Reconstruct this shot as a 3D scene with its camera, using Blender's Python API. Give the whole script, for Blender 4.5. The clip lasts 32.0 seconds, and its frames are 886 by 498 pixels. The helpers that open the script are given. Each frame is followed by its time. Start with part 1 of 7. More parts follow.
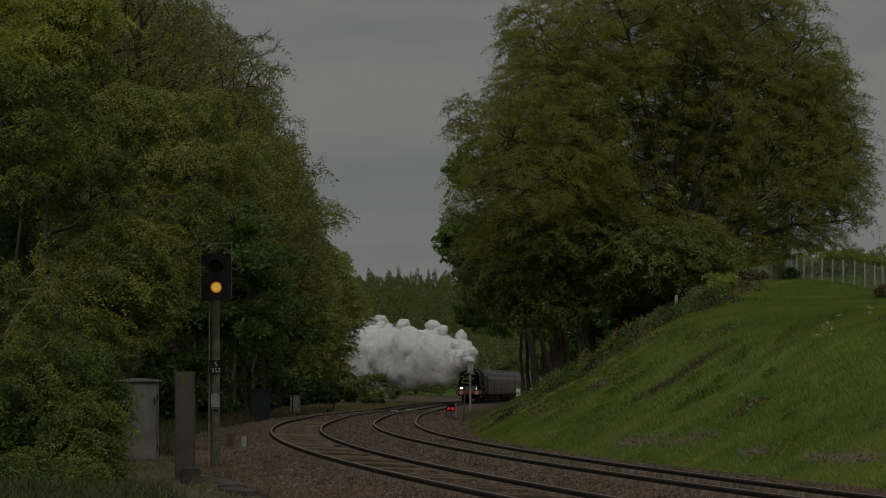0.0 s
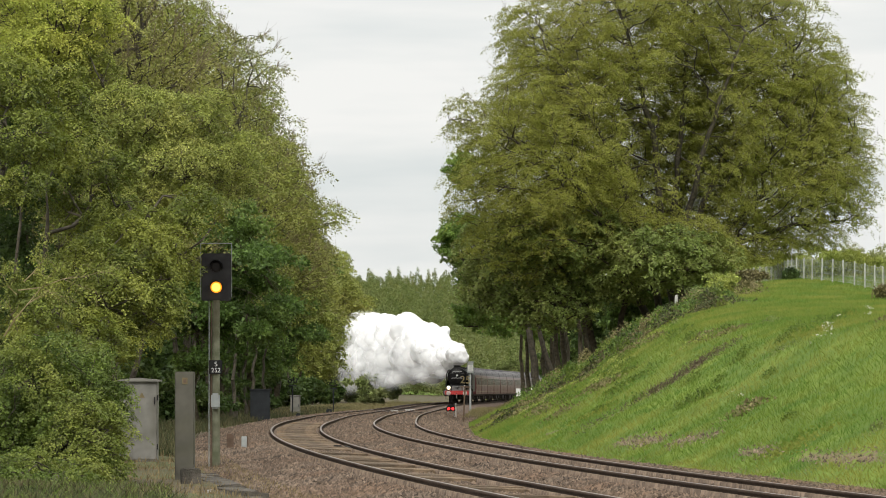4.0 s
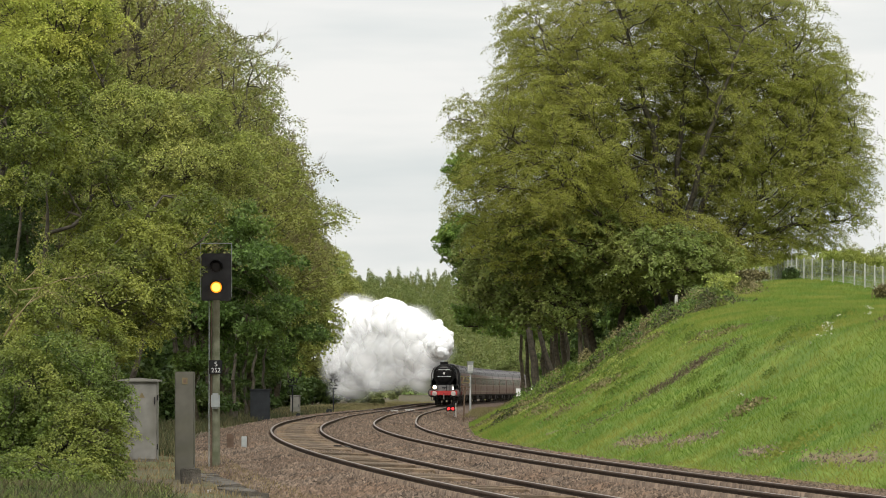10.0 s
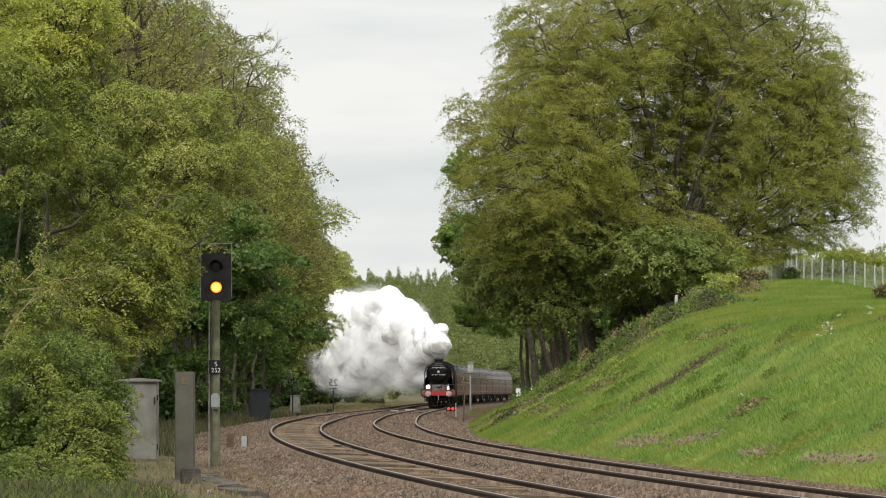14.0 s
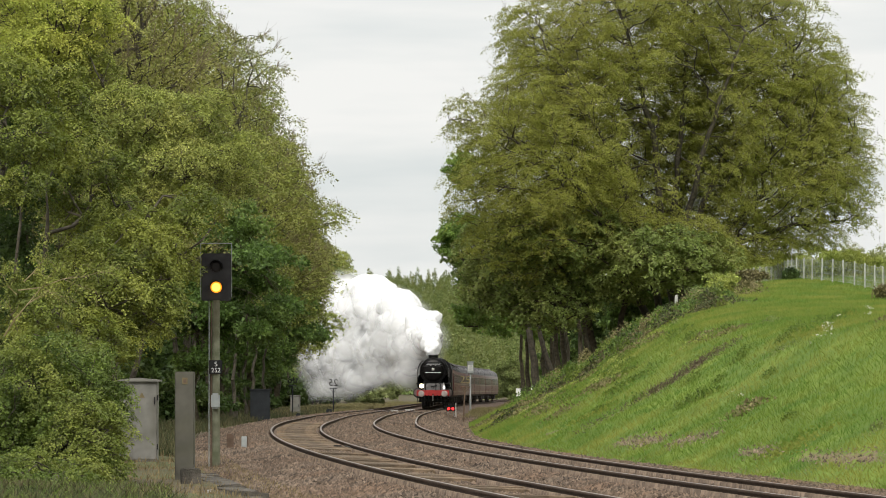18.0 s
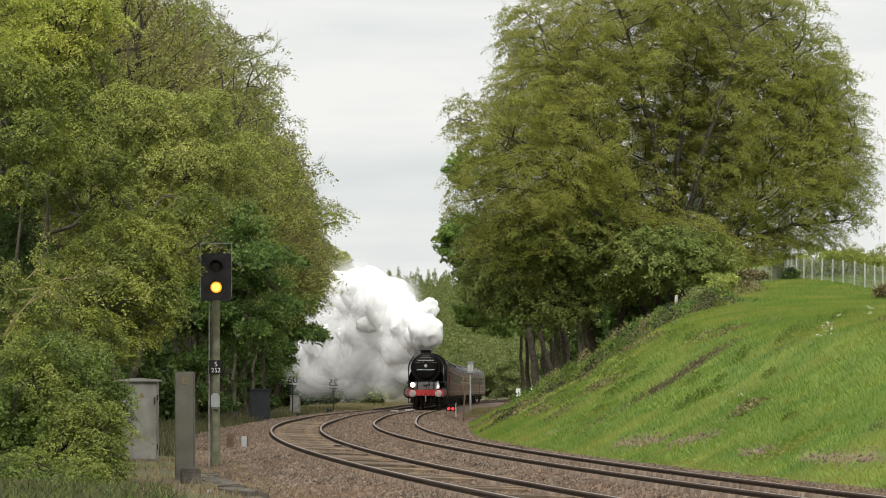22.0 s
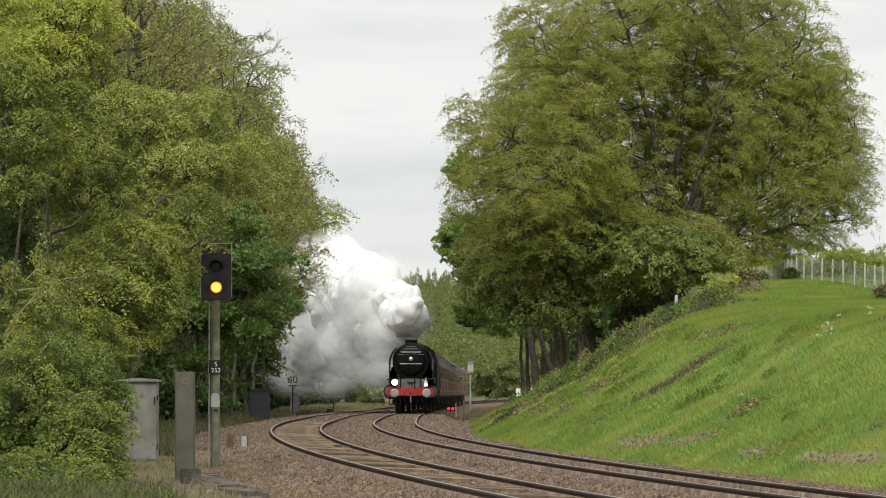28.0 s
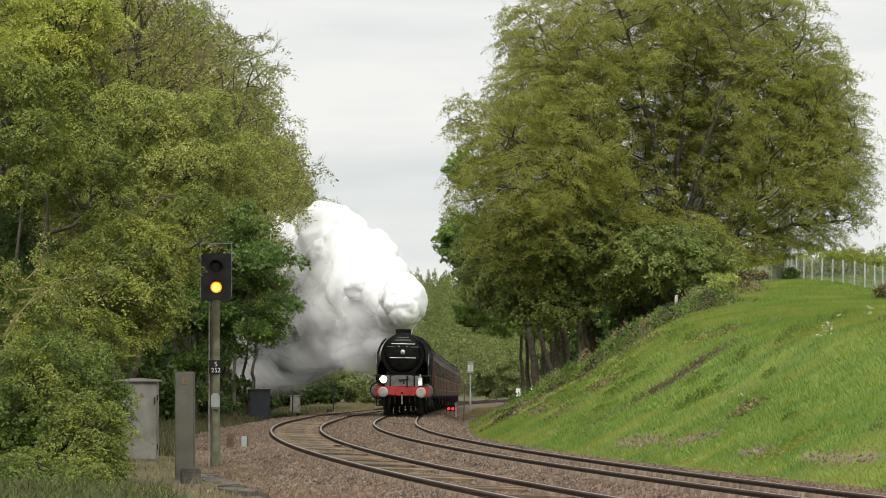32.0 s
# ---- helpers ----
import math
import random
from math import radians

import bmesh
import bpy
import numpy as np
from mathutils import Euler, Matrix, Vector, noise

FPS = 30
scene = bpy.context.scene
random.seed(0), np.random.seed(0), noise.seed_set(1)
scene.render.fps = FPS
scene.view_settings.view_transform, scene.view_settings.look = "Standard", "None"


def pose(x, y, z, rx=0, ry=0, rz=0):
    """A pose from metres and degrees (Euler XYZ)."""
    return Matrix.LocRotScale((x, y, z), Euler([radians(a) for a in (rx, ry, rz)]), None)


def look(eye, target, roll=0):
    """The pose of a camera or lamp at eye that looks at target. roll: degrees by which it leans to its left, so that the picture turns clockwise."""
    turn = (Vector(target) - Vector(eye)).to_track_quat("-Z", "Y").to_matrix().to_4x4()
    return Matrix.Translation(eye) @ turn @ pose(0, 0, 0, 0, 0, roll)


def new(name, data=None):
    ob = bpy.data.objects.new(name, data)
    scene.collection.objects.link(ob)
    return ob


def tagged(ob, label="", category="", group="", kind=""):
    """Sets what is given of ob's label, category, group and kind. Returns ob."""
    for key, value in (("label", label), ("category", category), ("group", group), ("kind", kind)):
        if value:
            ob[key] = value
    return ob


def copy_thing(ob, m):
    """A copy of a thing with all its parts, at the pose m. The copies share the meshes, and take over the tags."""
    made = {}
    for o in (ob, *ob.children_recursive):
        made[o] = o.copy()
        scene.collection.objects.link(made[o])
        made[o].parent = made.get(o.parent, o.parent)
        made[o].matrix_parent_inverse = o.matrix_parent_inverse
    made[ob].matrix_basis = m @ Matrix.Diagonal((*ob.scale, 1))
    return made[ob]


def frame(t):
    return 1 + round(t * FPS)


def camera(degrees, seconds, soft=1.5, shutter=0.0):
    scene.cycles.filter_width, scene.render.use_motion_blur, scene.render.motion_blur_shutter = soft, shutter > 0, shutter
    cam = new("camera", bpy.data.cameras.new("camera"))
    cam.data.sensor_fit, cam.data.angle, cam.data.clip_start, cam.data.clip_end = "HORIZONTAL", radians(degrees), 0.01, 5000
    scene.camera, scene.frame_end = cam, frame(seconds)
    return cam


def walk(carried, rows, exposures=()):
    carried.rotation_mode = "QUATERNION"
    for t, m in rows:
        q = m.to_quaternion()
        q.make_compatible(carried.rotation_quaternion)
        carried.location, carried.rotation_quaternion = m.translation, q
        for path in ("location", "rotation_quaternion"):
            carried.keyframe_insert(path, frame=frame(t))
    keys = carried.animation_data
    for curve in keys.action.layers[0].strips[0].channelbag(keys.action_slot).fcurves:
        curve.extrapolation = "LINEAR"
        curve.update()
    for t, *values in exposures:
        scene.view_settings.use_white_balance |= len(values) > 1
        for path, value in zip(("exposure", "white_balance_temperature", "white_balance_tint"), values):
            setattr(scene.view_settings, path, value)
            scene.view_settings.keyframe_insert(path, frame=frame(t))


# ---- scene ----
# ---- camera ----
EYE = 1.324
cam = camera(9.957, 32.0, soft=0.9)
STILL = pose(0, 0, EYE, 90 + math.degrees(math.atan(243.7 / 9000)), 0, 0)
walk(cam, [(0, STILL), (32, STILL)],
     exposures=[(0, -2.35), (0.5, -1.75), (1.0, -1.0), (1.5, -0.35), (2.0, 0.0), (32.0, 0.0)])

# ---- world and sun: bright overcast ----
world = bpy.data.worlds.new("overcast_sky")
scene.world = world
world.use_nodes = True
wn, wl = world.node_tree.nodes, world.node_tree.links
wn.clear()
w_out = wn.new("ShaderNodeOutputWorld")
w_bg = wn.new("ShaderNodeBackground")
w_sky = wn.new("ShaderNodeTexSky")
w_sky.sky_type = "NISHITA"
w_sky.sun_disc = False
w_sky.sun_elevation = radians(58)
w_sky.sun_rotation = radians(200)
w_geo = wn.new("ShaderNodeTexCoord")
w_map = wn.new("ShaderNodeMapping")
w_map.inputs["Scale"].default_value = (6, 6, 42)
w_noise = wn.new("ShaderNodeTexNoise")
w_noise.inputs["Scale"].default_value = 1.0
w_noise.inputs["Detail"].default_value = 5
w_noise.inputs["Roughness"].default_value = 0.5
w_ramp = wn.new("ShaderNodeValToRGB")
w_ramp.color_ramp.elements[0].position = 0.36
w_ramp.color_ramp.elements[0].color = (0.68, 0.73, 0.735, 1)
w_ramp.color_ramp.elements[1].position = 0.56
w_ramp.color_ramp.elements[1].color = (0.935, 0.93, 0.905, 1)
w_scale = wn.new("ShaderNodeMix")
w_scale.data_type = "RGBA"
w_scale.blend_type = "MULTIPLY"
w_scale.inputs["Factor"].default_value = 1.0
w_scale.inputs[7].default_value = (0.1, 0.1, 0.1, 1)
w_mix = wn.new("ShaderNodeMix")
w_mix.data_type = "RGBA"
w_mix.inputs["Factor"].default_value = 0.93
wl.new(w_geo.outputs["Generated"], w_map.inputs["Vector"])
wl.new(w_map.outputs["Vector"], w_noise.inputs["Vector"])
wl.new(w_noise.outputs["Fac"], w_ramp.inputs["Fac"])
wl.new(w_sky.outputs["Color"], w_scale.inputs[6])
wl.new(w_scale.outputs[2], w_mix.inputs[6])
wl.new(w_ramp.outputs["Color"], w_mix.inputs[7])
wl.new(w_mix.outputs[2], w_bg.inputs["Color"])
w_bg.inputs["Strength"].default_value = 1.0
wl.new(w_bg.outputs["Background"], w_out.inputs["Surface"])

sun = new("sun", bpy.data.lights.new("sun", "SUN"))
sun.data.energy = 3.5
sun.data.angle = radians(70)
sun.data.color = (1.0, 0.97, 0.92)
sun.matrix_world = look((-8, -52, 85), (0, 0, 0))


# ---- materials ----
def material(name, c1, c2, rough=0.8, scale=8.0, metal=0.0, bump=0.0, bump_scale=40.0, island=0.0, objrand=0.0,
             c3=None, big=0.6, translucent=0.0, spec=0.3, along=1.0, patch=None):
    """A node material: two colours by fine noise, a third by broad noise, hue varied piece by piece."""
    m = bpy.data.materials.new(name)
    m.use_nodes = True
    n, l = m.node_tree.nodes, m.node_tree.links
    bsdf = n["Principled BSDF"]
    out = n["Material Output"]
    bsdf.inputs["Roughness"].default_value = rough
    bsdf.inputs["Metallic"].default_value = metal
    bsdf.inputs["Specular IOR Level"].default_value = spec
    co = n.new("ShaderNodeTexCoord")
    place = n.new("ShaderNodeMapping")
    place.inputs["Scale"].default_value = (1, along, 1)
    l.new(co.outputs["Object"], place.inputs["Vector"])
    tex = n.new("ShaderNodeTexNoise")
    tex.inputs["Scale"].default_value = scale
    tex.inputs["Detail"].default_value = 4
    l.new(place.outputs["Vector"], tex.inputs["Vector"])
    ramp = n.new("ShaderNodeValToRGB")
    ramp.color_ramp.elements[0].position, ramp.color_ramp.elements[1].position = 0.35, 0.65
    ramp.color_ramp.elements[0].color, ramp.color_ramp.elements[1].color = (*c1, 1), (*c2, 1)
    l.new(tex.outputs["Fac"], ramp.inputs["Fac"])
    col = ramp.outputs["Color"]
    if c3:
        t2 = n.new("ShaderNodeTexNoise")
        t2.inputs["Scale"].default_value = big
        t2.inputs["Detail"].default_value = 3
        l.new(place.outputs["Vector"], t2.inputs["Vector"])
        r2 = n.new("ShaderNodeValToRGB")
        r2.color_ramp.elements[0].position, r2.color_ramp.elements[1].position = 0.45, 0.65
        l.new(t2.outputs["Fac"], r2.inputs["Fac"])
        mx = n.new("ShaderNodeMix")
        mx.data_type = "RGBA"
        l.new(r2.outputs["Color"], mx.inputs["Factor"])
        l.new(col, mx.inputs[6])
        mx.inputs[7].default_value = (*c3, 1)
        col = mx.outputs[2]
    for source, amount in (("island", island), ("object", objrand)):
        if amount:
            if source == "island":
                g = n.new("ShaderNodeNewGeometry").outputs["Random Per Island"]
            else:
                g = n.new("ShaderNodeObjectInfo").outputs["Random"]
            mr = n.new("ShaderNodeMapRange")
            mr.inputs["To Min"].default_value, mr.inputs["To Max"].default_value = 1 - amount, 1 + amount
            l.new(g, mr.inputs["Value"])
            hs = n.new("ShaderNodeHueSaturation")
            l.new(mr.outputs["Result"], hs.inputs["Value"])
            l.new(col, hs.inputs["Color"])
            col = hs.outputs["Color"]
    if patch:
        at = n.new("ShaderNodeAttribute")
        at.attribute_name = patch[0]
        t4 = n.new("ShaderNodeTexNoise")
        t4.inputs["Scale"].default_value = 5.0
        t4.inputs["Detail"].default_value = 5
        l.new(place.outputs["Vector"], t4.inputs["Vector"])
        ad = n.new("ShaderNodeMath")
        ad.operation = "ADD"
        l.new(at.outputs["Fac"], ad.inputs[0])
        l.new(t4.outputs["Fac"], ad.inputs[1])
        edge = n.new("ShaderNodeMapRange")
        edge.inputs["From Min"].default_value, edge.inputs["From Max"].default_value = 0.95, 1.15
        l.new(ad.outputs["Value"], edge.inputs["Value"])
        mp = n.new("ShaderNodeMix")
        mp.data_type = "RGBA"
        l.new(edge.outputs["Result"], mp.inputs["Factor"])
        l.new(col, mp.inputs[6])
        mp.inputs[7].default_value = (*patch[1], 1)
        col = mp.outputs[2]
    l.new(col, bsdf.inputs["Base Color"])
    if bump:
        t3 = n.new("ShaderNodeTexNoise")
        t3.inputs["Scale"].default_value = bump_scale
        t3.inputs["Detail"].default_value = 5
        l.new(co.outputs["Object"], t3.inputs["Vector"])
        b = n.new("ShaderNodeBump")
        b.inputs["Strength"].default_value = bump
        b.inputs["Distance"].default_value = 0.05
        l.new(t3.outputs["Fac"], b.inputs["Height"])
        l.new(b.outputs["Normal"], bsdf.inputs["Normal"])
    if translucent:
        tr = n.new("ShaderNodeBsdfTranslucent")
        l.new(col, tr.inputs["Color"])
        ms = n.new("ShaderNodeMixShader")
        ms.inputs["Fac"].default_value = translucent
        l.new(bsdf.outputs["BSDF"], ms.inputs[1])
        l.new(tr.outputs["BSDF"], ms.inputs[2])
        l.new(ms.outputs["Shader"], out.inputs["Surface"])
    return m


def glow(name, colour, strength):
    m = bpy.data.materials.new(name)
    m.use_nodes = True
    b = m.node_tree.nodes["Principled BSDF"]
    b.inputs["Base Color"].default_value = (*colour, 1)
    b.inputs["Emission Color"].default_value = (*colour, 1)
    b.inputs["Emission Strength"].default_value = strength
    return m


def leaf_mat(name, c1, c2, c3, island=0.2, big=0.25, through_light=0.34):
    deep = tuple(0.72 * v for v in c1)
    fresh = tuple(1.12 * v for v in c2)
    return material(name, deep, fresh, rough=0.5, scale=2.4, island=min(0.45, island * 2.4), c3=c3, big=big, translucent=through_light, spec=0.3)


M_LEAF_NEAR = leaf_mat("hawthorn_leaf", (0.115, 0.15, 0.027), (0.18, 0.218, 0.038), (0.29, 0.315, 0.06), island=0.15, big=0.9)
M_LEAF_BRIGHT = leaf_mat("maple_leaf", (0.28, 0.35, 0.055), (0.39, 0.44, 0.08), (0.48, 0.49, 0.105), island=0.15, big=0.7)
M_LEAF_MAY = leaf_mat("may_leaf", (0.19, 0.23, 0.05), (0.28, 0.32, 0.068), (0.37, 0.385, 0.10), island=0.2, big=1.3)
M_LEAF_TWIGGY = leaf_mat("opening_leaf", (0.20, 0.215, 0.05), (0.26, 0.275, 0.065), (0.29, 0.28, 0.08), island=0.15)
M_LEAF_BUSH = leaf_mat("bush_leaf", (0.10, 0.155, 0.027), (0.15, 0.205, 0.038), (0.24, 0.27, 0.055), island=0.15, big=0.9)
M_LEAF_MID = leaf_mat("woodland_leaf", (0.245, 0.29, 0.06), (0.315, 0.355, 0.078), (0.35, 0.35, 0.09), island=0.1)
M_LEAF_DARK = leaf_mat("sycamore_leaf", (0.085, 0.15, 0.034), (0.13, 0.205, 0.045), (0.165, 0.225, 0.05))
M_LEAF_OAK = leaf_mat("oak_leaf", (0.335, 0.355, 0.066), (0.315, 0.332, 0.064), (0.345, 0.352, 0.075), island=0.03, through_light=0.5)
M_WEED = leaf_mat("weed_leaf", (0.105, 0.17, 0.028), (0.145, 0.21, 0.036), (0.18, 0.225, 0.042), island=0.1)
M_LEAF_SYC = leaf_mat("young_sycamore_leaf", (0.15, 0.25, 0.052), (0.215, 0.32, 0.067), (0.26, 0.33, 0.075), island=0.12)
M_LEAF_HEDGE = leaf_mat("hedge_leaf", (0.30, 0.34, 0.13), (0.38, 0.42, 0.17), (0.42, 0.42, 0.2), island=0.1)
M_LEAF_BANK = leaf_mat("bank_tree_leaf", (0.28, 0.34, 0.08), (0.36, 0.41, 0.095), (0.39, 0.41, 0.105), island=0.12)
M_LEAF_UNDER = leaf_mat("shaded_sycamore_leaf", (0.18, 0.24, 0.06), (0.23, 0.29, 0.073), (0.27, 0.305, 0.08), island=0.12)
# very dark leaf: mostly the shade under the trees put into its colour
M_LEAF_DARK_SHADE = leaf_mat("dark_leaf_with_shade", (0.045, 0.08, 0.02), (0.07, 0.115, 0.027), (0.09, 0.125, 0.032), island=0.12)
M_LEAF_PALE = leaf_mat("pale_leaf", (0.17, 0.215, 0.065), (0.23, 0.275, 0.09), (0.29, 0.315, 0.13))
M_LEAF_FAR = leaf_mat("far_leaf", (0.15, 0.19, 0.055), (0.19, 0.228, 0.068), (0.225, 0.24, 0.08), island=0.06)
M_BARK = material("bark", (0.05, 0.042, 0.027), (0.11, 0.092, 0.06), 0.9, 6, bump=0.6, bump_scale=18)
M_BARKDARK = material("dark_bark", (0.05, 0.044, 0.032), (0.105, 0.09, 0.066), 0.9, 6, bump=0.6, bump_scale=18)
M_PALETWIG = material("lichened_twig", (0.24, 0.19, 0.10), (0.38, 0.31, 0.18), 0.9, 9)
M_TWIG = material("twig", (0.15, 0.125, 0.065), (0.25, 0.21, 0.12), 0.9, 6)
M_GROUND = material("earth_and_litter", (0.07, 0.055, 0.035), (0.13, 0.10, 0.065), 0.95, 3.0, bump=0.5, bump_scale=14,
                    c3=(0.08, 0.09, 0.03), big=0.2)
M_GRASS = material("grass_turf", (0.085, 0.15, 0.018), (0.12, 0.185, 0.024), 0.9, 1.2, bump=0.4, bump_scale=16,
                   c3=(0.165, 0.23, 0.032), big=0.45, along=0.6, patch=("bare", (0.19, 0.14, 0.085)))
M_BLADE = material("grass_blade", (0.126, 0.228, 0.040), (0.212, 0.282, 0.048), 0.7, 1.2, island=0.04, c3=(0.32, 0.32, 0.075),
                   big=0.35, translucent=0.6, along=0.6)
# rough growth, darkened further by the wood's shade put into the colour
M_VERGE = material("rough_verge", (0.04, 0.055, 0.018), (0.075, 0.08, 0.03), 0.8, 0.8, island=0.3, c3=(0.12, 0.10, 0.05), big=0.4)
M_DRY = material("dry_grass", (0.16, 0.12, 0.06), (0.27, 0.21, 0.11), 0.85, 3, island=0.25)
M_TAN = material("brownish_grass", (0.13, 0.115, 0.05), (0.22, 0.19, 0.085), 0.85, 1, island=0.25)
M_LITTER = material("dead_stem", (0.06, 0.045, 0.03), (0.15, 0.11, 0.07), 0.9, 6, island=0.3)
M_BALLAST = material("ballast_bed", (0.04, 0.028, 0.021), (0.185, 0.135, 0.10), 0.95, 11, bump=1.0, bump_scale=16,
                     c3=(0.14, 0.095, 0.068), big=0.35)
M_STONE = material("ballast_stone", (0.062, 0.045, 0.032), (0.185, 0.138, 0.10), 0.9, 2.5, island=0.6, c3=(0.135, 0.09, 0.06), big=0.3)
M_RAIL = material("rusty_rail_side", (0.042, 0.027, 0.018), (0.085, 0.054, 0.035), 0.8, 7, bump=0.2)
M_RAILTOP = material("polished_rail_head", (0.17, 0.138, 0.112), (0.25, 0.205, 0.17), 0.45, 5, metal=0.5)
M_SLEEPER = material("weathered_sleeper", (0.052, 0.038, 0.028), (0.115, 0.086, 0.062), 0.9, 4, bump=0.4, objrand=0.25)
M_BOARD = material("tan_timber", (0.10, 0.07, 0.044), (0.29, 0.205, 0.128), 0.9, 6, bump=0.5, objrand=0.25, c3=(0.12, 0.092, 0.065), big=1.5)
M_CLIP = material("rail_clip", (0.11, 0.08, 0.058), (0.19, 0.14, 0.10), 0.8, 10, island=0.3)
M_BLACK = material("black_paint", (0.008, 0.008, 0.009), (0.016, 0.015, 0.015), 0.4, 3, spec=0.3)
M_SOOT = material("sooty_black", (0.006, 0.006, 0.006), (0.014, 0.013, 0.012), 0.55, 5, spec=0.08)
M_RED = material("signal_red_paint", (0.32, 0.03, 0.028), (0.43, 0.042, 0.038), 0.45, 4)
M_GREY = material("pale_grey_paint", (0.12, 0.115, 0.112), (0.18, 0.172, 0.168), 0.5, 4)
M_STEEL = material("bright_steel", (0.40, 0.38, 0.36), (0.55, 0.53, 0.50), 0.35, 5, metal=0.7)
M_BUFFER = material("greasy_buffer_steel", (0.30, 0.26, 0.24), (0.45, 0.40, 0.37), 0.5, 6, metal=0.3)
M_COVER = material("dull_cylinder_steel", (0.13, 0.10, 0.095), (0.22, 0.175, 0.165), 0.5, 6, metal=0.2)
M_WHITE = material("white_paint", (0.70, 0.70, 0.68), (0.82, 0.82, 0.80), 0.5, 4)
M_MAROON = material("maroon_coach_paint", (0.095, 0.026, 0.028), (0.135, 0.042, 0.042), 0.35, 1.5, spec=0.4)
M_ROOF = material("sooted_coach_roof", (0.10, 0.095, 0.095), (0.17, 0.16, 0.155), 0.6, 2)
M_PANE = material("dark_window_glass", (0.03, 0.027, 0.028), (0.055, 0.048, 0.048), 0.3, 1, spec=0.2)
M_LINING = material("cream_lining", (0.34, 0.30, 0.24), (0.44, 0.40, 0.33), 0.5, 2)
M_BOGIE = material("dirty_running_gear", (0.020, 0.018, 0.016), (0.05, 0.044, 0.038), 0.8, 5)
M_GALV = material("galvanised_grey", (0.30, 0.32, 0.31), (0.42, 0.44, 0.43), 0.55, 3, c3=(0.20, 0.21, 0.18), big=0.9)
M_CABINET = material("weathered_grey_paint", (0.165, 0.16, 0.14), (0.245, 0.235, 0.21), 0.6, 3, c3=(0.12, 0.115, 0.09), big=1.1)
M_CASE = material("grey_green_post_paint", (0.08, 0.076, 0.06), (0.118, 0.11, 0.088), 0.6, 3, c3=(0.10, 0.095, 0.06), big=1.2)
M_DARKCASE = material("dark_case_paint", (0.017, 0.020, 0.023), (0.027, 0.031, 0.035), 0.6, 3)
M_POST = material("mossy_concrete", (0.125, 0.135, 0.08), (0.23, 0.235, 0.165), 0.9, 5, bump=0.3, c3=(0.10, 0.08, 0.05), big=0.7)
M_SLIPSTONE = material("pale_slip_stone", (0.15, 0.115, 0.08), (0.27, 0.205, 0.145), 0.9, 4, island=0.35)
M_CONC = material("pale_concrete", (0.40, 0.39, 0.36), (0.55, 0.54, 0.50), 0.85, 4, bump=0.2)
M_EDGE = material("grimy_concrete", (0.05, 0.045, 0.036), (0.13, 0.115, 0.095), 0.9, 5, bump=0.5)
M_SIGBACK = material("matt_black_board", (0.030, 0.028, 0.030), (0.050, 0.047, 0.048), 0.7, 4)
M_YELLOWSIGN = material("faded_yellow_paint", (0.15, 0.115, 0.055), (0.22, 0.17, 0.085), 0.6, 5)
M_BROWN = material("brown_post_paint", (0.09, 0.06, 0.04), (0.15, 0.10, 0.07), 0.8, 6)
M_AMBER = glow("amber_signal_light", (1.0, 0.33, 0.02), 1.2)
M_AMBERHOT = glow("amber_light_centre", (1.0, 0.66, 0.10), 1.9)
M_REDLIGHT = glow("red_signal_light", (1.0, 0.03, 0.03), 1.6)
M_LAMPRING = glow("headlight_glare", (1.0, 0.82, 0.42), 1.0)
M_HEADLIGHT = glow("headlight", (1.0, 0.95, 0.80), 60)
M_LAMPWHITE = glow("white_lamp_lens", (1.0, 0.97, 0.92), 2.5)
M_STEAM = material("white_steam", (0.98, 0.98, 0.98), (0.99, 0.99, 0.99), 1.0, 0.8, translucent=0.3, spec=0.0)


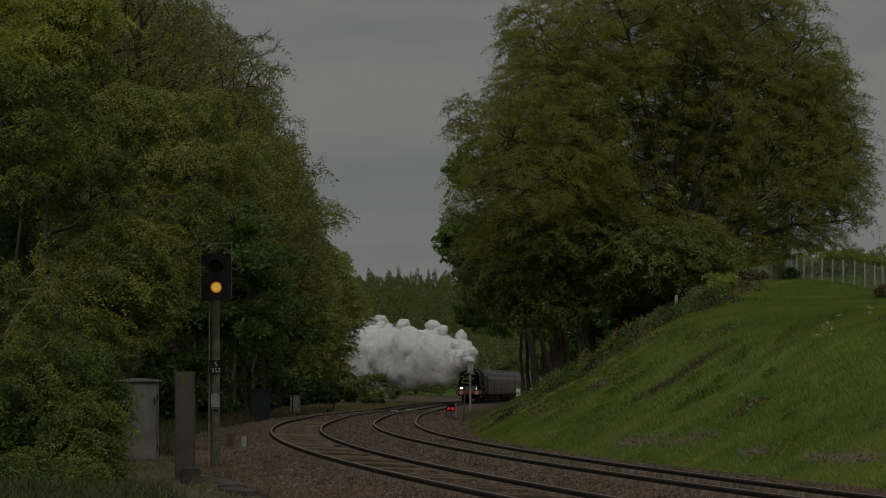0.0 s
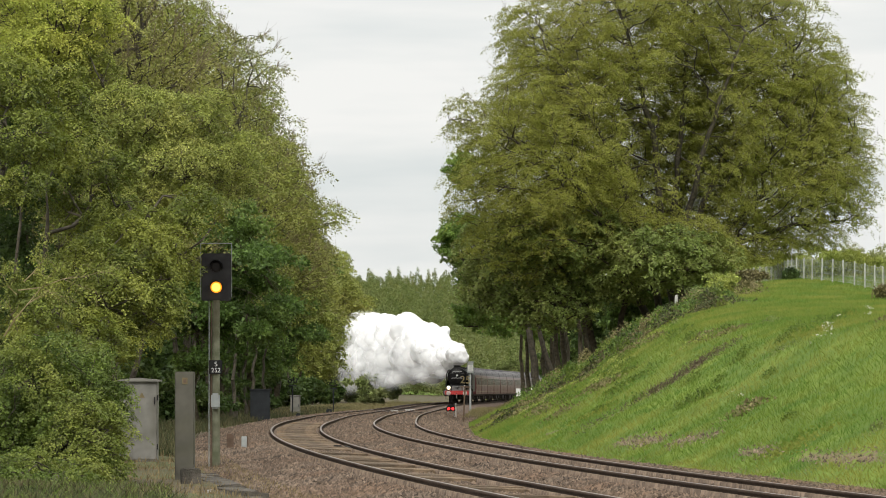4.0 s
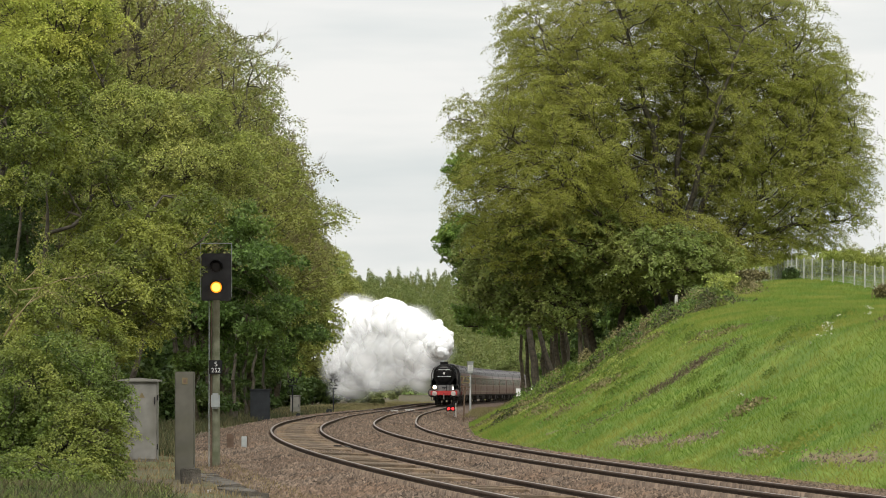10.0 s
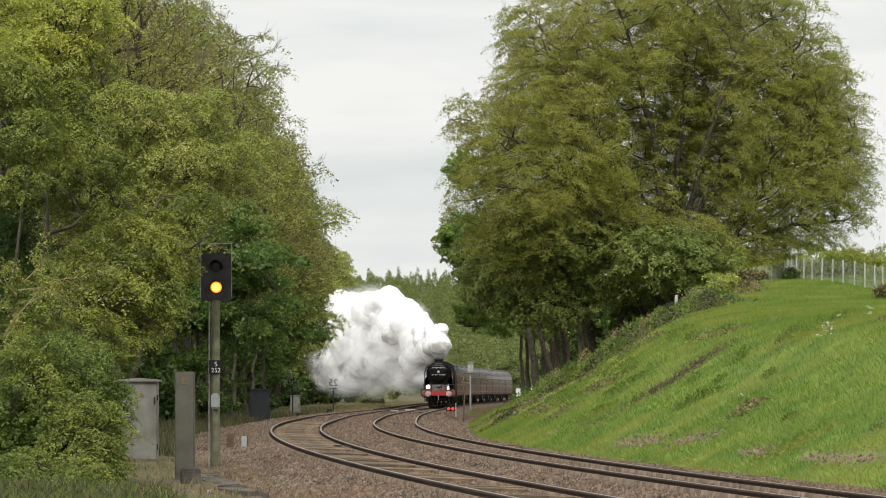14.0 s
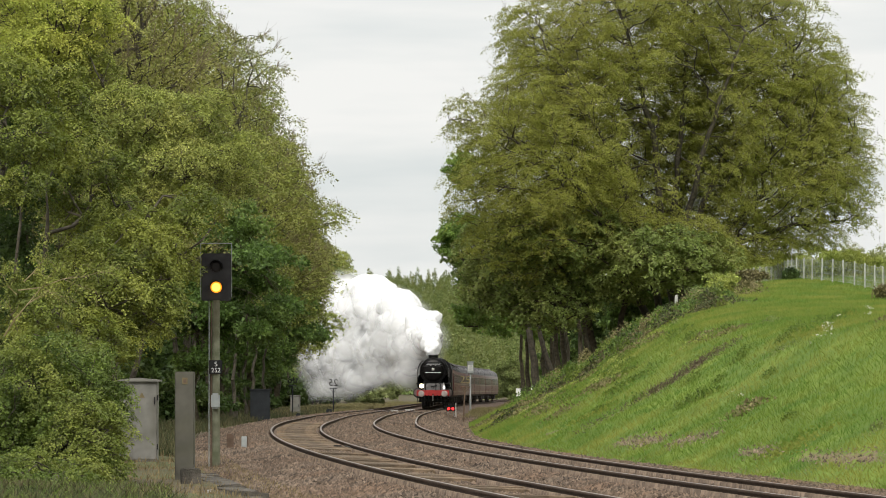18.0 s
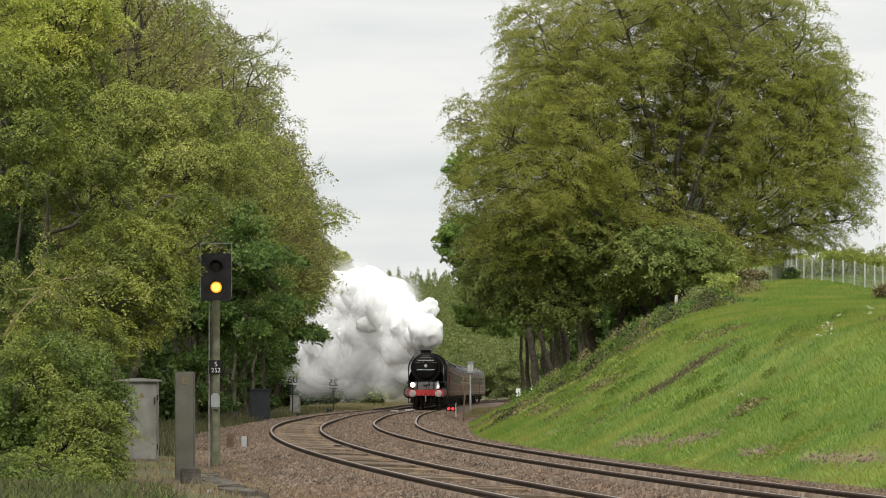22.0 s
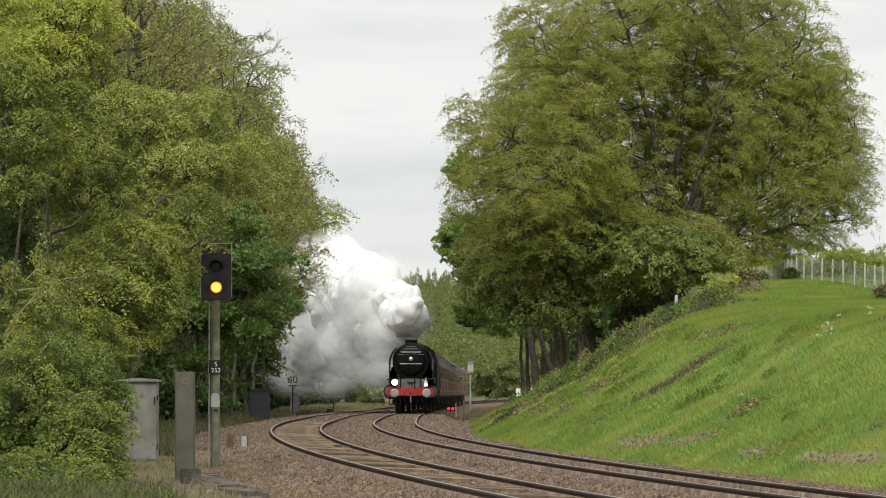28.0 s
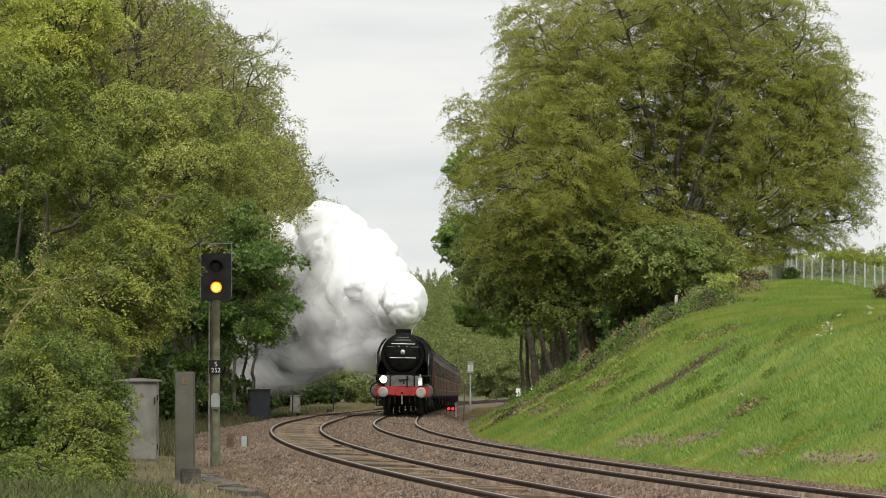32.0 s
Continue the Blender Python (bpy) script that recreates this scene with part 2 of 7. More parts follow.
def thin_steam(name, scale, low, high, most):
    """Steam that thins out towards the rim of its wisp and lets the view through."""
    m = bpy.data.materials.new(name)
    m.use_nodes = True
    n, l = m.node_tree.nodes, m.node_tree.links
    n.remove(n["Principled BSDF"])
    co = n.new("ShaderNodeTexCoord")
    tex = n.new("ShaderNodeTexNoise")
    tex.inputs["Scale"].default_value = scale
    tex.inputs["Detail"].default_value = 3
    l.new(co.outputs["Object"], tex.inputs["Vector"])
    mr = n.new("ShaderNodeMapRange")
    mr.inputs["From Min"].default_value, mr.inputs["From Max"].default_value = low, high
    mr.inputs["To Max"].default_value = most
    l.new(tex.outputs["Fac"], mr.inputs["Value"])
    flat = n.new("ShaderNodeVectorMath")
    flat.operation = "MULTIPLY"
    flat.inputs[1].default_value = (1, 0, 1)
    l.new(co.outputs["Object"], flat.inputs[0])
    far = n.new("ShaderNodeVectorMath")
    far.operation = "LENGTH"
    l.new(flat.outputs["Vector"], far.inputs[0])
    rim = n.new("ShaderNodeMapRange")
    rim.interpolation_type = "SMOOTHSTEP"
    rim.inputs["From Min"].default_value, rim.inputs["From Max"].default_value = 0.98, 0.0
    l.new(far.outputs["Value"], rim.inputs["Value"])
    mul = n.new("ShaderNodeMath")
    mul.operation = "MULTIPLY"
    l.new(mr.outputs["Result"], mul.inputs[0])
    l.new(rim.outputs["Result"], mul.inputs[1])
    dif = n.new("ShaderNodeBsdfDiffuse")
    dif.inputs["Color"].default_value = (0.97, 0.97, 0.97, 1)
    tra = n.new("ShaderNodeBsdfTranslucent")
    tra.inputs["Color"].default_value = (0.97, 0.97, 0.97, 1)
    body = n.new("ShaderNodeMixShader")
    body.inputs["Fac"].default_value = 0.4
    l.new(dif.outputs["BSDF"], body.inputs[1])
    l.new(tra.outputs["BSDF"], body.inputs[2])
    clear = n.new("ShaderNodeBsdfTransparent")
    mix = n.new("ShaderNodeMixShader")
    l.new(mul.outputs["Value"], mix.inputs["Fac"])
    l.new(clear.outputs["BSDF"], mix.inputs[1])
    l.new(body.outputs["Shader"], mix.inputs[2])
    l.new(mix.outputs["Shader"], n["Material Output"].inputs["Surface"])
    return m


M_SOFT = thin_steam("soft_steam", 1.3, 0.15, 0.5, 0.9)
M_VEIL = thin_steam("steam_veil", 1.6, 0.1, 0.6, 0.7)
M_HAZE = thin_steam("steam_haze", 1.3, 0.25, 0.65, 0.5)
M_FLOWER = material("white_umbel_flowers", (0.42, 0.44, 0.30), (0.6, 0.6, 0.46), 0.8, 4)


# ---- mesh helpers ----
def mesh_np(name, verts, faces, mat, smooth=False):
    verts = np.asarray(verts, dtype=np.float32).reshape(-1, 3)
    faces = np.asarray(faces, dtype=np.int32)
    k = faces.shape[1]
    me = bpy.data.meshes.new(name)
    me.vertices.add(len(verts))
    me.vertices.foreach_set("co", verts.ravel())
    me.loops.add(faces.size)
    me.loops.foreach_set("vertex_index", faces.ravel())
    me.polygons.add(len(faces))
    me.polygons.foreach_set("loop_start", np.arange(0, faces.size, k, dtype=np.int32))
    if smooth:
        me.polygons.foreach_set("use_smooth", np.ones(len(faces), dtype=bool))
    me.materials.append(mat)
    me.update(calc_edges=True)
    return me


def part(name, bm, mat, parent, label="", bevel=0.0, smooth=False):
    """Links a bmesh, or a mesh, as one object under a thing."""
    if isinstance(bm, bpy.types.Mesh):
        me = bm
    else:
        if bevel:
            bmesh.ops.bevel(bm, geom=bm.edges[:], offset=bevel, segments=2, affect="EDGES", clamp_overlap=True)
        if smooth:
            for f in bm.faces:
                f.smooth = True
        me = bpy.data.meshes.new(name)
        bm.to_mesh(me)
        bm.free()
        me.materials.append(mat)
    ob = new(name, me)
    if parent is not None:
        ob.parent = parent
    if label:
        ob["label"] = label
    return ob


def thing(name, m, label, category, group="", kind=""):
    ob = new(name)
    ob.matrix_world = m
    return tagged(ob, label, category, group, kind)


def box(x0, x1, y0, y1, z0, z1, bm=None):
    bm = bm or bmesh.new()
    v = [bm.verts.new((x, y, z)) for x in (x0, x1) for y in (y0, y1) for z in (z0, z1)]
    for a in ((0, 1, 3, 2), (4, 6, 7, 5), (0, 4, 5, 1), (2, 3, 7, 6), (0, 2, 6, 4), (1, 5, 7, 3)):
        bm.faces.new([v[i] for i in a])
    return bm


def cyl(p, q, r, r2=None, seg=12, bm=None):
    """A capped, tapered rod from p to q."""
    bm = bm or bmesh.new()
    p, q = Vector(p), Vector(q)
    rot = (q - p).to_track_quat("Z", "Y").to_matrix().to_4x4()
    bmesh.ops.create_cone(bm, cap_ends=True, segments=seg, radius1=r, radius2=r if r2 is None else r2,
                          depth=(q - p).length, matrix=Matrix.Translation((p + q) / 2) @ rot)
    return bm


def lathe(profile, seg=24, axis="X", origin=(0, 0, 0), bm=None):
    """Turns (along, radius) pairs about an axis through origin."""
    bm = bm or bmesh.new()
    rings = []
    for a, r in profile:
        ring = []
        for i in range(seg):
            c, s = math.cos(2 * math.pi * i / seg) * r, math.sin(2 * math.pi * i / seg) * r
            co = {"X": (a, c, s), "Y": (c, a, s), "Z": (c, s, a)}[axis]
            ring.append(bm.verts.new(Vector(co) + Vector(origin)))
        rings.append(ring)
    for A, B in zip(rings, rings[1:]):
        for i in range(seg):
            bm.faces.new((A[i], A[(i + 1) % seg], B[(i + 1) % seg], B[i]))
    bm.faces.new(rings[0][::-1])
    bm.faces.new(rings[-1])
    bmesh.ops.recalc_face_normals(bm, faces=bm.faces[:])
    return bm


def prism(outline, y0, y1, bm=None, axis="Y"):
    """Extrudes an outline of (a, b) pairs between two planes of an axis."""
    bm = bm or bmesh.new()
    put = {"Y": lambda a, b, c: (a, c, b), "X": lambda a, b, c: (c, a, b), "Z": lambda a, b, c: (a, b, c)}[axis]
    A = [bm.verts.new(put(a, b, y0)) for a, b in outline]
    B = [bm.verts.new(put(a, b, y1)) for a, b in outline]
    n = len(outline)
    for i in range(n):
        bm.faces.new((A[i], A[(i + 1) % n], B[(i + 1) % n], B[i]))
    bm.faces.new(A[::-1])
    bm.faces.new(B)
    bmesh.ops.recalc_face_normals(bm, faces=bm.faces[:])
    return bm


# ---- the line of the railway ----
RAD, CX, CY = 1431.78, 1429.97, 196.5
STEP = 0.5


def build_line():
    y, out = 0.0, []
    x = CX - math.sqrt(RAD ** 2 - (y - CY) ** 2)
    th = -math.asin((CY - y) / RAD)
    s = 0.0
    while y < 1100:
        out.append((s, x, y, th))
        k = 1 / RAD
        if y > 180:
            u = min(1, (y - 180) / 20)
            k = k * (1 - u) + (0.00008 if y < 290 else 0.00005) * u
        if y > 350:
            k += 0.00015 * min(1, (y - 350) / 150)
        th += k * STEP
        x += math.sin(th) * STEP
        y += math.cos(th) * STEP
        s += STEP
    out = np.array(out)
    # a slight ease to the right beyond the crossover
    ease = 0.52 * np.sin(math.pi * np.clip((out[:, 2] - 225) / 315, 0, 1)) ** 2
    out[:, 1] += ease
    out[:, 3] += np.gradient(ease, out[:, 2])
    return out


LINE = build_line()
SPACING = 3.28
CANT = 0.056


def line_x(y):
    return np.interp(y, LINE[:, 2], LINE[:, 1])


def rail_z(y):
    return np.interp(y, [0, 190, 233, 324, 428, 588, 720, 1100], [0, 0, -0.03, -0.19, -0.36, -0.47, -0.55, -0.6])


def cant_at(y):
    return np.interp(y, [0, 190, 280], [CANT, CANT, 0.0])


def on_line(s, off=0.0):
    """Place and heading at the way s along the right-hand track's centre line; off: metres to the left of it."""
    x, y, th = (np.interp(s, LINE[:, 0], LINE[:, i]) for i in (1, 2, 3))
    return x - np.cos(th) * off, y + np.sin(th) * off, th


def fade(v, a, b):
    t = np.clip((v - a) / (b - a), 0, 1)
    return t * t * (3 - 2 * t)


def wobble(x, y, f, seed=0.0):
    return (np.sin(x * f + seed) * np.cos(y * f * 0.83 + seed * 1.7) + 0.5 * np.sin(x * f * 2.3 + y * f * 1.9 + seed * 3.1)) / 1.5


def bank_foot(y):
    return np.interp(y, [0, 60, 90, 136, 167, 257, 430, 700], [6.2, 5.8, 5.5, 3.8, 3.0, 3.3, 4.6, 5.0])


def crest(y):
    return np.interp(y, [0, 120, 160, 200, 260, 330, 420, 520, 700, 900], [2.8, 3.0, 3.6, 4.7, 7.0, 8.3, 7.4, 5.0, 3.5, 3.0])


def ground_z(x, y):
    x, y = np.asarray(x, float), np.asarray(y, float)
    u = x - line_x(y)
    base = rail_z(y)
    z = base - 0.185 - 0.30 * fade(u, 1.7, 2.6)
    left = base - 0.185 - 0.10 * fade(-u, 5.2, 6.2)
    left = left + 0.03 * np.clip(-u - 8, 0, 60) + 0.06 * wobble(x, y, 0.8, 2.0) * fade(-u, 5.6, 7)
    left = left + 0.17 * fade(-u, 6.0, 7.0) * (1 - fade(y, 120, 180))
    z = np.where(u < -4.6, left, z)
    tilt = np.zeros(np.broadcast(u, y).shape)
    for c in (0.0, -SPACING):
        across = np.abs(u - c)
        tilt = np.maximum(tilt, cant_at(y) * np.clip(0.5 - (u - c) / 1.505, 0, 1.25) * (1 - fade(across, 1.3, 1.62)))
    z = z + tilt
    foot = bank_foot(y)
    up = np.clip(u - foot, 0, None)
    climb = 0.49 * up + 0.18 * np.clip(up - 4.0, 0, None)
    top = crest(y) + 0.5
    climb = climb / (1 + (climb / top) ** 6) ** (1 / 6)
    bumps = 0.07 * wobble(x * 0.7, y * 0.12, 0.8, 1.0) * fade(u, foot + 0.3, foot + 3)
    z = np.where(u > foot, z + climb + bumps, z)
    far = fade(y, 720, 1500)
    z = z * (1 - far) + far * (27 * fade(y, 850, 1650) * np.exp(-((x + 20) / 500) ** 2) - 1)
    return z


# slips of bare soil on the bank: from (x, y) to (x, y), half width
SLIPS = [(3.8, 143, 5.6, 145.5, 0.07), (5.8, 146, 7.8, 147, 0.17), (7.8, 147, 8.7, 147.5, 0.07), (4.5, 130.5, 5.3, 124, 0.19), (5.5, 121.2, 6.3, 117.5, 0.15),
         (6.4, 109.5, 7.0, 106, 0.10), (7.2, 102, 8.2, 94, 0.14), (3.0, 152, 3.6, 150, 0.15)]


def bare_soil(x, y):
    """How far inside a slip a place lies: above 0 is bare."""
    best = np.full(np.shape(x), -9.0)
    for x0, y0, x1, y1, r in SLIPS:
        px, py = x - x0, (y - y0) * 0.3
        dx, dy = x1 - x0, (y1 - y0) * 0.3
        k = np.clip((px * dx + py * dy) / (dx * dx + dy * dy), 0, 1)
        d = np.hypot(px - k * dx, py - k * dy)
        best = np.maximum(best, r * (1 + 0.45 * wobble(x * 3, y, 1.7, x0)) - d)
    return best


# ---- ground: one sheet to the horizon ----
def build_ground():
    ys = np.concatenate([np.array([-3000, -800, -200, -60, 0, 25]), np.arange(45, 140, 0.6), np.arange(140, 300, 0.8),
                         np.arange(300, 760, 5), np.arange(760, 1700, 40), np.array([1900, 2400, 3200, 4500])])
    off = np.concatenate([np.array([-2500, -900, -300, -120, -60, -40, -28, -20, -15, -12, -10]), np.arange(-8.6, 3, 0.2),
                          np.arange(3, 24, 0.2), np.array([24, 25, 28, 34, 42, 60, 120, 300, 900, 2500])])
    O, Y = np.meshgrid(off, ys)
    X = O + line_x(np.clip(Y, 0, 1000))
    Z = ground_z(X, np.clip(Y, 0, None))
    V = np.stack([X, Y, Z], -1).reshape(-1, 3)
    nx = len(off)
    j, i = np.meshgrid(np.arange(len(ys) - 1), np.arange(nx - 1), indexing="ij")
    a = (j * nx + i).ravel()
    F = np.stack([a, a + 1, a + nx + 1, a + nx], 1)
    me = mesh_np("ground", V, F, M_GROUND, smooth=True)
    for m in (M_BALLAST, M_GRASS):
        me.materials.append(m)
    c = V[F].mean(1)
    u = c[:, 0] - line_x(np.clip(c[:, 1], 0, 1000))
    idx = np.zeros(len(F), dtype=np.int32)
    ballast = (u > -6.2 + 0.25 * wobble(c[:, 0], c[:, 1], 1.3)) & (u < bank_foot(c[:, 1]) - 0.4 + 0.35 * wobble(c[:, 0], c[:, 1], 0.9)) & (c[:, 1] < 900)
    idx[ballast] = 1
    grass = ((u >= bank_foot(c[:, 1]) - 0.4) & (c[:, 1] < 258 + 6 * wobble(c[:, 0], c[:, 1], 0.7))) | (c[:, 1] > 900) | ((u > 13) & (c[:, 1] < 420))
    idx[grass & ~ballast] = 2
    bare = me.attributes.new("bare", "FLOAT", "POINT")
    bare.data.foreach_set("value", np.clip(0.5 + bare_soil(V[:, 0], V[:, 1]) * 2.2, 0, 1).astype(np.float32))
    me.polygons.foreach_set("material_index", idx)
    ob = new("ground", me)
    return tagged(ob, "ground with ballast bed, grassy cutting bank and woodland floor", "ground", kind="structure")


GROUND = build_ground()


# ---- permanent way ----
RAIL_PROFILE = [(-0.07, -0.159), (0.07, -0.159), (0.07, -0.148), (0.012, -0.125), (0.012, -0.045), (0.036, -0.032),
                (0.036, -0.004), (0.028, 0.0), (-0.028, 0.0), (-0.036, -0.004), (-0.036, -0.032), (-0.012, -0.045),
                (-0.012, -0.125), (-0.07, -0.148)]


def sweep_rail(name, off_of, ya, yb, lift, parent, step=2.0):
    """A rail along the line; off_of(y) metres left of the right-hand centre line."""
    ss = np.arange(ya, yb, step)
    ss = np.interp(ss, LINE[:, 2], LINE[:, 0])
    V = []
    for s in ss:
        y0 = np.interp(s, LINE[:, 0], LINE[:, 2])
        x, y, th = on_line(s, off_of(y0))
        z = rail_z(y) + lift(y)
        for a, b in RAIL_PROFILE:
            V.append((x + a * math.cos(th), y - a * math.sin(th), z + b))
    k = len(RAIL_PROFILE)
    F = []
    for j in range(len(ss) - 1):
        for i in range(k):
            a, b = j * k + i, j * k + (i + 1) % k
            F.append((a, b, b + k, a + k))
    me = mesh_np(name, V, F, M_RAIL)
    me.materials.append(M_RAILTOP)
    tops = np.array([1 if i % k == 7 else 0 for i in range(len(F))], dtype=np.int32)
    me.polygons.foreach_set("material_index", tops)
    return part(name, me, None, parent)


def build_track(centre, label):
    tr = thing("railway_track", pose(0, 0, 0), label, "railway track", "running lines", "structure")
    for side in (-1, 1):
        high = side == 1
        sweep_rail("rail", lambda y: centre + side * 0.7525, 30, 1050,
                   lambda y: cant_at(y) if high else 0.0, tr)
    sl = bmesh.new()
    box(-1.25, 1.25, -0.125, 0.125, -0.13, 0.0, sl)
    bmesh.ops.bevel(sl, geom=sl.edges[:], offset=0.015, segments=1, affect="EDGES")
    me = bpy.data.meshes.new("sleeper")
    sl.to_mesh(me)
    sl.free()
    me.materials.append(M_SLEEPER)
    ss = np.arange(np.interp(50, LINE[:, 2], LINE[:, 0]), np.interp(340, LINE[:, 2], LINE[:, 0]), 0.65)
    V, F = [], []
    for n, s in enumerate(ss):
        x, y, th = on_line(s, centre)
        tilt = math.atan(float(cant_at(y)) / 1.505)
        z = float(rail_z(y)) - 0.159 + float(cant_at(y)) / 2
        m = Matrix.Translation((x, y, z)) @ Euler((0, tilt, -th)).to_matrix().to_4x4()
        if n < 300:
            ob = new("sleeper", me)
            ob.parent = tr
            ob.matrix_basis = m
        if y < 170:
            for side in (-0.7525, 0.7525):
                for e, along in ((-0.115, -0.1), (0.115, -0.1), (-0.115, 0.22), (0.115, 0.22)):
                    b = len(V)
                    for dx, dy, dz in ((-.05, -.06, 0), (.05, -.06, 0), (.05, .06, 0), (-.05, .06, 0),
                                       (-.035, -.045, .085), (.035, -.045, .085), (.035, .045, .085), (-.035, .045, .085)):
                        V.append(m @ Vector((side + e + dx, dy * 0.7 + along, dz + 0.01)))
                    for q in ((0, 1, 5, 4), (1, 2, 6, 5), (2, 3, 7, 6), (3, 0, 4, 7), (4, 5, 6, 7)):
                        F.append([b + i for i in q])
    ob = part("rail_clips", mesh_np("rail_clips", V, F, M_CLIP), None, tr)
    tagged(ob, kind="stuff")
    return tr


build_track(0.0, "curved railway track on brown ballast, nearer the grassy bank")
build_track(SPACING, "curved railway track on brown ballast, beside the woodland")


def build_crossover():
    tr = thing("crossover", pose(0, 0, 0), "rusty crossover rails linking the two tracks", "railway points", kind="structure")
    for side in (-1, 1):
        sweep_rail("rail", lambda y: SPACING * float(fade(y, 275, 360)) + side * 0.7525, 277, 360, lambda y: 0.002, tr)
    return tr


build_crossover()


def scatter_ballast():
    rng = np.random.default_rng(5)
    n = 330000
    y = np.where(rng.random(n) < 0.76, 52 + 120 * rng.random(n) ** 1.25, 165 + 175 * rng.random(n) ** 1.3)
    lo, hi = -6.3, bank_foot(y) - 0.2
    u = lo + (hi - lo) * rng.random(n)
    x = line_x(y) + u
    keep = (x > -0.0885 * y - 0.5) & (x < 0.0885 * y + 0.6)
    for c in (0.0, -SPACING):
        near_rail = np.abs(np.abs(u - c) - 0.7525) < 0.09
        keep &= ~near_rail
        between = np.abs(u - c) < 0.66
        keep &= ~(between & (rng.random(n) < (0.2 if c == 0 else np.interp(y, [110, 140], [0.12, 0.9]))) & ((y < 196) | (c == 0)))
        keep &= ~((np.abs(np.abs(u - c) - 0.7525) < 0.26) & (y < 130) & (rng.random(n) < 0.75))
    x, y, u = x[keep], y[keep], u[keep]
    n = len(x)
    r = rng.uniform(0.020, 0.044, n) * np.clip(y / 85, 1, 2.6)
    bed = np.minimum(np.abs(u), np.abs(u + SPACING))
    z = ground_z(x, y) + r * 0.3 + 0.04 * (bed < 1.75) * (np.abs(bed - 0.7525) > 0.2) * rng.uniform(0.6, 1.0, n)
    base = np.array([(1, 0, -.3), (-1, 0, -.3), (0, 1, -.3), (0, -1, -.3), (0, 0, 1)], float)
    jig = base[None] * rng.uniform(0.6, 1.3, (n, 5, 1)) + rng.normal(0, 0.24, (n, 5, 3))
    a = rng.random(n) * 6.28
    c, s = np.cos(a)[:, None], np.sin(a)[:, None]
    jx = jig[..., 0] * c - jig[..., 1] * s
    jy = jig[..., 0] * s + jig[..., 1] * c
    P = np.stack([jx, jy, jig[..., 2] * 0.8], -1) * r[:, None, None] + np.stack([x, y, z], -1)[:, None]
    tri = np.array([(0, 2, 4), (2, 1, 4), (1, 3, 4), (3, 0, 4)])
    F = (np.arange(n) * 5)[:, None, None] + tri[None]
    ob = new("ballast_stones", mesh_np("ballast_stones", P, F.reshape(-1, 3), M_STONE))
    tagged(ob, "loose brown and grey ballast stones", "ballast", kind="stuff")


scatter_ballast()


# ---- vegetation ----
def leaf_quads(P, D, L, W, rng):
    """Rhombic folded leaves at P, pointing along D."""
    n = len(P)
    side = np.cross(D, rng.normal(size=(n, 3)))
    side /= np.linalg.norm(side, axis=1, keepdims=True) + 1e-9
    nor = np.cross(D, side)
    L, W = L[:, None], W[:, None]
    a = P
    b = P + D * L * 0.45 + side * W + nor * W * 0.25
    c = P + D * L
    d = P + D * L * 0.45 - side * W + nor * W * 0.25
    return np.stack([a, b, c, d], 1).reshape(-1, 3), np.arange(4 * n).reshape(-1, 4)


def leaf_tris(P, D, L, W, rng):
    """Plain three-cornered leaves, for crowns that stay far off."""
    n = len(P)
    side = np.cross(D, rng.normal(size=(n, 3)))
    side /= np.linalg.norm(side, axis=1, keepdims=True) + 1e-9
    L, W = L[:, None], W[:, None]
    return np.stack([P - side * W, P + side * W, P + D * L], 1).reshape(-1, 3), np.arange(3 * n).reshape(-1, 3)


def tubes(segments, sides=4):
    """Tapered tubes: rows of (p, q, r1, r2)."""
    V, F = [], []
    for p, q, r1, r2 in segments:
        p, q = np.asarray(p, float), np.asarray(q, float)
        d = q - p
        d = d / (np.linalg.norm(d) + 1e-9)
        h = np.cross(d, (0.31, 0.84, 0.44))
        h /= np.linalg.norm(h) + 1e-9
        g = np.cross(d, h)
        b = len(V)
        for base, r in ((p, r1), (q, r2)):
            for i in range(sides):
                an = 2 * math.pi * i / sides
                V.append(base + (h * math.cos(an) + g * math.sin(an)) * r)
        for i in range(sides):
            j = (i + 1) % sides
            F.append((b + i, b + j, b + sides + j, b + sides + i))
    return np.array(V), np.array(F)


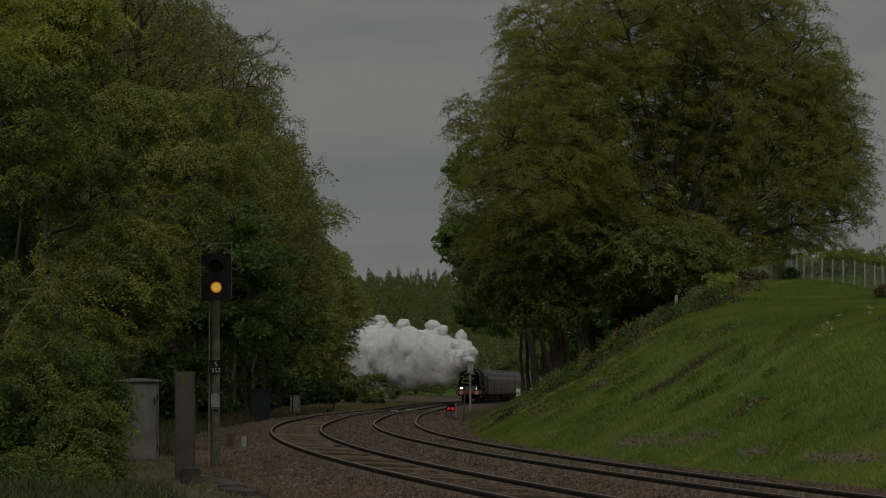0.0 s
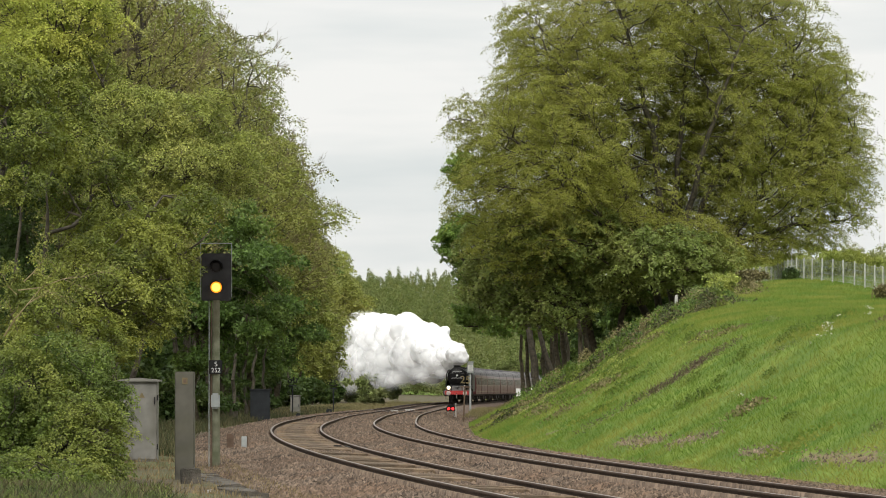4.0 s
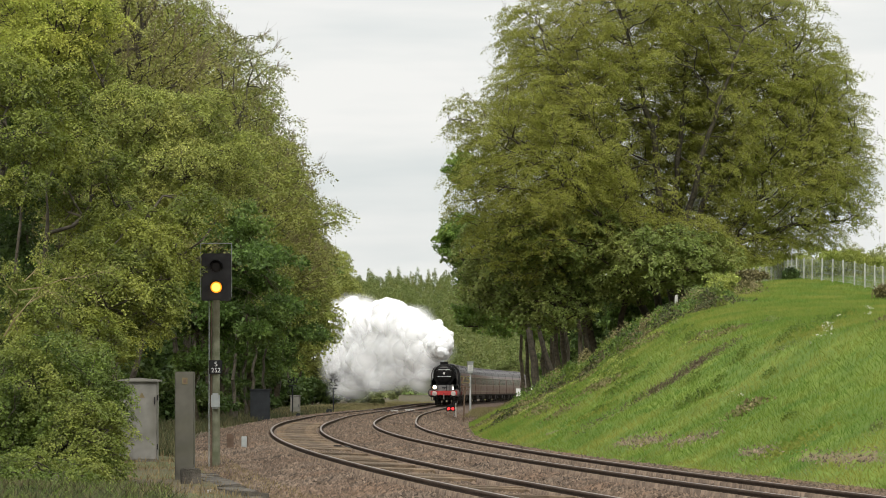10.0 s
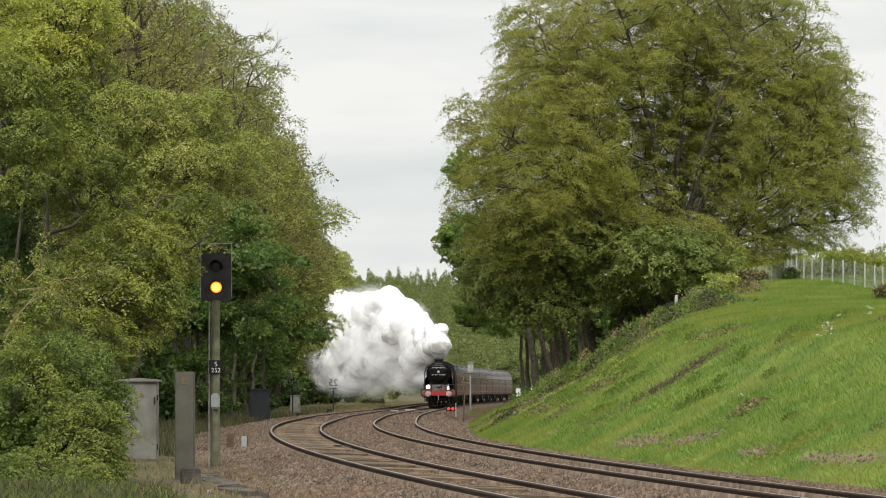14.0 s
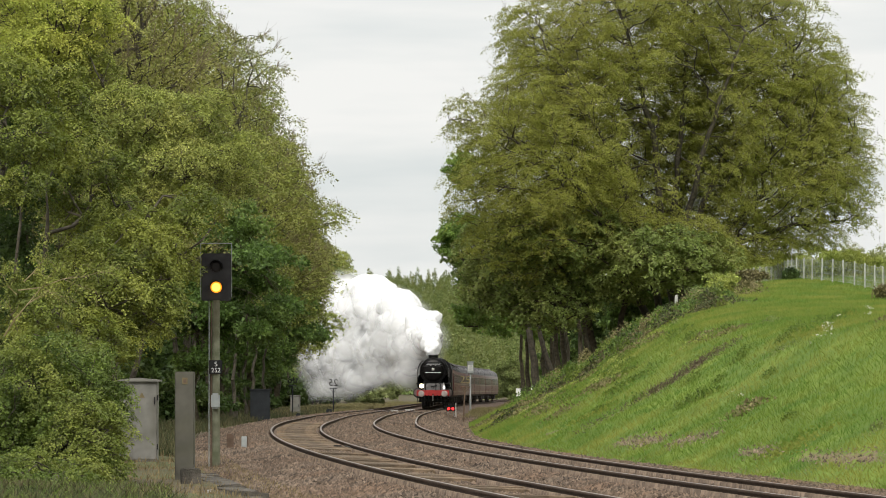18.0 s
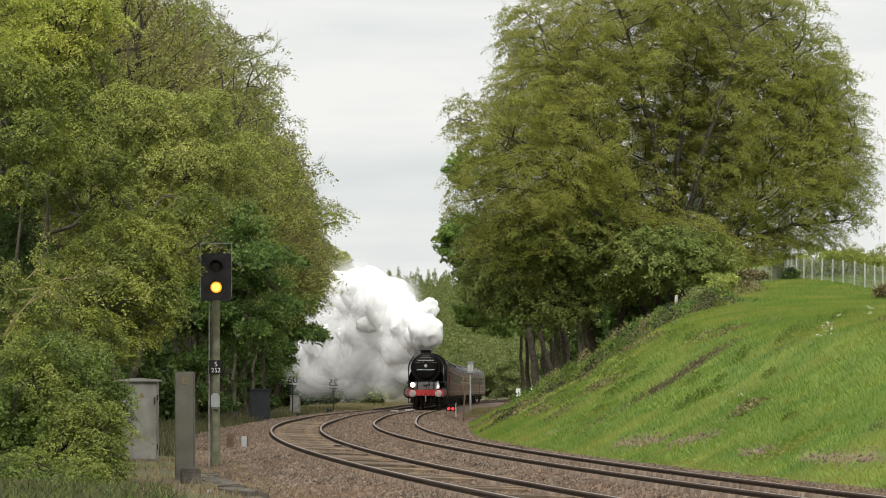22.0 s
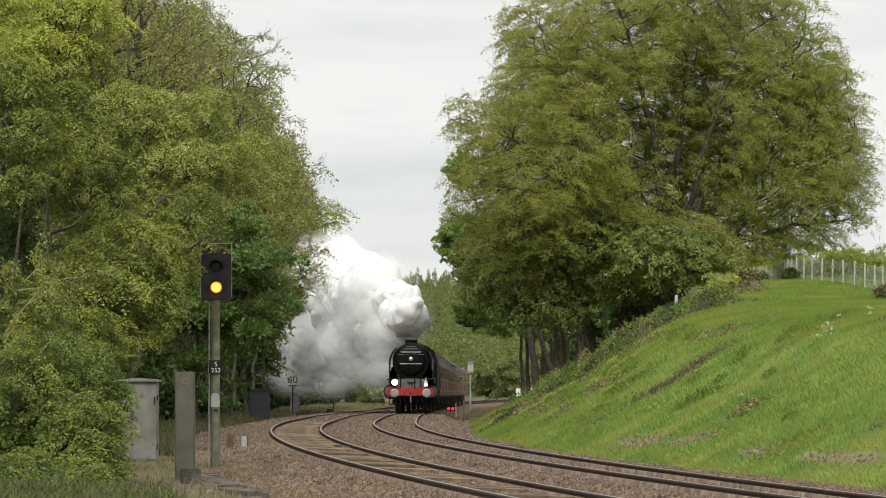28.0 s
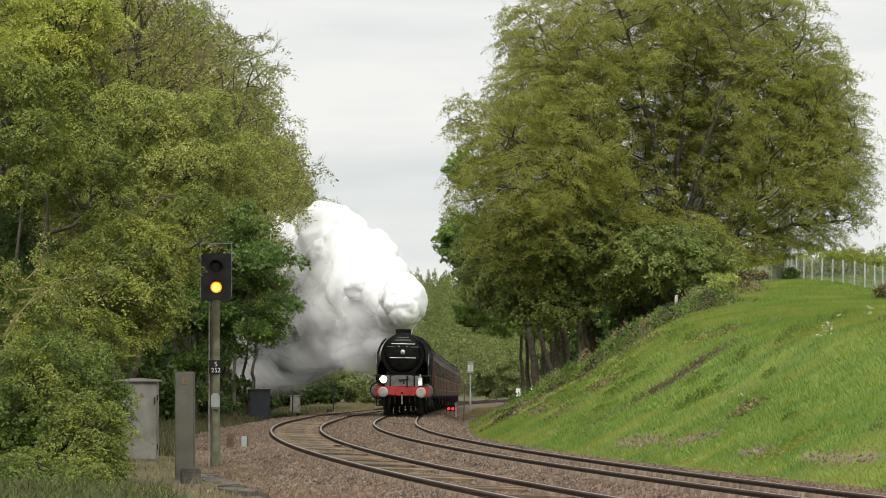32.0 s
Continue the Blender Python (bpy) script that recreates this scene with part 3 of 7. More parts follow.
def tree(name, base, lobes, trunks, sprays, per, leaf, spray_r, mat, label, category="tree", seed=1, flat=0.25,
         twigs=0, droop=0.0, shell=0.5, group="", wood=420, clump=0.9, bough=0.7, fine=False, per_bough=8, twig_len=1.0):
    """A tree: trunks (top point and radius), limbs to the lobes of its crown, branches to leaf sprays, and leaves.
    lobes: (x, y, z, rx, ry, rz) in the world; trunks: (x, y, z, radius) foot points relative to base."""
    rng = np.random.default_rng(seed)
    base = np.array(base, float)
    lobes = np.array(lobes, float)
    t = thing(name, Matrix.Translation(base), label, category, group)
    vol = lobes[:, 3] * lobes[:, 5] + 0.2
    which = rng.choice(len(lobes), sprays, p=vol / vol.sum())
    d = rng.normal(size=(sprays, 3))
    d /= np.linalg.norm(d, axis=1, keepdims=True)
    # boughs: clumps on the lobes, each with a leafy upper side
    nb = max(6, int(sprays / per_bough))
    wb = rng.choice(len(lobes), nb, p=vol / vol.sum())
    db = rng.normal(size=(nb, 3))
    db /= np.linalg.norm(db, axis=1, keepdims=True)
    rb = shell + (1 - shell) * rng.random(nb) ** 0.6
    rb *= 1 + 0.10 * np.sin(db[:, 0] * 7 + wb) + 0.08 * np.sin(db[:, 2] * 9 + db[:, 1] * 5)
    Cb = lobes[wb, :3] + db * rb[:, None] * lobes[wb, 3:]
    sb = clump * rng.uniform(0.6, 1.4, nb)
    ib = rng.integers(0, nb, sprays)
    d[:, 2] = np.where(rng.random(sprays) < 0.75, np.abs(d[:, 2]), d[:, 2])
    C = Cb[ib] + d * (sb[ib] * rng.uniform(0.5, 1.0, sprays))[:, None] * np.array([1.0, 1.0, bough])
    which = wb[ib]
    out = (C - lobes[which, :3])
    out /= np.linalg.norm(out, axis=1, keepdims=True) + 1e-9
    # leaves
    n = sprays * per
    idx = np.repeat(np.arange(sprays), per)
    ang = rng.random(n) * 6.283
    rr = np.sqrt(rng.random(n)) * spray_r * (0.6 + 0.8 * rng.random(sprays))[idx]
    off = np.stack([np.cos(ang) * rr, np.sin(ang) * rr, rng.normal(0, flat, n) * spray_r], -1)
    off[:, 2] += (out[idx, 0] * off[:, 0] + out[idx, 1] * off[:, 1]) * -0.35 - droop * rr
    P = C[idx] + off - base
    D = off / (np.linalg.norm(off, axis=1, keepdims=True) + 1e-6) * 0.7 + rng.normal(0, 0.6, (n, 3)) + (0, 0, 0.1)
    D /= np.linalg.norm(D, axis=1, keepdims=True)
    L = leaf * rng.uniform(0.6, 1.4, n)
    make = leaf_quads if fine else leaf_tris
    V, F = make(P, D, L, L * (0.36 if fine else 0.45), rng)
    # wood
    seg = []
    feet = np.array(trunks, float).reshape(-1, 4)
    tops = []
    for fx, fy, fz, r in feet:
        foot = np.array([fx, fy, fz])
        lob = lobes[np.argmin(np.abs(lobes[:, 0] - base[0] - fx) + 0.2 * np.abs(lobes[:, 1] - base[1] - fy))]
        top = np.array([lob[0], lob[1], lob[2]]) - base
        top[:2] = top[:2] * 0.5 + foot[:2] * 0.5
        mids = [foot + (top - foot) * k + rng.normal(0, 0.10, 3) * (0 < k < 1) for k in (0, 0.3, 0.6, 1.0)]
        mids[0] = foot - (0, 0, 0.3)
        for k in range(3):
            seg.append((mids[k], mids[k + 1], r * (1.15 - 0.27 * k), r * (0.88 - 0.27 * k)))
            tops.append((mids[k + 1], r * (0.8 - 0.25 * k)))
    limb_ends = []
    for lb in lobes:
        for _ in range(5):
            e = lb[:3] + rng.normal(0, 0.42, 3) * lb[3:] - base
            T, r = min(tops, key=lambda q: np.linalg.norm((q[0] - e) * (1, 1, 1.6)) + (5 if q[0][2] > e[2] + 1 else 0))
            mid = (T + e) / 2 + rng.normal(0, 0.06, 3) * np.linalg.norm(e - T) + (0, 0, 0.10 * np.linalg.norm(e - T))
            r = min(r, 0.07 * lb[3] + 0.008)
            seg.append((T, mid, r * 0.55, r * 0.36))
            seg.append((mid, e, r * 0.36, r * 0.15))
            limb_ends += [(e, r * 0.15), (mid, r * 0.3)]
    E = np.array([e for e, _ in limb_ends])
    for i in range(0, sprays, max(1, sprays // wood)):
        c = C[i] - base
        k = np.argmin(np.linalg.norm(E - c, axis=1))
        r = max(0.014, min(0.065, limb_ends[k][1] * 0.8))
        mid = (E[k] + c) / 2 + rng.normal(0, 0.12, 3)
        seg.append((E[k], mid, r, r * 0.6))
        seg.append((mid, c, r * 0.6, r * 0.25))
    tw = []
    if twigs:
        pick = rng.choice(sprays, twigs)
        for i in pick:
            c = C[i] - base
            dirn = out[i] * (0.8, 0.8, 0.6) + (0, 0, 0.5) + rng.normal(0, 0.25, 3)
            tip = c + dirn * rng.uniform(0.5, 1.6) * spray_r * 1.3 * twig_len
            tw.append((c, tip, 0.014, 0.005))
            for _ in range(7):
                k = rng.uniform(0.3, 0.9)
                p0 = c + (tip - c) * k
                tw.append((p0, p0 + (dirn * 0.4 + rng.normal(0, 0.35, 3)) * spray_r * 0.6, 0.008, 0.004))
        P2 = np.concatenate([np.array([q for _, q, _, _ in tw]), np.array([(np.array(p) + np.array(q)) / 2 for p, q, _, _ in tw])])
        D2 = rng.normal(size=P2.shape)
        D2 /= np.linalg.norm(D2, axis=1, keepdims=True)
        L2 = leaf * rng.uniform(0.5, 0.9, len(P2))
        v2, f2 = make(P2, D2, L2, L2 * 0.3, rng)
        F = np.concatenate([F, f2 + len(V)])
        V = np.concatenate([V, v2])
    tv, tf = tubes(seg, 6 if wood > 200 else 4)
    part("trunk", mesh_np("trunk", tv, tf, M_BARK, smooth=True), None, t)
    if tw:
        tv, tf = tubes(tw, 3)
        tagged(part("twig_sprays", mesh_np("twig_sprays", tv, tf, M_TWIG), None, t), kind="stuff")
    part("crown", mesh_np("crown", V, F, mat), None, t)
    return t


def spaced(Q, gap, most):
    """Indices of up to most points of Q that keep about gap from one another."""
    cell, pick = {}, []
    key = np.floor(Q / gap).astype(int)
    for i, (a, b, c) in enumerate(key.tolist()):
        clear = True
        for da in (-1, 0, 1):
            for db in (-1, 0, 1):
                for dc in (-1, 0, 1):
                    for j in cell.get((a + da, b + db, c + dc), ()):
                        if clear and ((Q[i] - Q[j]) ** 2).sum() < gap * gap:
                            clear = False
        if clear:
            cell.setdefault((a, b, c), []).append(i)
            pick.append(i)
            if len(pick) >= most:
                break
    return np.array(pick)


def branched_tree(name, base, lobes, stems, nodes, per, leaf, spray, mat, label, category="tree", seed=1, group="", balance=0.35,
                  thin=0.75, twigs=1, rise=0.2, shell=0.35, clearing=None, tip=0.016, up=0.9, bark=None, broad=False,
                  space=0.0, dome=0.0, keep_load=6, lean=0.4, jut=0, twig_len=1.0):
    """A tree grown from its stems: each point of the crown joins the nearest branch at the least way back to the root;
    flat leaf sprays lie along the outer branches. stems: lists of world points from the foot up, with the foot radius first."""
    rng = np.random.default_rng(seed)
    base = np.array(base, float)
    lobes = np.array(lobes, float)
    if jut:
        # smaller boughs that break the outline of the lobes
        more = []
        for lb in lobes:
            for _ in range(jut):
                d = rng.normal(size=3) * (1, 0.6, 1)
                d /= np.linalg.norm(d)
                k = rng.uniform(0.25, 0.5)
                more.append(np.concatenate([lb[:3] + d * lb[3:] * rng.uniform(0.8, 1.12), lb[3:] * (k * 1.2, k, k * 0.8)]))
        lobes = np.concatenate([lobes, np.array(more)])
    vol = lobes[:, 3] * lobes[:, 5] + 0.1
    tries = nodes * 4 if space else nodes
    w = rng.choice(len(lobes), tries, p=vol / vol.sum())
    d = rng.normal(size=(tries, 3))
    d /= np.linalg.norm(d, axis=1, keepdims=True)
    r = shell + (1 - shell) * rng.random(tries) ** 0.6
    C = lobes[w, :3] + d * r[:, None] * lobes[w, 3:]
    middle = lobes[w, :3]
    if space:
        pick = spaced(C * (1, 1, 1.7), space, nodes)
        C, middle = C[pick], middle[pick]
    if clearing:
        cx, cz, rx, rz, cy = clearing
        inside = (((C[:, 0] - cx) / rx) ** 2 + ((C[:, 2] - cz) / rz) ** 2 < 1) & (C[:, 1] < cy)
        stay = ~inside | (rng.random(len(C)) < 0.3)
        C, middle = C[stay], middle[stay]
    outward = (C - middle) / (np.linalg.norm(C - middle, axis=1, keepdims=True) + 1e-9)
    C = C - base
    P, par, way, least = [], [], [], []
    for st in stems:
        pts = np.array(st[1:], float) - base
        run = 0.0
        last = -1
        for k in range(len(pts) - 1):
            for j in range(5):
                q = pts[k] + (pts[k + 1] - pts[k]) * (j / 5) + rng.normal(0, 0.05, 3) * (k + j > 0)
                if last >= 0:
                    run += float(np.linalg.norm(q - P[last]))
                P.append(q)
                par.append(last)
                way.append(run * 0.7 + (6.0 if k == 0 else 0))
                frac = (k + j / 5) / (len(pts) - 1)
                least.append(st[0] * (1 - 0.85 * frac))
                last = len(P) - 1
    n0 = len(P)
    n = len(C)
    P = np.concatenate([np.array(P), C])
    par = np.concatenate([np.array(par), np.full(n, -1)]).astype(int)
    way = np.concatenate([np.array(way), np.zeros(n)])
    least = np.concatenate([np.array(least), np.zeros(n)])
    cost = np.full(n, 1e9)
    src = np.zeros(n, int)
    free = np.ones(n, bool)

    def offer(i):
        dist = np.linalg.norm((C - P[i]) * (1, 1, 1.25), axis=1)
        c = dist + balance * way[i]
        better = free & (c < cost)
        cost[better] = c[better]
        src[better] = i
    for i in range(n0):
        offer(i)
    order = []
    for _ in range(n):
        k = int(np.argmin(np.where(free, cost, 1e9)))
        free[k] = False
        i = n0 + k
        par[i] = src[k]
        way[i] = way[src[k]] + float(np.linalg.norm(P[i] - P[src[k]]))
        order.append(i)
        offer(i)
    load = np.ones(len(P))
    for i in reversed(order):
        load[par[i]] += load[i]
    rad = np.maximum(tip * load ** 0.45, least)
    rad[n0:] = np.minimum(rad[n0:], 0.16)
    seg = []
    for i in range(len(P)):
        if par[i] < 0:
            seg.append((P[i] - (0, 0, 0.4), P[i], rad[i] * 1.15, rad[i]))
            continue
        a, b = P[par[i]], P[i]
        ra = rad[i] if i >= n0 else rad[par[i]]
        length = np.linalg.norm(b - a)
        if i >= n0 and length > 0.8:
            mid = (a + b) / 2 + rng.normal(0, 0.05, 3) * length + (0, 0, 0.07 * length)
            seg += [(a, mid, ra * 1.1, ra * 0.9), (mid, b, ra * 0.9, ra * 0.75)]
        else:
            seg.append((a, b, ra, rad[i] * (0.85 if i >= n0 else 1.0)))
    # leaf sprays
    tips = np.arange(n0, len(P))
    tips = tips[load[tips] <= keep_load]
    dirn = P[tips] - P[par[tips]]
    dirn /= np.linalg.norm(dirn, axis=1, keepdims=True) + 1e-9
    dirn[:, 2] = dirn[:, 2] * 0.6 + rise
    dirn /= np.linalg.norm(dirn, axis=1, keepdims=True) + 1e-9
    side = np.stack([-dirn[:, 1], dirn[:, 0], 0 * dirn[:, 0]], -1) + rng.normal(0, 0.15, dirn.shape)
    m = len(tips) * per
    idx = np.repeat(np.arange(len(tips)), per)
    size = (spray * rng.uniform(0.65, 1.35, len(tips)))[idx, None]
    along = rng.uniform(-1.0, 1.0, m)[:, None]
    off = dirn[idx] * along * size + side[idx] * rng.normal(0, 0.5, (m, 1)) * size * (1.1 - 0.6 * np.abs(along))
    off[:, 2] += rng.normal(0, 0.13, m) * size[:, 0] - 0.08 * np.abs(along[:, 0]) * size[:, 0]
    L = P[tips][idx] + off
    D = dirn[idx] * 0.5 + rng.normal(0, 0.7, (m, 3))
    D /= np.linalg.norm(D, axis=1, keepdims=True)
    N = rng.normal(0, 0.6, (m, 3)) + (0, 0, up)
    S = np.cross(D, N)
    S /= np.linalg.norm(S, axis=1, keepdims=True) + 1e-9
    ln = (leaf * rng.uniform(0.6, 1.4, m))[:, None]
    if dome:
        # a leafy cap over each branch end, bowed outwards, open below
        axis = outward[tips - n0] * (lean, lean, 0.2) + (0, 0, 0.9) + rng.normal(0, 0.22, (len(tips), 3))
        axis /= np.linalg.norm(axis, axis=1, keepdims=True)
        eb = np.cross(axis, outward[tips - n0] + rng.normal(0, 0.35, axis.shape))
        eb /= np.linalg.norm(eb, axis=1, keepdims=True)
        ea = np.cross(eb, axis)
        wide = rng.uniform(0.7, 1.25, (len(tips), 2)) * (1.25, 0.75)
        ang = rng.random(m) * 6.283
        rho = np.sqrt(rng.random(m)) * (1 + 0.28 * np.sin(ang * 3 + idx) + 0.18 * np.sin(ang * 7 + idx * 2.1))
        ca, sa = (np.cos(ang) * wide[idx, 0])[:, None], (np.sin(ang) * wide[idx, 1])[:, None]
        ray = ea[idx] * ca + eb[idx] * sa
        L = P[tips][idx] + (ray * rho[:, None] + axis[idx] * (dome * (0.6 - rho ** 2) + rng.normal(0, 0.10, m))[:, None]) * size
        L[:, 2] -= 0.25 * dome * rho * size[:, 0]
        N = axis[idx] + ray * (1.3 * dome * rho)[:, None] + rng.normal(0, 0.42, (m, 3))
        D = ray + axis[idx] * -0.3 + rng.normal(0, 0.55, (m, 3))
        D /= np.linalg.norm(D, axis=1, keepdims=True)
        S = np.cross(D, N)
        S /= np.linalg.norm(S, axis=1, keepdims=True) + 1e-9
    if broad:
        fold = np.cross(S, D) * ln * thin * 0.12
        V = np.stack([L, L + D * ln * 0.45 + S * ln * thin * 0.5 + fold, L + D * ln * 1.05, L + D * ln * 0.45 - S * ln * thin * 0.5 + fold], 1).reshape(-1, 3)
    else:
        V = np.stack([L - S * ln * thin * 0.6, L + S * ln * thin * 0.6, L + D * ln], 1).reshape(-1, 3)
    t = thing(name, Matrix.Translation(base), label, category, group)
    tv, tf = tubes(seg, 5)
    part("trunk", mesh_np("trunk", tv, tf, bark or M_BARKDARK, smooth=True), None, t)
    part("crown", mesh_np("crown", V, np.arange(len(V)).reshape(m, -1), mat), None, t)
    if twigs:
        ends = tips[load[tips] <= 1]
        tw = []
        for i in ends:
            g = P[i] - P[par[i]]
            g = g / (np.linalg.norm(g) + 1e-9) + (0, 0, rise + 0.25)
            for _ in range(twigs):
                q = P[i] + (g + rng.normal(0, 0.4, 3)) * spray * twig_len * rng.uniform(0.4, 1.15)
                tw.append((P[i], q, 0.009, 0.005))
                for _ in range(3):
                    p0 = P[i] + (q - P[i]) * rng.uniform(0.3, 0.8)
                    tw.append((p0, p0 + (g * 0.5 + rng.normal(0, 0.4, 3)) * spray * 0.5, 0.007, 0.004))
        tv, tf = tubes(tw, 3)
        tagged(part("twig_sprays", mesh_np("twig_sprays", tv, tf, M_TWIG), None, t), kind="stuff")
    return t


# ---- dead hawthorn branch with pale twigs ----
def dead_branch():
    rng = np.random.default_rng(3)
    b = thing("dead_branch", pose(-6.9, 80, 2.12), "pale lichen-covered bare branch poking from the hedge", "branch")
    seg = []

    def grow(p, d, length, r, depth):
        q = p
        for _ in range(3):
            d = d + rng.normal(0, 0.18, 3)
            d = d / np.linalg.norm(d)
            n = q + d * length / 3
            seg.append((q, n, r, r * 0.8))
            q, r = n, r * 0.8
            if depth:
                for _ in range(2):
                    e = d + rng.normal(0, 0.6, 3)
                    grow(q, e / np.linalg.norm(e), length * 0.5, r * 0.6, depth - 1)
    grow(np.zeros(3), np.array([0.3, 0, 0.95]), 0.95, 0.014, 2)
    grow(np.array([0.22, 0.0, 0.72]), np.array([1.0, 0, 0.16]), 1.1, 0.011, 2)
    grow(np.array([0.2, 0.0, 0.65]), np.array([-0.7, 0, 0.5]), 0.5, 0.009, 2)
    grow(np.array([0.3, 0.0, 0.85]), np.array([0.5, 0, 0.8]), 0.55, 0.010, 2)
    v, f = tubes(seg, 4)
    part("bough", mesh_np("bough", v, f, M_PALETWIG), None, b)
    ends = np.repeat(np.array([q for _, q, r, _ in seg if r < 0.008]), 5, axis=0)
    P = ends + rng.normal(0, 0.03, ends.shape)
    D = rng.normal(size=P.shape)
    D /= np.linalg.norm(D, axis=1, keepdims=True)
    L = rng.uniform(0.02, 0.045, len(P))
    v, f = leaf_quads(P, D, L, L * 0.4, rng)
    tagged(part("young_leaves", mesh_np("young_leaves", v, f, M_LEAF_MAY), None, b, "sparse yellowish young leaves"), kind="stuff")


dead_branch()


# ---- woodland beside the line, left of it ----
branched_tree("hawthorn_tree", (-8.6, 88, -0.1), [(-6.84, 85, 5.43, 0.76, 0.76, 0.52), (-7.3, 86, 6.43, 0.57, 0.57, 0.57), (-6.61, 87, 6.11, 0.58, 0.58, 0.58), (-7.04, 84, 4.63, 0.40, 0.40, 0.30), (-6.9, 85, 3.0, 0.35, 0.4, 0.25), (-5.91, 86, 3.09, 0.96, 0.96, 0.67), (-6.27, 85, 2.22, 1.04, 1.04, 0.47), (-5.26, 87, 3.69, 0.73, 0.73, 0.53), (-5.02, 87, 2.82, 0.6, 0.63, 0.63), (-4.73, 88, 4.16, 0.54, 0.54, 0.31), (-5.87, 89, 4.24, 0.89, 0.89, 0.44), (-6.27, 89, 5.13, 0.69, 0.69, 0.49), (-4.34, 89, 4.68, 0.44, 0.44, 0.16), (-4.3, 90, 4.72, 0.2, 0.2, 0.09), (-4.1, 91, 4.6, 0.18, 0.16, 0.08), (-3.95, 91, 4.47, 0.14, 0.14, 0.07), (-4.63, 88, 3.42, 0.39, 0.39, 0.29), (-6.68, 83, 2.47, 0.55, 0.55, 0.46)],
     [[0.06, (-8.6, 88, -0.1), (-7.27, 88.0, 2.15), (-6.86, 88.0, 3.94), (-6.64, 88.0, 5.87)], [0.06, (-7.8, 88.6, -0.1), (-6.79, 88.0, 2.15), (-5.78, 88.0, 3.74), (-4.9, 89.0, 4.3)],
      [0.05, (-10.1, 88.3, -0.1), (-8.26, 86.0, 2.52), (-7.65, 86.0, 4.30), (-7.24, 87.0, 5.97)], [0.07, (-7.6, 87, -0.1), (-6.92, 86.0, 1.56), (-5.87, 86.0, 2.90), (-5.12, 87.0, 3.32)]],
     1700, 190, 0.042, 0.22, M_LEAF_NEAR, "bushy hawthorn tree in fresh green leaf overhanging the lineside", seed=11, twigs=0, broad=True, shell=0.5, tip=0.006, balance=0.3, thin=0.8, space=0.24, dome=0.38, jut=3)
branched_tree("maytree", (-6.9, 98, -0.1), [(-5.97, 97, 6.55, 0.92, 0.92, 0.59), (-5, 98, 6.55, 0.87, 0.87, 0.49), (-4.17, 99, 5.89, 0.77, 0.77, 0.38), (-5.22, 97, 5.63, 1.19, 1.19, 0.45), (-6.4, 97, 5.79, 0.75, 0.75, 0.65), (-4.51, 98, 5.3, 0.98, 0.98, 0.3), (-5.76, 97, 4.93, 1.08, 1.08, 0.43), (-6.9, 98, 7.36, 0.65, 0.65, 0.54)],
     [[0.09, (-6.9, 98, -0.1), (-6.4, 98.0, 2.2), (-5.9, 98.0, 4.4), (-5.6, 98.0, 6.4)], [0.07, (-6.4, 98.4, -0.1), (-5.6, 98.0, 3.0), (-4.9, 98.0, 4.6), (-4.2, 99.0, 5.6)], [0.07, (-7.4, 98.4, -0.1), (-6.9, 98.0, 3.0), (-6.7, 98.0, 5.0), (-6.5, 98.0, 7.0)]],
     1300, 230, 0.037, 0.25, M_LEAF_MAY, "hawthorn in bud with drooping tiers of pale-tipped leaves", seed=13, twigs=0, broad=True, shell=0.5, tip=0.006, balance=0.3, thin=0.8, space=0.27, dome=0.34, jut=3)
tree("sycamore_tree", (-9.6, 216, float(ground_z(-9.6, 216))),
     [(-9.8, 216, 6.2, 2.6, 2.6, 2.6), (-8.4, 214, 4.6, 1.9, 2.0, 1.6), (-10.4, 215, 3.6, 2.4, 2.2, 1.6), (-8.9, 216, 7.9, 1.7, 1.7, 1.3), (-7.9, 213, 6.2, 1.3, 1.4, 1.1)],
     [(0, 0, 0, 0.2), (-0.8, 0.4, 0, 0.14)], 620, 95, 0.13, 0.55, M_LEAF_DARK, "dark green sycamore with tiers of broad leaves behind the signal", seed=15, clump=0.7, bough=0.5, per_bough=12)
for n, (sx, sy, sz) in enumerate(((-11.3, 262, 1.5), (-11.3, 300, 1.3), (-11.2, 345, 0.6))):
    tree("sycamore_tree", (sx, sy, float(ground_z(sx, sy))),
         [(sx - .2, sy, 6.2 + sz, 2.4, 2.4, 2.8), (sx + 1.0, sy - 2, 4.2 + sz, 1.8, 2.0, 1.7), (sx - .8, sy - 1, 3.2, 2.2, 2.2, 1.7), (sx + .6, sy, 8.4 + sz, 1.6, 1.6, 1.3), (sx + 1.4, sy - 2, 6.2 + sz, 1.2, 1.4, 1.1)],
         [(0, 0, 0, 0.2), (-0.8, 0.4, 0, 0.14)], 560, 85, 0.15, 0.6, M_LEAF_DARK, "dark green sycamore with tiers of broad leaves beside the line", seed=16 + n * 3, clump=0.8, bough=0.5, per_bough=12,
         group="sycamores by the line")
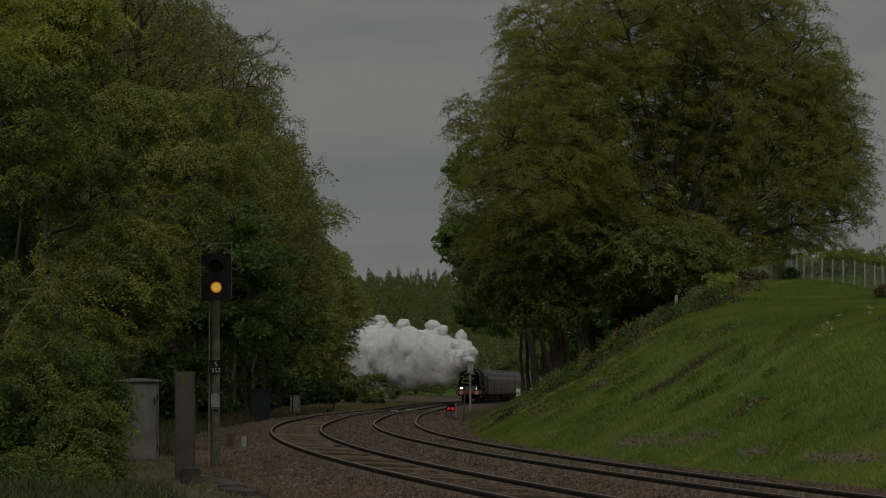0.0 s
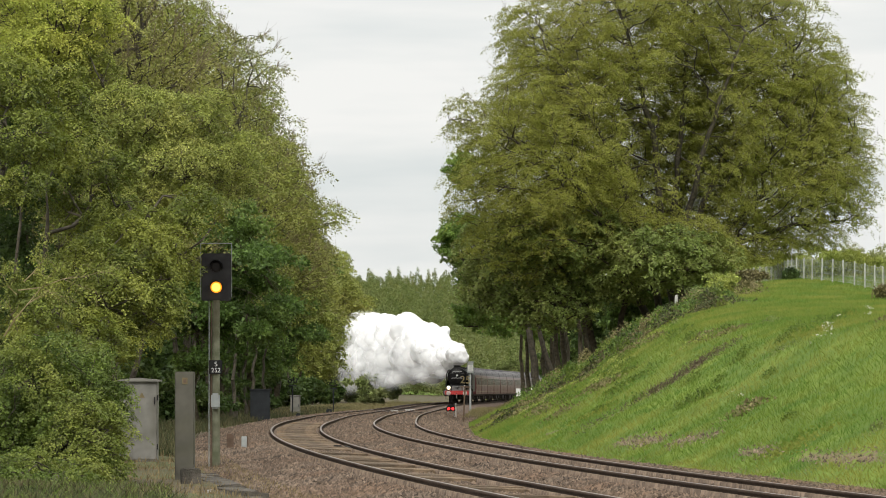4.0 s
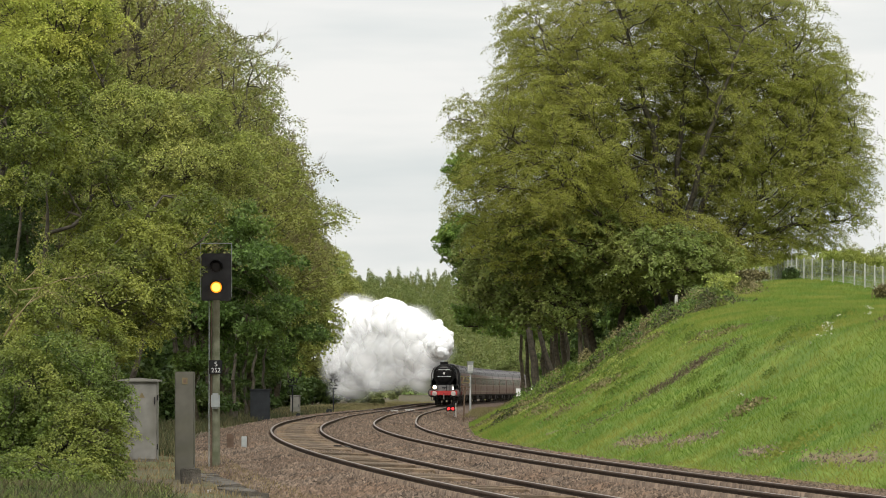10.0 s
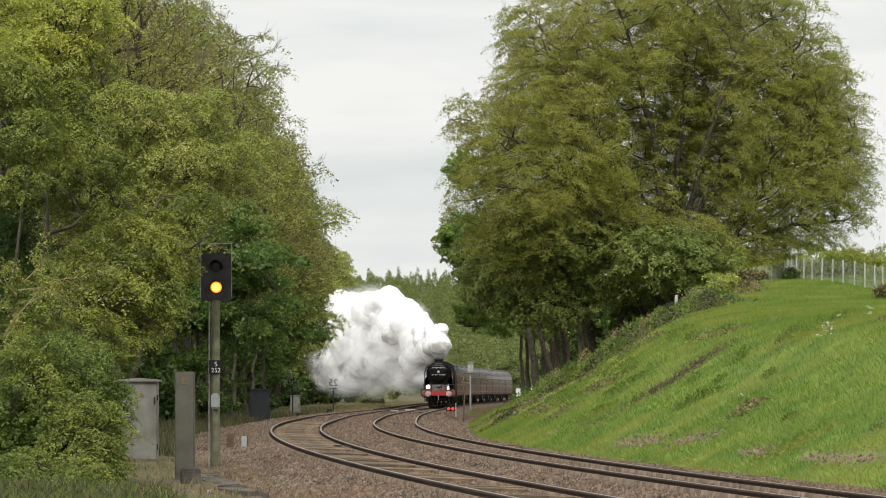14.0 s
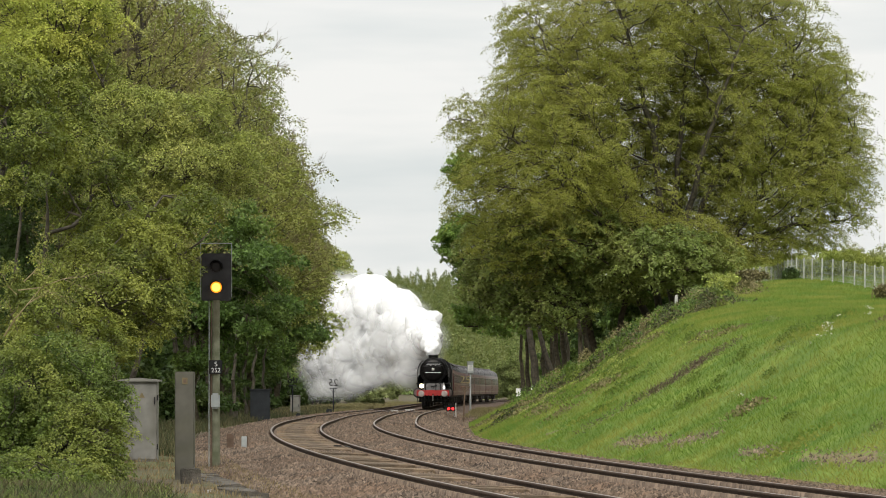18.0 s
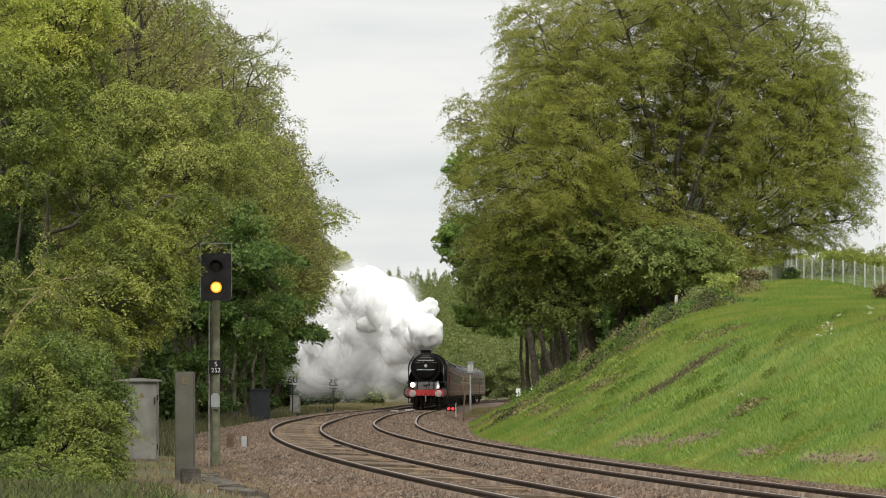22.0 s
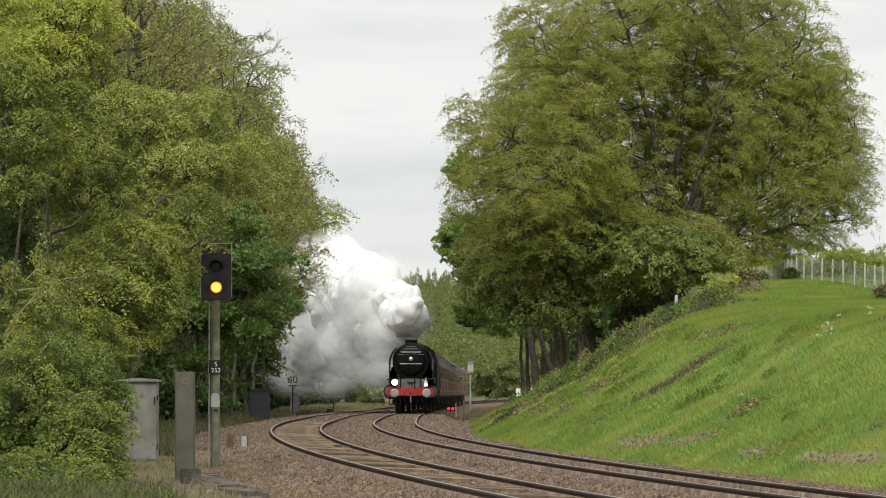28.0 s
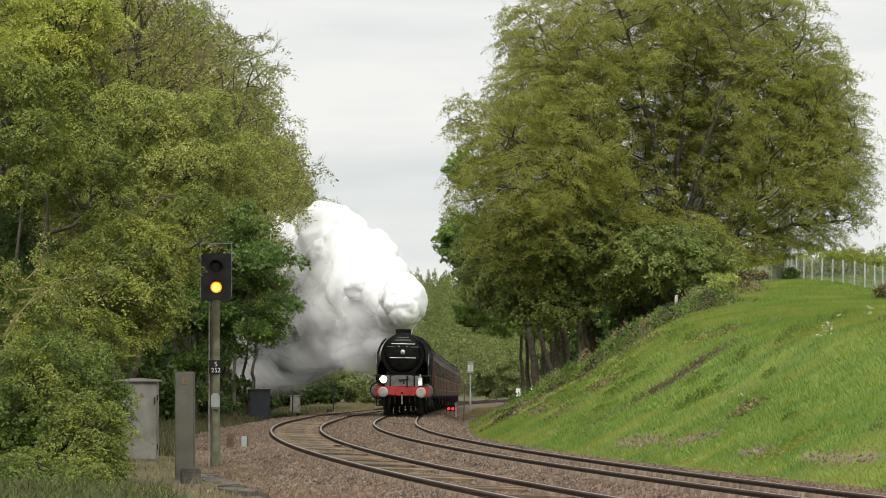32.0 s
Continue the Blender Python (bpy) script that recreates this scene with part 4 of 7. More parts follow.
branched_tree("maple_tree", (-8.2, 98, -0.1), [(-7.99, 98, 8.56, 0.98, 0.98, 0.65), (-6.9, 98, 8.45, 0.6, 0.6, 0.54), (-8.23, 97, 7.63, 0.75, 0.75, 0.54), (-7.34, 98, 7.8, 0.76, 0.76, 0.44)],
     [[0.05, (-8.2, 98, -0.1), (-8.32, 98.0, 3.34), (-7.88, 98.0, 6.06), (-7.34, 98.0, 8.36)], [0.05, (-9.4, 98.5, -0.1), (-9.0, 98.0, 3.34), (-8.6, 98.0, 6.06), (-8.2, 98.0, 8.26)]],
     900, 230, 0.037, 0.25, M_LEAF_BRIGHT, "field maple with bright yellow-green young leaves above the hawthorn", seed=14, twigs=0, broad=True, shell=0.5, tip=0.006, thin=0.8, space=0.27, dome=0.38, jut=3)
branched_tree("hawthorn_bush", (-5.9, 75, -0.1),
     [(-5.95, 74.0, 1.20, 0.99, 0.99, 0.90), (-5.30, 73.0, 0.47, 0.65, 0.73, 0.81), (-6.28, 74.0, 0.13, 1.07, 0.99, 0.90), (-5.28, 75.0, 1.30, 0.50, 0.58, 0.50), (-5.47, 72.0, -0.08, 0.72, 0.64, 0.48), (-4.97, 74.0, 0.93, 0.41, 0.49, 0.49), (-4.85, 73.5, 0.63, 0.32, 0.33, 0.51), (-5.86, 76.0, 1.77, 0.76, 0.68, 0.42), (-5.0, 73.0, -0.1, 0.5, 0.5, 0.4), (-5.7, 70.0, -0.1, 0.8, 0.6, 0.5), (-5.0, 69.0, -0.2, 0.5, 0.5, 0.35)],
     [[0.05, (-5.9, 75, -0.1), (-6.20, 75.0, 0.70), (-5.78, 75.0, 1.53)], [0.05, (-5.5, 74.6, -0.1), (-5.54, 74.0, 0.54), (-5.21, 74.0, 1.36)], [0.04, (-6.4, 74.6, -0.1), (-6.45, 74.0, 0.38), (-6.61, 74.0, 1.36)]],
     1350, 140, 0.034, 0.17, M_LEAF_BUSH, "dense leafy hawthorn bush beside a grey cabinet", "bush", seed=12, shell=0.45, twigs=0, broad=True, tip=0.004, thin=0.8, space=0.17, dome=0.4, jut=4)


def wood_tree(x, y, top, width, mat, seed, twigs=1, per=170, sprays=560, leaf=0.2, low=1.5, label="tall leafy woodland tree beside the railway"):
    rng = np.random.default_rng(seed)
    gz = float(ground_z(x, y))
    h = top - low
    lobes = [(x, y, low + h * 0.5, width, width, h * 0.42), (x, y, low + h * 0.78, width * 0.72, width * 0.72, h * 0.24),
             (x - width * 0.05, y - width * 0.2, low + h * 0.25, width * 0.72, width * 0.8, h * 0.22)]
    for k in range(4):
        a = rng.random() * 6.28
        lobes.append((x + math.cos(a) * width * 0.6, y + math.sin(a) * width * 0.6, low + h * rng.uniform(0.2, 0.8),
                      width * 0.55, width * 0.55, h * 0.17))
    stems = []
    for k in range(3):
        fx, fy = x + rng.uniform(-.7, .7), y + rng.uniform(-.5, .5)
        lean = rng.uniform(-0.5, 0.5, 2) * width
        stems.append([(0.24, 0.17, 0.13)[k], (fx, fy, gz), (fx + lean[0] * .3, fy + lean[1] * .3, gz + h * 0.35), (x + lean[0], y + lean[1], gz + h * 0.8)])
    return branched_tree("woodland_tree", (x, y, gz), lobes, stems, sprays, per, leaf, 0.7, mat, label, seed=seed, twigs=twigs,
                         group="trees along the line", rise=0.45, balance=0.45, shell=0.5, space=float(np.interp(y, [100, 400], [0.62, 0.8])), dome=0.4, lean=0.25, jut=1, twig_len=0.6)


LEFT_ROW = [
    (-8.6, 124, 13.2, 2.6, "TWIG"), (-13.0, 140, 20.0, 4.2, "MID"), (-11.2, 152, 14.2, 3.4, "TWIG"), (-13.0, 165, 19.0, 4.0, "MID"), (-13.2, 190, 18.6, 4.2, "MID"), (-11.9, 222, 18.2, 4.5, "TWIG"),
    (-11.6, 250, 18.4, 4.9, "MID"), (-12.1, 282, 18.0, 4.8, "TWIG"), (-12.3, 315, 17.2, 4.6, "MID"),
    (-12.1, 350, 17.0, 4.4, "TWIG"), (-12.8, 388, 16.8, 4.0, "MID"), (-13.8, 430, 16.6, 4.0, "DARK"), (-13.6, 475, 16.2, 4.0, "MID"),
    (-13.5, 525, 16.2, 4.0, "MID"), (-13.8, 580, 16.8, 4.2, "MID"), (-13.8, 640, 17.4, 4.2, "MID"), (-14.6, 700, 15.0, 4.4, "MID")]
for n, (x, y, top, width, kind) in enumerate(LEFT_ROW):
    wood_tree(x, y, top, width, {"MID": M_LEAF_MID, "TWIG": M_LEAF_TWIGGY, "DARK": M_LEAF_DARK}[kind], 30 + n, twigs=5 if kind == "TWIG" else 3 if 200 < y < 420 else 1,
              per=110 if kind == "TWIG" else 160 if y < 400 else 100, sprays=900 if y < 400 else 500,
              leaf=float(np.interp(y, [100, 250, 400, 650], [0.06, 0.09, 0.14, 0.24])), low=float(np.interp(y, [100, 200, 240, 320, 360, 700], [2.6, 3.4, 4.6, 4.6, 3.0, 0.6])),
              label={"MID": "tall woodland tree in spring leaf beside the railway", "TWIG": "twiggy brownish tree just coming into leaf", "DARK": "dark green sycamore beside the railway"}[kind])


def shrub(x, y, width, height, mat, seed, label, leaf=0.2, sprays=90, per=60, name="shrub", spray_r=0.4):
    gz = float(ground_z(x, y))
    rng = np.random.default_rng(seed)
    lobes = [(x + rng.normal(0, 0.3) * width, y + rng.normal(0, 0.3) * width, gz + height * rng.uniform(0.3, 0.6),
              width * rng.uniform(0.5, 0.8), width * 0.7, height * 0.45) for _ in range(3)]
    return tree(name, (x, y, gz), lobes, [(0, 0, 0, 0.04)], sprays, per, leaf, spray_r, mat, label, "shrub", seed=seed, shell=0.4,
                group="lineside shrubs", clump=min(0.7, width * 0.4), wood=50)


rs = random.Random(4)
# added shrub: its near-black leaves stand for the dark of the hollow
shrub(-8.2, 100, 0.9, 7.4, M_LEAF_DARK_SHADE, 170, "near-black shrub standing for the shade in the hollow behind the hawthorn", leaf=0.08, sprays=300, per=70)
# undergrowth whose leaf colour carries the shade below the trees
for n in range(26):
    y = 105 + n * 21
    shrub(-11.2 - rs.random() * 3.5, y, 2.0, rs.uniform(2.0, 3.6), M_LEAF_DARK_SHADE, 100 + n,
          "undergrowth shrub coloured dark for the shade below the woodland trees", leaf=float(np.interp(y, [100, 600], [0.13, 0.35])))
for n in range(14):
    y = 100 + n * 40
    shrub(-17.5 - rs.random() * 3, y, 4.5, rs.uniform(5, 8), M_LEAF_DARK, 140 + n, "dense dark shrub filling the shade deep in the wood",
          leaf=0.4, sprays=160)
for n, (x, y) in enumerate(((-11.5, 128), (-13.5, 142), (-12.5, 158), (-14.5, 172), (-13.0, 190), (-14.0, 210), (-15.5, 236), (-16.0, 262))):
    shrub(x, y, 3.0, 6.5, M_LEAF_DARK_SHADE, 150 + n, "dense dark shrub filling the shade deep in the wood", leaf=0.2, sprays=260)
shrub(*(-8.03, 560.0), 3.0, 4.2, M_LEAF_PALE, 160, "pale willow bush beside the far track", leaf=0.3, sprays=130)
shrub(*(-11.60, 600.0), 2.6, 3.4, M_LEAF_PALE, 161, "pale willow bush beside the far track", leaf=0.3, sprays=110)
shrub(*(6.42, 760.0), 4.5, 6.0, M_LEAF_PALE, 162, "pale flowering shrub beyond the curve", leaf=0.2, sprays=420)
shrub(*(9.95, 740.0), 4.0, 6.0, M_LEAF_PALE, 163, "leafy green shrub beyond the curve", leaf=0.2, sprays=420)

# ---- trees on the cutting bank ----
OAK_X, OAK_Y = 12.6, 276.0
OAK_LOBES = [(12.14, 276.0, 14.65, 7.67, 6.13, 7.36), (12.09, 282.0, 13.38, 4.07, 3.13, 3.76), (19.16, 280.0, 18.27, 3.42, 2.80, 3.42), (13.44, 284.0, 17.25, 4.10, 2.84, 3.47), (20.55, 282.0, 14.94, 2.19, 2.19, 2.82), (6.53, 272.0, 13.55, 5.74, 4.84, 6.35), (4.38, 270.0, 11.96, 4.50, 3.90, 5.10), (16.87, 278.0, 16.30, 5.87, 4.94, 6.49),
      (18.89, 276.0, 12.20, 3.99, 3.68, 3.99), (9.69, 276.0, 20.48, 6.75, 4.60, 3.99), (15.63, 278.0, 21.86, 5.56, 4.02, 3.40), (6.88, 274.0, 18.52, 3.96, 3.04, 3.35), (5.05, 274.0, 16.69, 3.04, 2.74, 3.04), (20.88, 278.0, 13.21, 2.47, 2.78, 4.02),
      (10.6, 272.0, 9.4, 5.00, 3.00, 2.00), (16.74, 276.0, 9.44, 3.99, 3.37, 1.53), (2.90, 272.0, 13.86, 1.87, 2.42, 2.42), (19.95, 278.0, 17.22, 2.78, 2.47, 2.78)]
OAK_STEMS = []
for r, foot, way in ((0.30, (0, 0), ((11.90, 276.0, 9.44), (11.53, 276.0, 14.35), (10.30, 276.0, 19.56), (9.38, 276.0, 22.32))),
                     (0.26, (0.5, 0.6), ((12.50, 277.0, 10.09), (12.96, 277.0, 14.70), (13.31, 278.0, 19.08), (13.78, 278.0, 22.16))),
                     (0.25, (0.9, -0.5), ((13.17, 275.0, 10.02), (14.03, 274.0, 13.95), (15.40, 274.0, 18.21), (16.68, 275.0, 21.02))),
                     (0.24, (1.4, 0.3), ((14.03, 277.0, 10.70), (15.32, 278.0, 13.82), (17.55, 279.0, 16.66), (19.72, 279.0, 18.52))),
                     (0.22, (-0.8, 0.2), ((10.53, 274.0, 9.99), (8.95, 272.0, 13.86), (7.13, 272.0, 17.18), (5.95, 273.0, 19.36))),
                     (0.22, (-1.4, -0.4), ((9.25, 272.0, 9.32), (6.78, 270.0, 12.27), (4.38, 270.0, 14.07), (2.59, 271.0, 15.02))),
                     (0.20, (1.9, 0.0), ((15.52, 276.0, 10.05), (17.97, 276.0, 12.20), (20.50, 277.0, 13.47), (22.65, 277.0, 14.40))),
                     (0.20, (1.0, 1.5), ((12.94, 280.0, 10.80), (13.97, 282.0, 15.57), (14.97, 283.0, 20.02), (15.28, 283.0, 22.23))),
                     (0.16, (2.2, 0.4), ((16.13, 276.0, 9.13), (18.89, 276.0, 10.05), (21.42, 277.0, 10.39), (22.96, 277.0, 10.70)))):
    fx, fy = OAK_X + foot[0], OAK_Y + foot[1]
    OAK_STEMS.append([r, (fx, fy, float(ground_z(fx, fy)))] + list(way))
branched_tree("oak_tree", (OAK_X, OAK_Y, float(ground_z(OAK_X, OAK_Y))),
              OAK_LOBES + [(5.38, 275.0, 20.11, 2.75, 2.44, 2.44), (22.12, 278.0, 13.21, 1.85, 2.16, 3.71), (21.50, 278.0, 16.30, 1.85, 2.16, 2.78), (12.94, 280.0, 22.63, 7.78, 3.73, 2.49), (9.97, 284.0, 15.04, 7.57, 1.89, 7.26), (17.23, 284.0, 15.04, 6.31, 1.89, 6.31), (1.15, 273.0, 15.57, 1.27, 1.21, 1.52), (18.65, 277.0, 9.32, 3.08, 2.46, 0.92), (15.40, 274.0, 8.77, 2.74, 2.44, 0.97)], OAK_STEMS, 9800, 150, 0.075, 0.60, M_LEAF_OAK,
              "broad many-stemmed oak in yellow-green spring leaf on the bank", seed=21, twigs=1, shell=0.3, tip=0.011, space=0.40, dome=0.25, lean=0.55, twig_len=0.8, clearing=(12.7, 14.9, 3.2, 4.6, 276.5))
branched_tree("sycamore_tree", (8.2, 274, float(ground_z(8.2, 274))),
     [(6.50, 271.0, 9.20, 4.0, 2.6, 2.2), (3.53, 274.0, 6.95, 2.74, 2.44, 1.83), (5.62, 272.0, 5.75, 2.72, 2.12, 1.4), (11.6, 270.0, 8.2, 4.40, 2.70, 1.7), (9.0, 272.0, 7.0, 2.6, 2.0, 1.4), (2.6, 277, 9.0, 2.0, 2.0, 2.0)],
     [[0.22, (8.2, 274, float(ground_z(8.2, 274))), (7.6, 273, 5.6), (6.2, 272, 8.0), (4.4, 272, 9.6)], [0.2, (9.4, 273.4, float(ground_z(9.4, 273.4))), (9.8, 272, 6.6), (11.0, 271, 8.6)]],
     900, 130, 0.12, 0.5, M_LEAF_UNDER, "dark green sycamore under the oak on the bank", seed=23, space=0.6, dome=0.45, bark=M_BARK)
branched_tree("sycamore_tree", (5.6, 300, float(ground_z(5.6, 300))),
     [(2.20, 300.0, 7.48, 1.33, 1.33, 1.33), (1.53, 300.0, 9.81, 1.67, 1.67, 1.67), (1.88, 302.0, 5.51, 1.34, 1.34, 0.81), (1.21, 302.0, 14.23, 0.94, 0.94, 1.14), (0.94, 302.0, 10.88, 1.21, 1.21, 1.01)],
     [[0.26, (5.6, 300, float(ground_z(5.6, 300))), (5.0, 300, 5.0), (3.6, 300, 9.0), (1.6, 301, 13.0)], [0.2, (6.6, 300.4, float(ground_z(6.6, 300.4))), (5.4, 300, 5.5), (4.0, 300, 8.0)]],
     240, 150, 0.15, 0.55, M_LEAF_SYC, "dark green sycamore leaning over the railway", seed=22)
for n, (x, y, r) in enumerate(((5.9, 372, .17), (6.5, 384, .19), (7.3, 396, .17), (7.7, 380, .26), (8.6, 392, .24),
                                   (9.4, 384, .22), (9.9, 402, .2), (8.2, 376, .16), (7.5, 330, .2), (8.1, 336, .24), (8.9, 326, .18), (9.5, 334, .22))):
    g = float(ground_z(x, y))
    branched_tree("bank_tree", (x, y, g), [(x - 1.0, y, g + 8.0, 2.6, 2.6, 2.6), (x + .3, y, g + 10.5, 2.6, 2.6, 2.6), (x - 2.0, y - 2, g + 5.8, 1.8, 2, 1.4), (x + .8, y - 3, g + 5.6, 1.8, 2, 1.2)],
         [[r, (x, y, g), (x - 0.2, y, g + 3.0), (x - 0.1, y, g + 7.0), (x, y, g + 11)]], 260, 110, 0.17, 0.7, M_LEAF_BANK if n % 3 else M_LEAF_SYC, "tall bare-trunked tree on the shaded bank",
         seed=60 + n, group="trees on the bank", bark=M_BARK)
for n, (x, y, w, h) in enumerate(((11.2, 287, 2.0, 3.6), (13.6, 285, 2.4, 3.6), (12.0, 320, 2.4, 4.0), (15.0, 296, 2.0, 1.8), (14.2, 318, 2.2, 3.6), (16.6, 322, 2.2, 3.4))):
    shrub(x, y, w, h, M_LEAF_MID if n % 2 else M_LEAF_DARK, 180 + n, "dark ivy-clad undergrowth at the top of the bank", leaf=0.22, sprays=130)
for n in range(12):
    shrub(0.0165 * (430 + n * 17) + 4.6 + 2.5 * rs.random(), 430 + n * 17, 3.0, 7, M_LEAF_DARK if n % 3 else M_LEAF_DARK_SHADE, 200 + n,
          "dense shrub filling the wood on the bank", leaf=0.2, sprays=300, per=70)
for n in range(9):
    x, y = 19.6 + n * 1.15, 346 + 3 * rs.random()
    shrub(x, y, 1.5, 2.6 + 0.5 * rs.random(), M_LEAF_MID if n % 2 else M_LEAF_BANK, 240 + n, "olive hedge shrub behind the fence", leaf=0.11, sprays=150, per=70)
for n in range(8):
    x, y = 29.0 + n * 2.6, 374 + 7 * rs.random()
    g = float(ground_z(x, y))
    branched_tree("hedge_tree", (x, y, g), [(x, y, g + 2.4, 1.8, 1.8, 1.3), (x + .8, y, g + 3.2, 1.2, 1.2, 1.0), (x - .9, y, g + 1.4, 1.4, 1.4, 1.0)],
                  [[0.09, (x, y, g), (x + .2, y, g + 1.2), (x - .1, y, g + 2.6)]], 150, 90, 0.12, 0.45, M_LEAF_HEDGE, "pale hedge tree behind the fence",
                  seed=220 + n, group="hedge behind the fence", twigs=3)


# ---- far wooded hillside ----
def far_woods():
    rng = np.random.default_rng(9)
    V, F, k = [], [], 0
    for _ in range(620):
        y = rng.uniform(880, 1700)
        x = rng.uniform(-40, 30) * y / 1200
        g = float(ground_z(x, y))
        spire = rng.random() < 0.3
        h = rng.uniform(10, 13.5) if spire else rng.uniform(7.5, 11)
        w = rng.uniform(1.2, 2.0) if spire else rng.uniform(2.2, 3.8)
        n = 600 if spire else 1100
        d = rng.normal(size=(n, 3))
        d /= np.linalg.norm(d, axis=1, keepdims=True)
        P = np.array([x, y, g + h * 0.52]) + d * np.array([w, w, h * 0.5]) * rng.uniform(0.7, 1.05, (n, 1))
        P[:, 0] = x + (P[:, 0] - x) * (1.25 - (P[:, 2] - g) / h * 0.75)
        L = rng.uniform(0.22, 0.5, n)
        D = rng.normal(size=(n, 3))
        D /= np.linalg.norm(D, axis=1, keepdims=True)
        v, f = leaf_tris(P, D, L, L * 0.5, rng)
        V.append(v)
        F.append(f + k)
        k += len(v)
    ob = new("far_woods", mesh_np("far_woods", np.concatenate(V), np.concatenate(F), M_LEAF_FAR))
    tagged(ob, "distant mixed woodland covering the hillside", "woodland", kind="stuff")


far_woods()


# ---- grass ----
def blades(name, n, area, h0, h1, mat, label, seed, lean=0.35):
    """Grass blades, three corners each; area(rng, n) gives x and y."""
    rng = np.random.default_rng(seed)
    x, y = area(rng, n)
    n = len(x)
    z = ground_z(x, y) - 0.02
    h = rng.uniform(h0, h1, n)
    a = rng.random(n) * 6.283
    w = 0.008 + 0.02 * h * np.clip(y / 120, 0.7, 2.2)
    p = np.stack([x, y, z], -1)
    s = np.stack([np.cos(a), np.sin(a), 0 * a], -1) * w[:, None]
    tip = p + np.stack([rng.normal(0, lean, n) * h, rng.normal(0, lean, n) * h, h], -1)
    V = np.stack([p - s, p + s, tip], 1).reshape(-1, 3)
    ob = new(name, mesh_np(name, V, np.arange(3 * n).reshape(-1, 3), mat))
    return tagged(ob, label, "grass", kind="stuff")


def bank_area(rng, n):
    y = 62 + 230 * rng.random(n) ** 1.1
    u = bank_foot(y) - 0.5 + np.where(y > 185, 21.0, np.where(y > 125, 18.0, 13.0)) * rng.random(n) ** 1.1
    x = line_x(y) + u
    keep = (bare_soil(x, y) < -0.03) | (rng.random(n) < 0.22)
    keep &= y < 262 + 8 * wobble(x, y, 0.7)
    keep &= (u > bank_foot(y) - 0.1 + 0.35 * wobble(x, y, 0.9))
    return x[keep], y[keep]


def left_area(rng, n):
    y = 48 + 72 * rng.random(n)
    u = -5.6 - 6.0 * rng.random(n) ** 1.3
    return line_x(y) + u, y


blades("bank_grass", 480000, bank_area, 0.05, 0.17, M_BLADE, "fresh green grass covering the cutting bank", 41, lean=0.75)
def corner_area(rng, n):
    y = 57 + 15 * rng.random(n)
    x = -0.088 * y + 2.3 * rng.random(n) ** 1.5
    return x, y


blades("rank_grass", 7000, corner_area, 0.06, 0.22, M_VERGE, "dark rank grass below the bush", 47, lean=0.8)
blades("rank_green_grass", 2500, corner_area, 0.05, 0.22, M_WEED, "green grass stems below the bush", 48, lean=0.8)
blades("dry_grass", 15000, left_area, 0.04, 0.15, M_DRY, "dry straw-coloured grass round the signal and cabinet", 42)


def verge_area(rng, n):
    y = 105 + 330 * rng.random(n) ** 1.5
    u = -6.6 - 4.5 * rng.random(n)
    return line_x(y) + u, y


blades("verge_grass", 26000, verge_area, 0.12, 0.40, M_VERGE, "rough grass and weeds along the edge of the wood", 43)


def far_verge_area(rng, n):
    y = 300 + 220 * rng.random(n)
    u = 2.6 + 4.5 * rng.random(n)
    return line_x(y) + u, y


def bank_foot_area(rng, n):
    y = 72 + 150 * rng.random(n)
    u = bank_foot(y) - 0.9 + 1.1 * rng.random(n)
    return line_x(y) + u, y


def far_left_area(rng, n):
    y = 310 + 330 * rng.random(n)
    u = -5.2 - 7.0 * rng.random(n)
    return line_x(y) + u, y


blades("far_left_grass", 16000, far_left_area, 0.12, 0.40, M_TAN, "dry straw-coloured grass between the far track and the wood", 46)
blades("bank_foot_litter", 20000, bank_foot_area, 0.03, 0.10, M_DRY, "brown dead grass along the foot of the bank", 45, lean=0.8)
blades("far_verge_grass", 14000, far_verge_area, 0.10, 0.32, M_TAN, "dry brownish grass beside the far track", 44)


# ---- weeds, brambles and flowers on the bank ----
def weed_clump(name, x, y, w, h, mat, seed, label, n=170, leaf=0.06):
    """A loose clump of weeds: leaves on many short stems, densest in the middle."""
    rng = np.random.default_rng(seed)
    k = thing(name, pose(x, y, float(ground_z(x, y))), label, "weeds", "weeds on the bank")
    px, py = rng.normal(0, w * 0.5, n), rng.normal(0, w * 1.0, n)
    zz = ground_z(px + x, py + y) - float(ground_z(x, y)) - 0.02
    reach = np.exp(-(px ** 2 + (py * 0.5) ** 2) / (w * w)) * h
    P = np.stack([px, py, zz + reach * rng.random(n)], -1)
    D = rng.normal(size=(n, 3)) * (0.6, 0.6, 0.4) + (0, 0, 0.5)
    D /= np.linalg.norm(D, axis=1, keepdims=True)
    L = leaf * rng.uniform(0.6, 1.4, n)
    v, f = leaf_quads(P, D, L, L * 0.3, rng)
    part("foliage", mesh_np("foliage", v, f, mat), None, k)
    m = 14
    seg = [((a, b, z - 0.03), (a + rng.normal(0, .05), b, z + h * rng.uniform(0.5, 1.0)), 0.006, 0.003) for a, b, z in zip(px[:m], py[:m], zz[:m])]
    tv, tf = tubes(seg, 3)
    tagged(part("stalk_tangle", mesh_np("stalk_tangle", tv, tf, mat), None, k), kind="stuff")


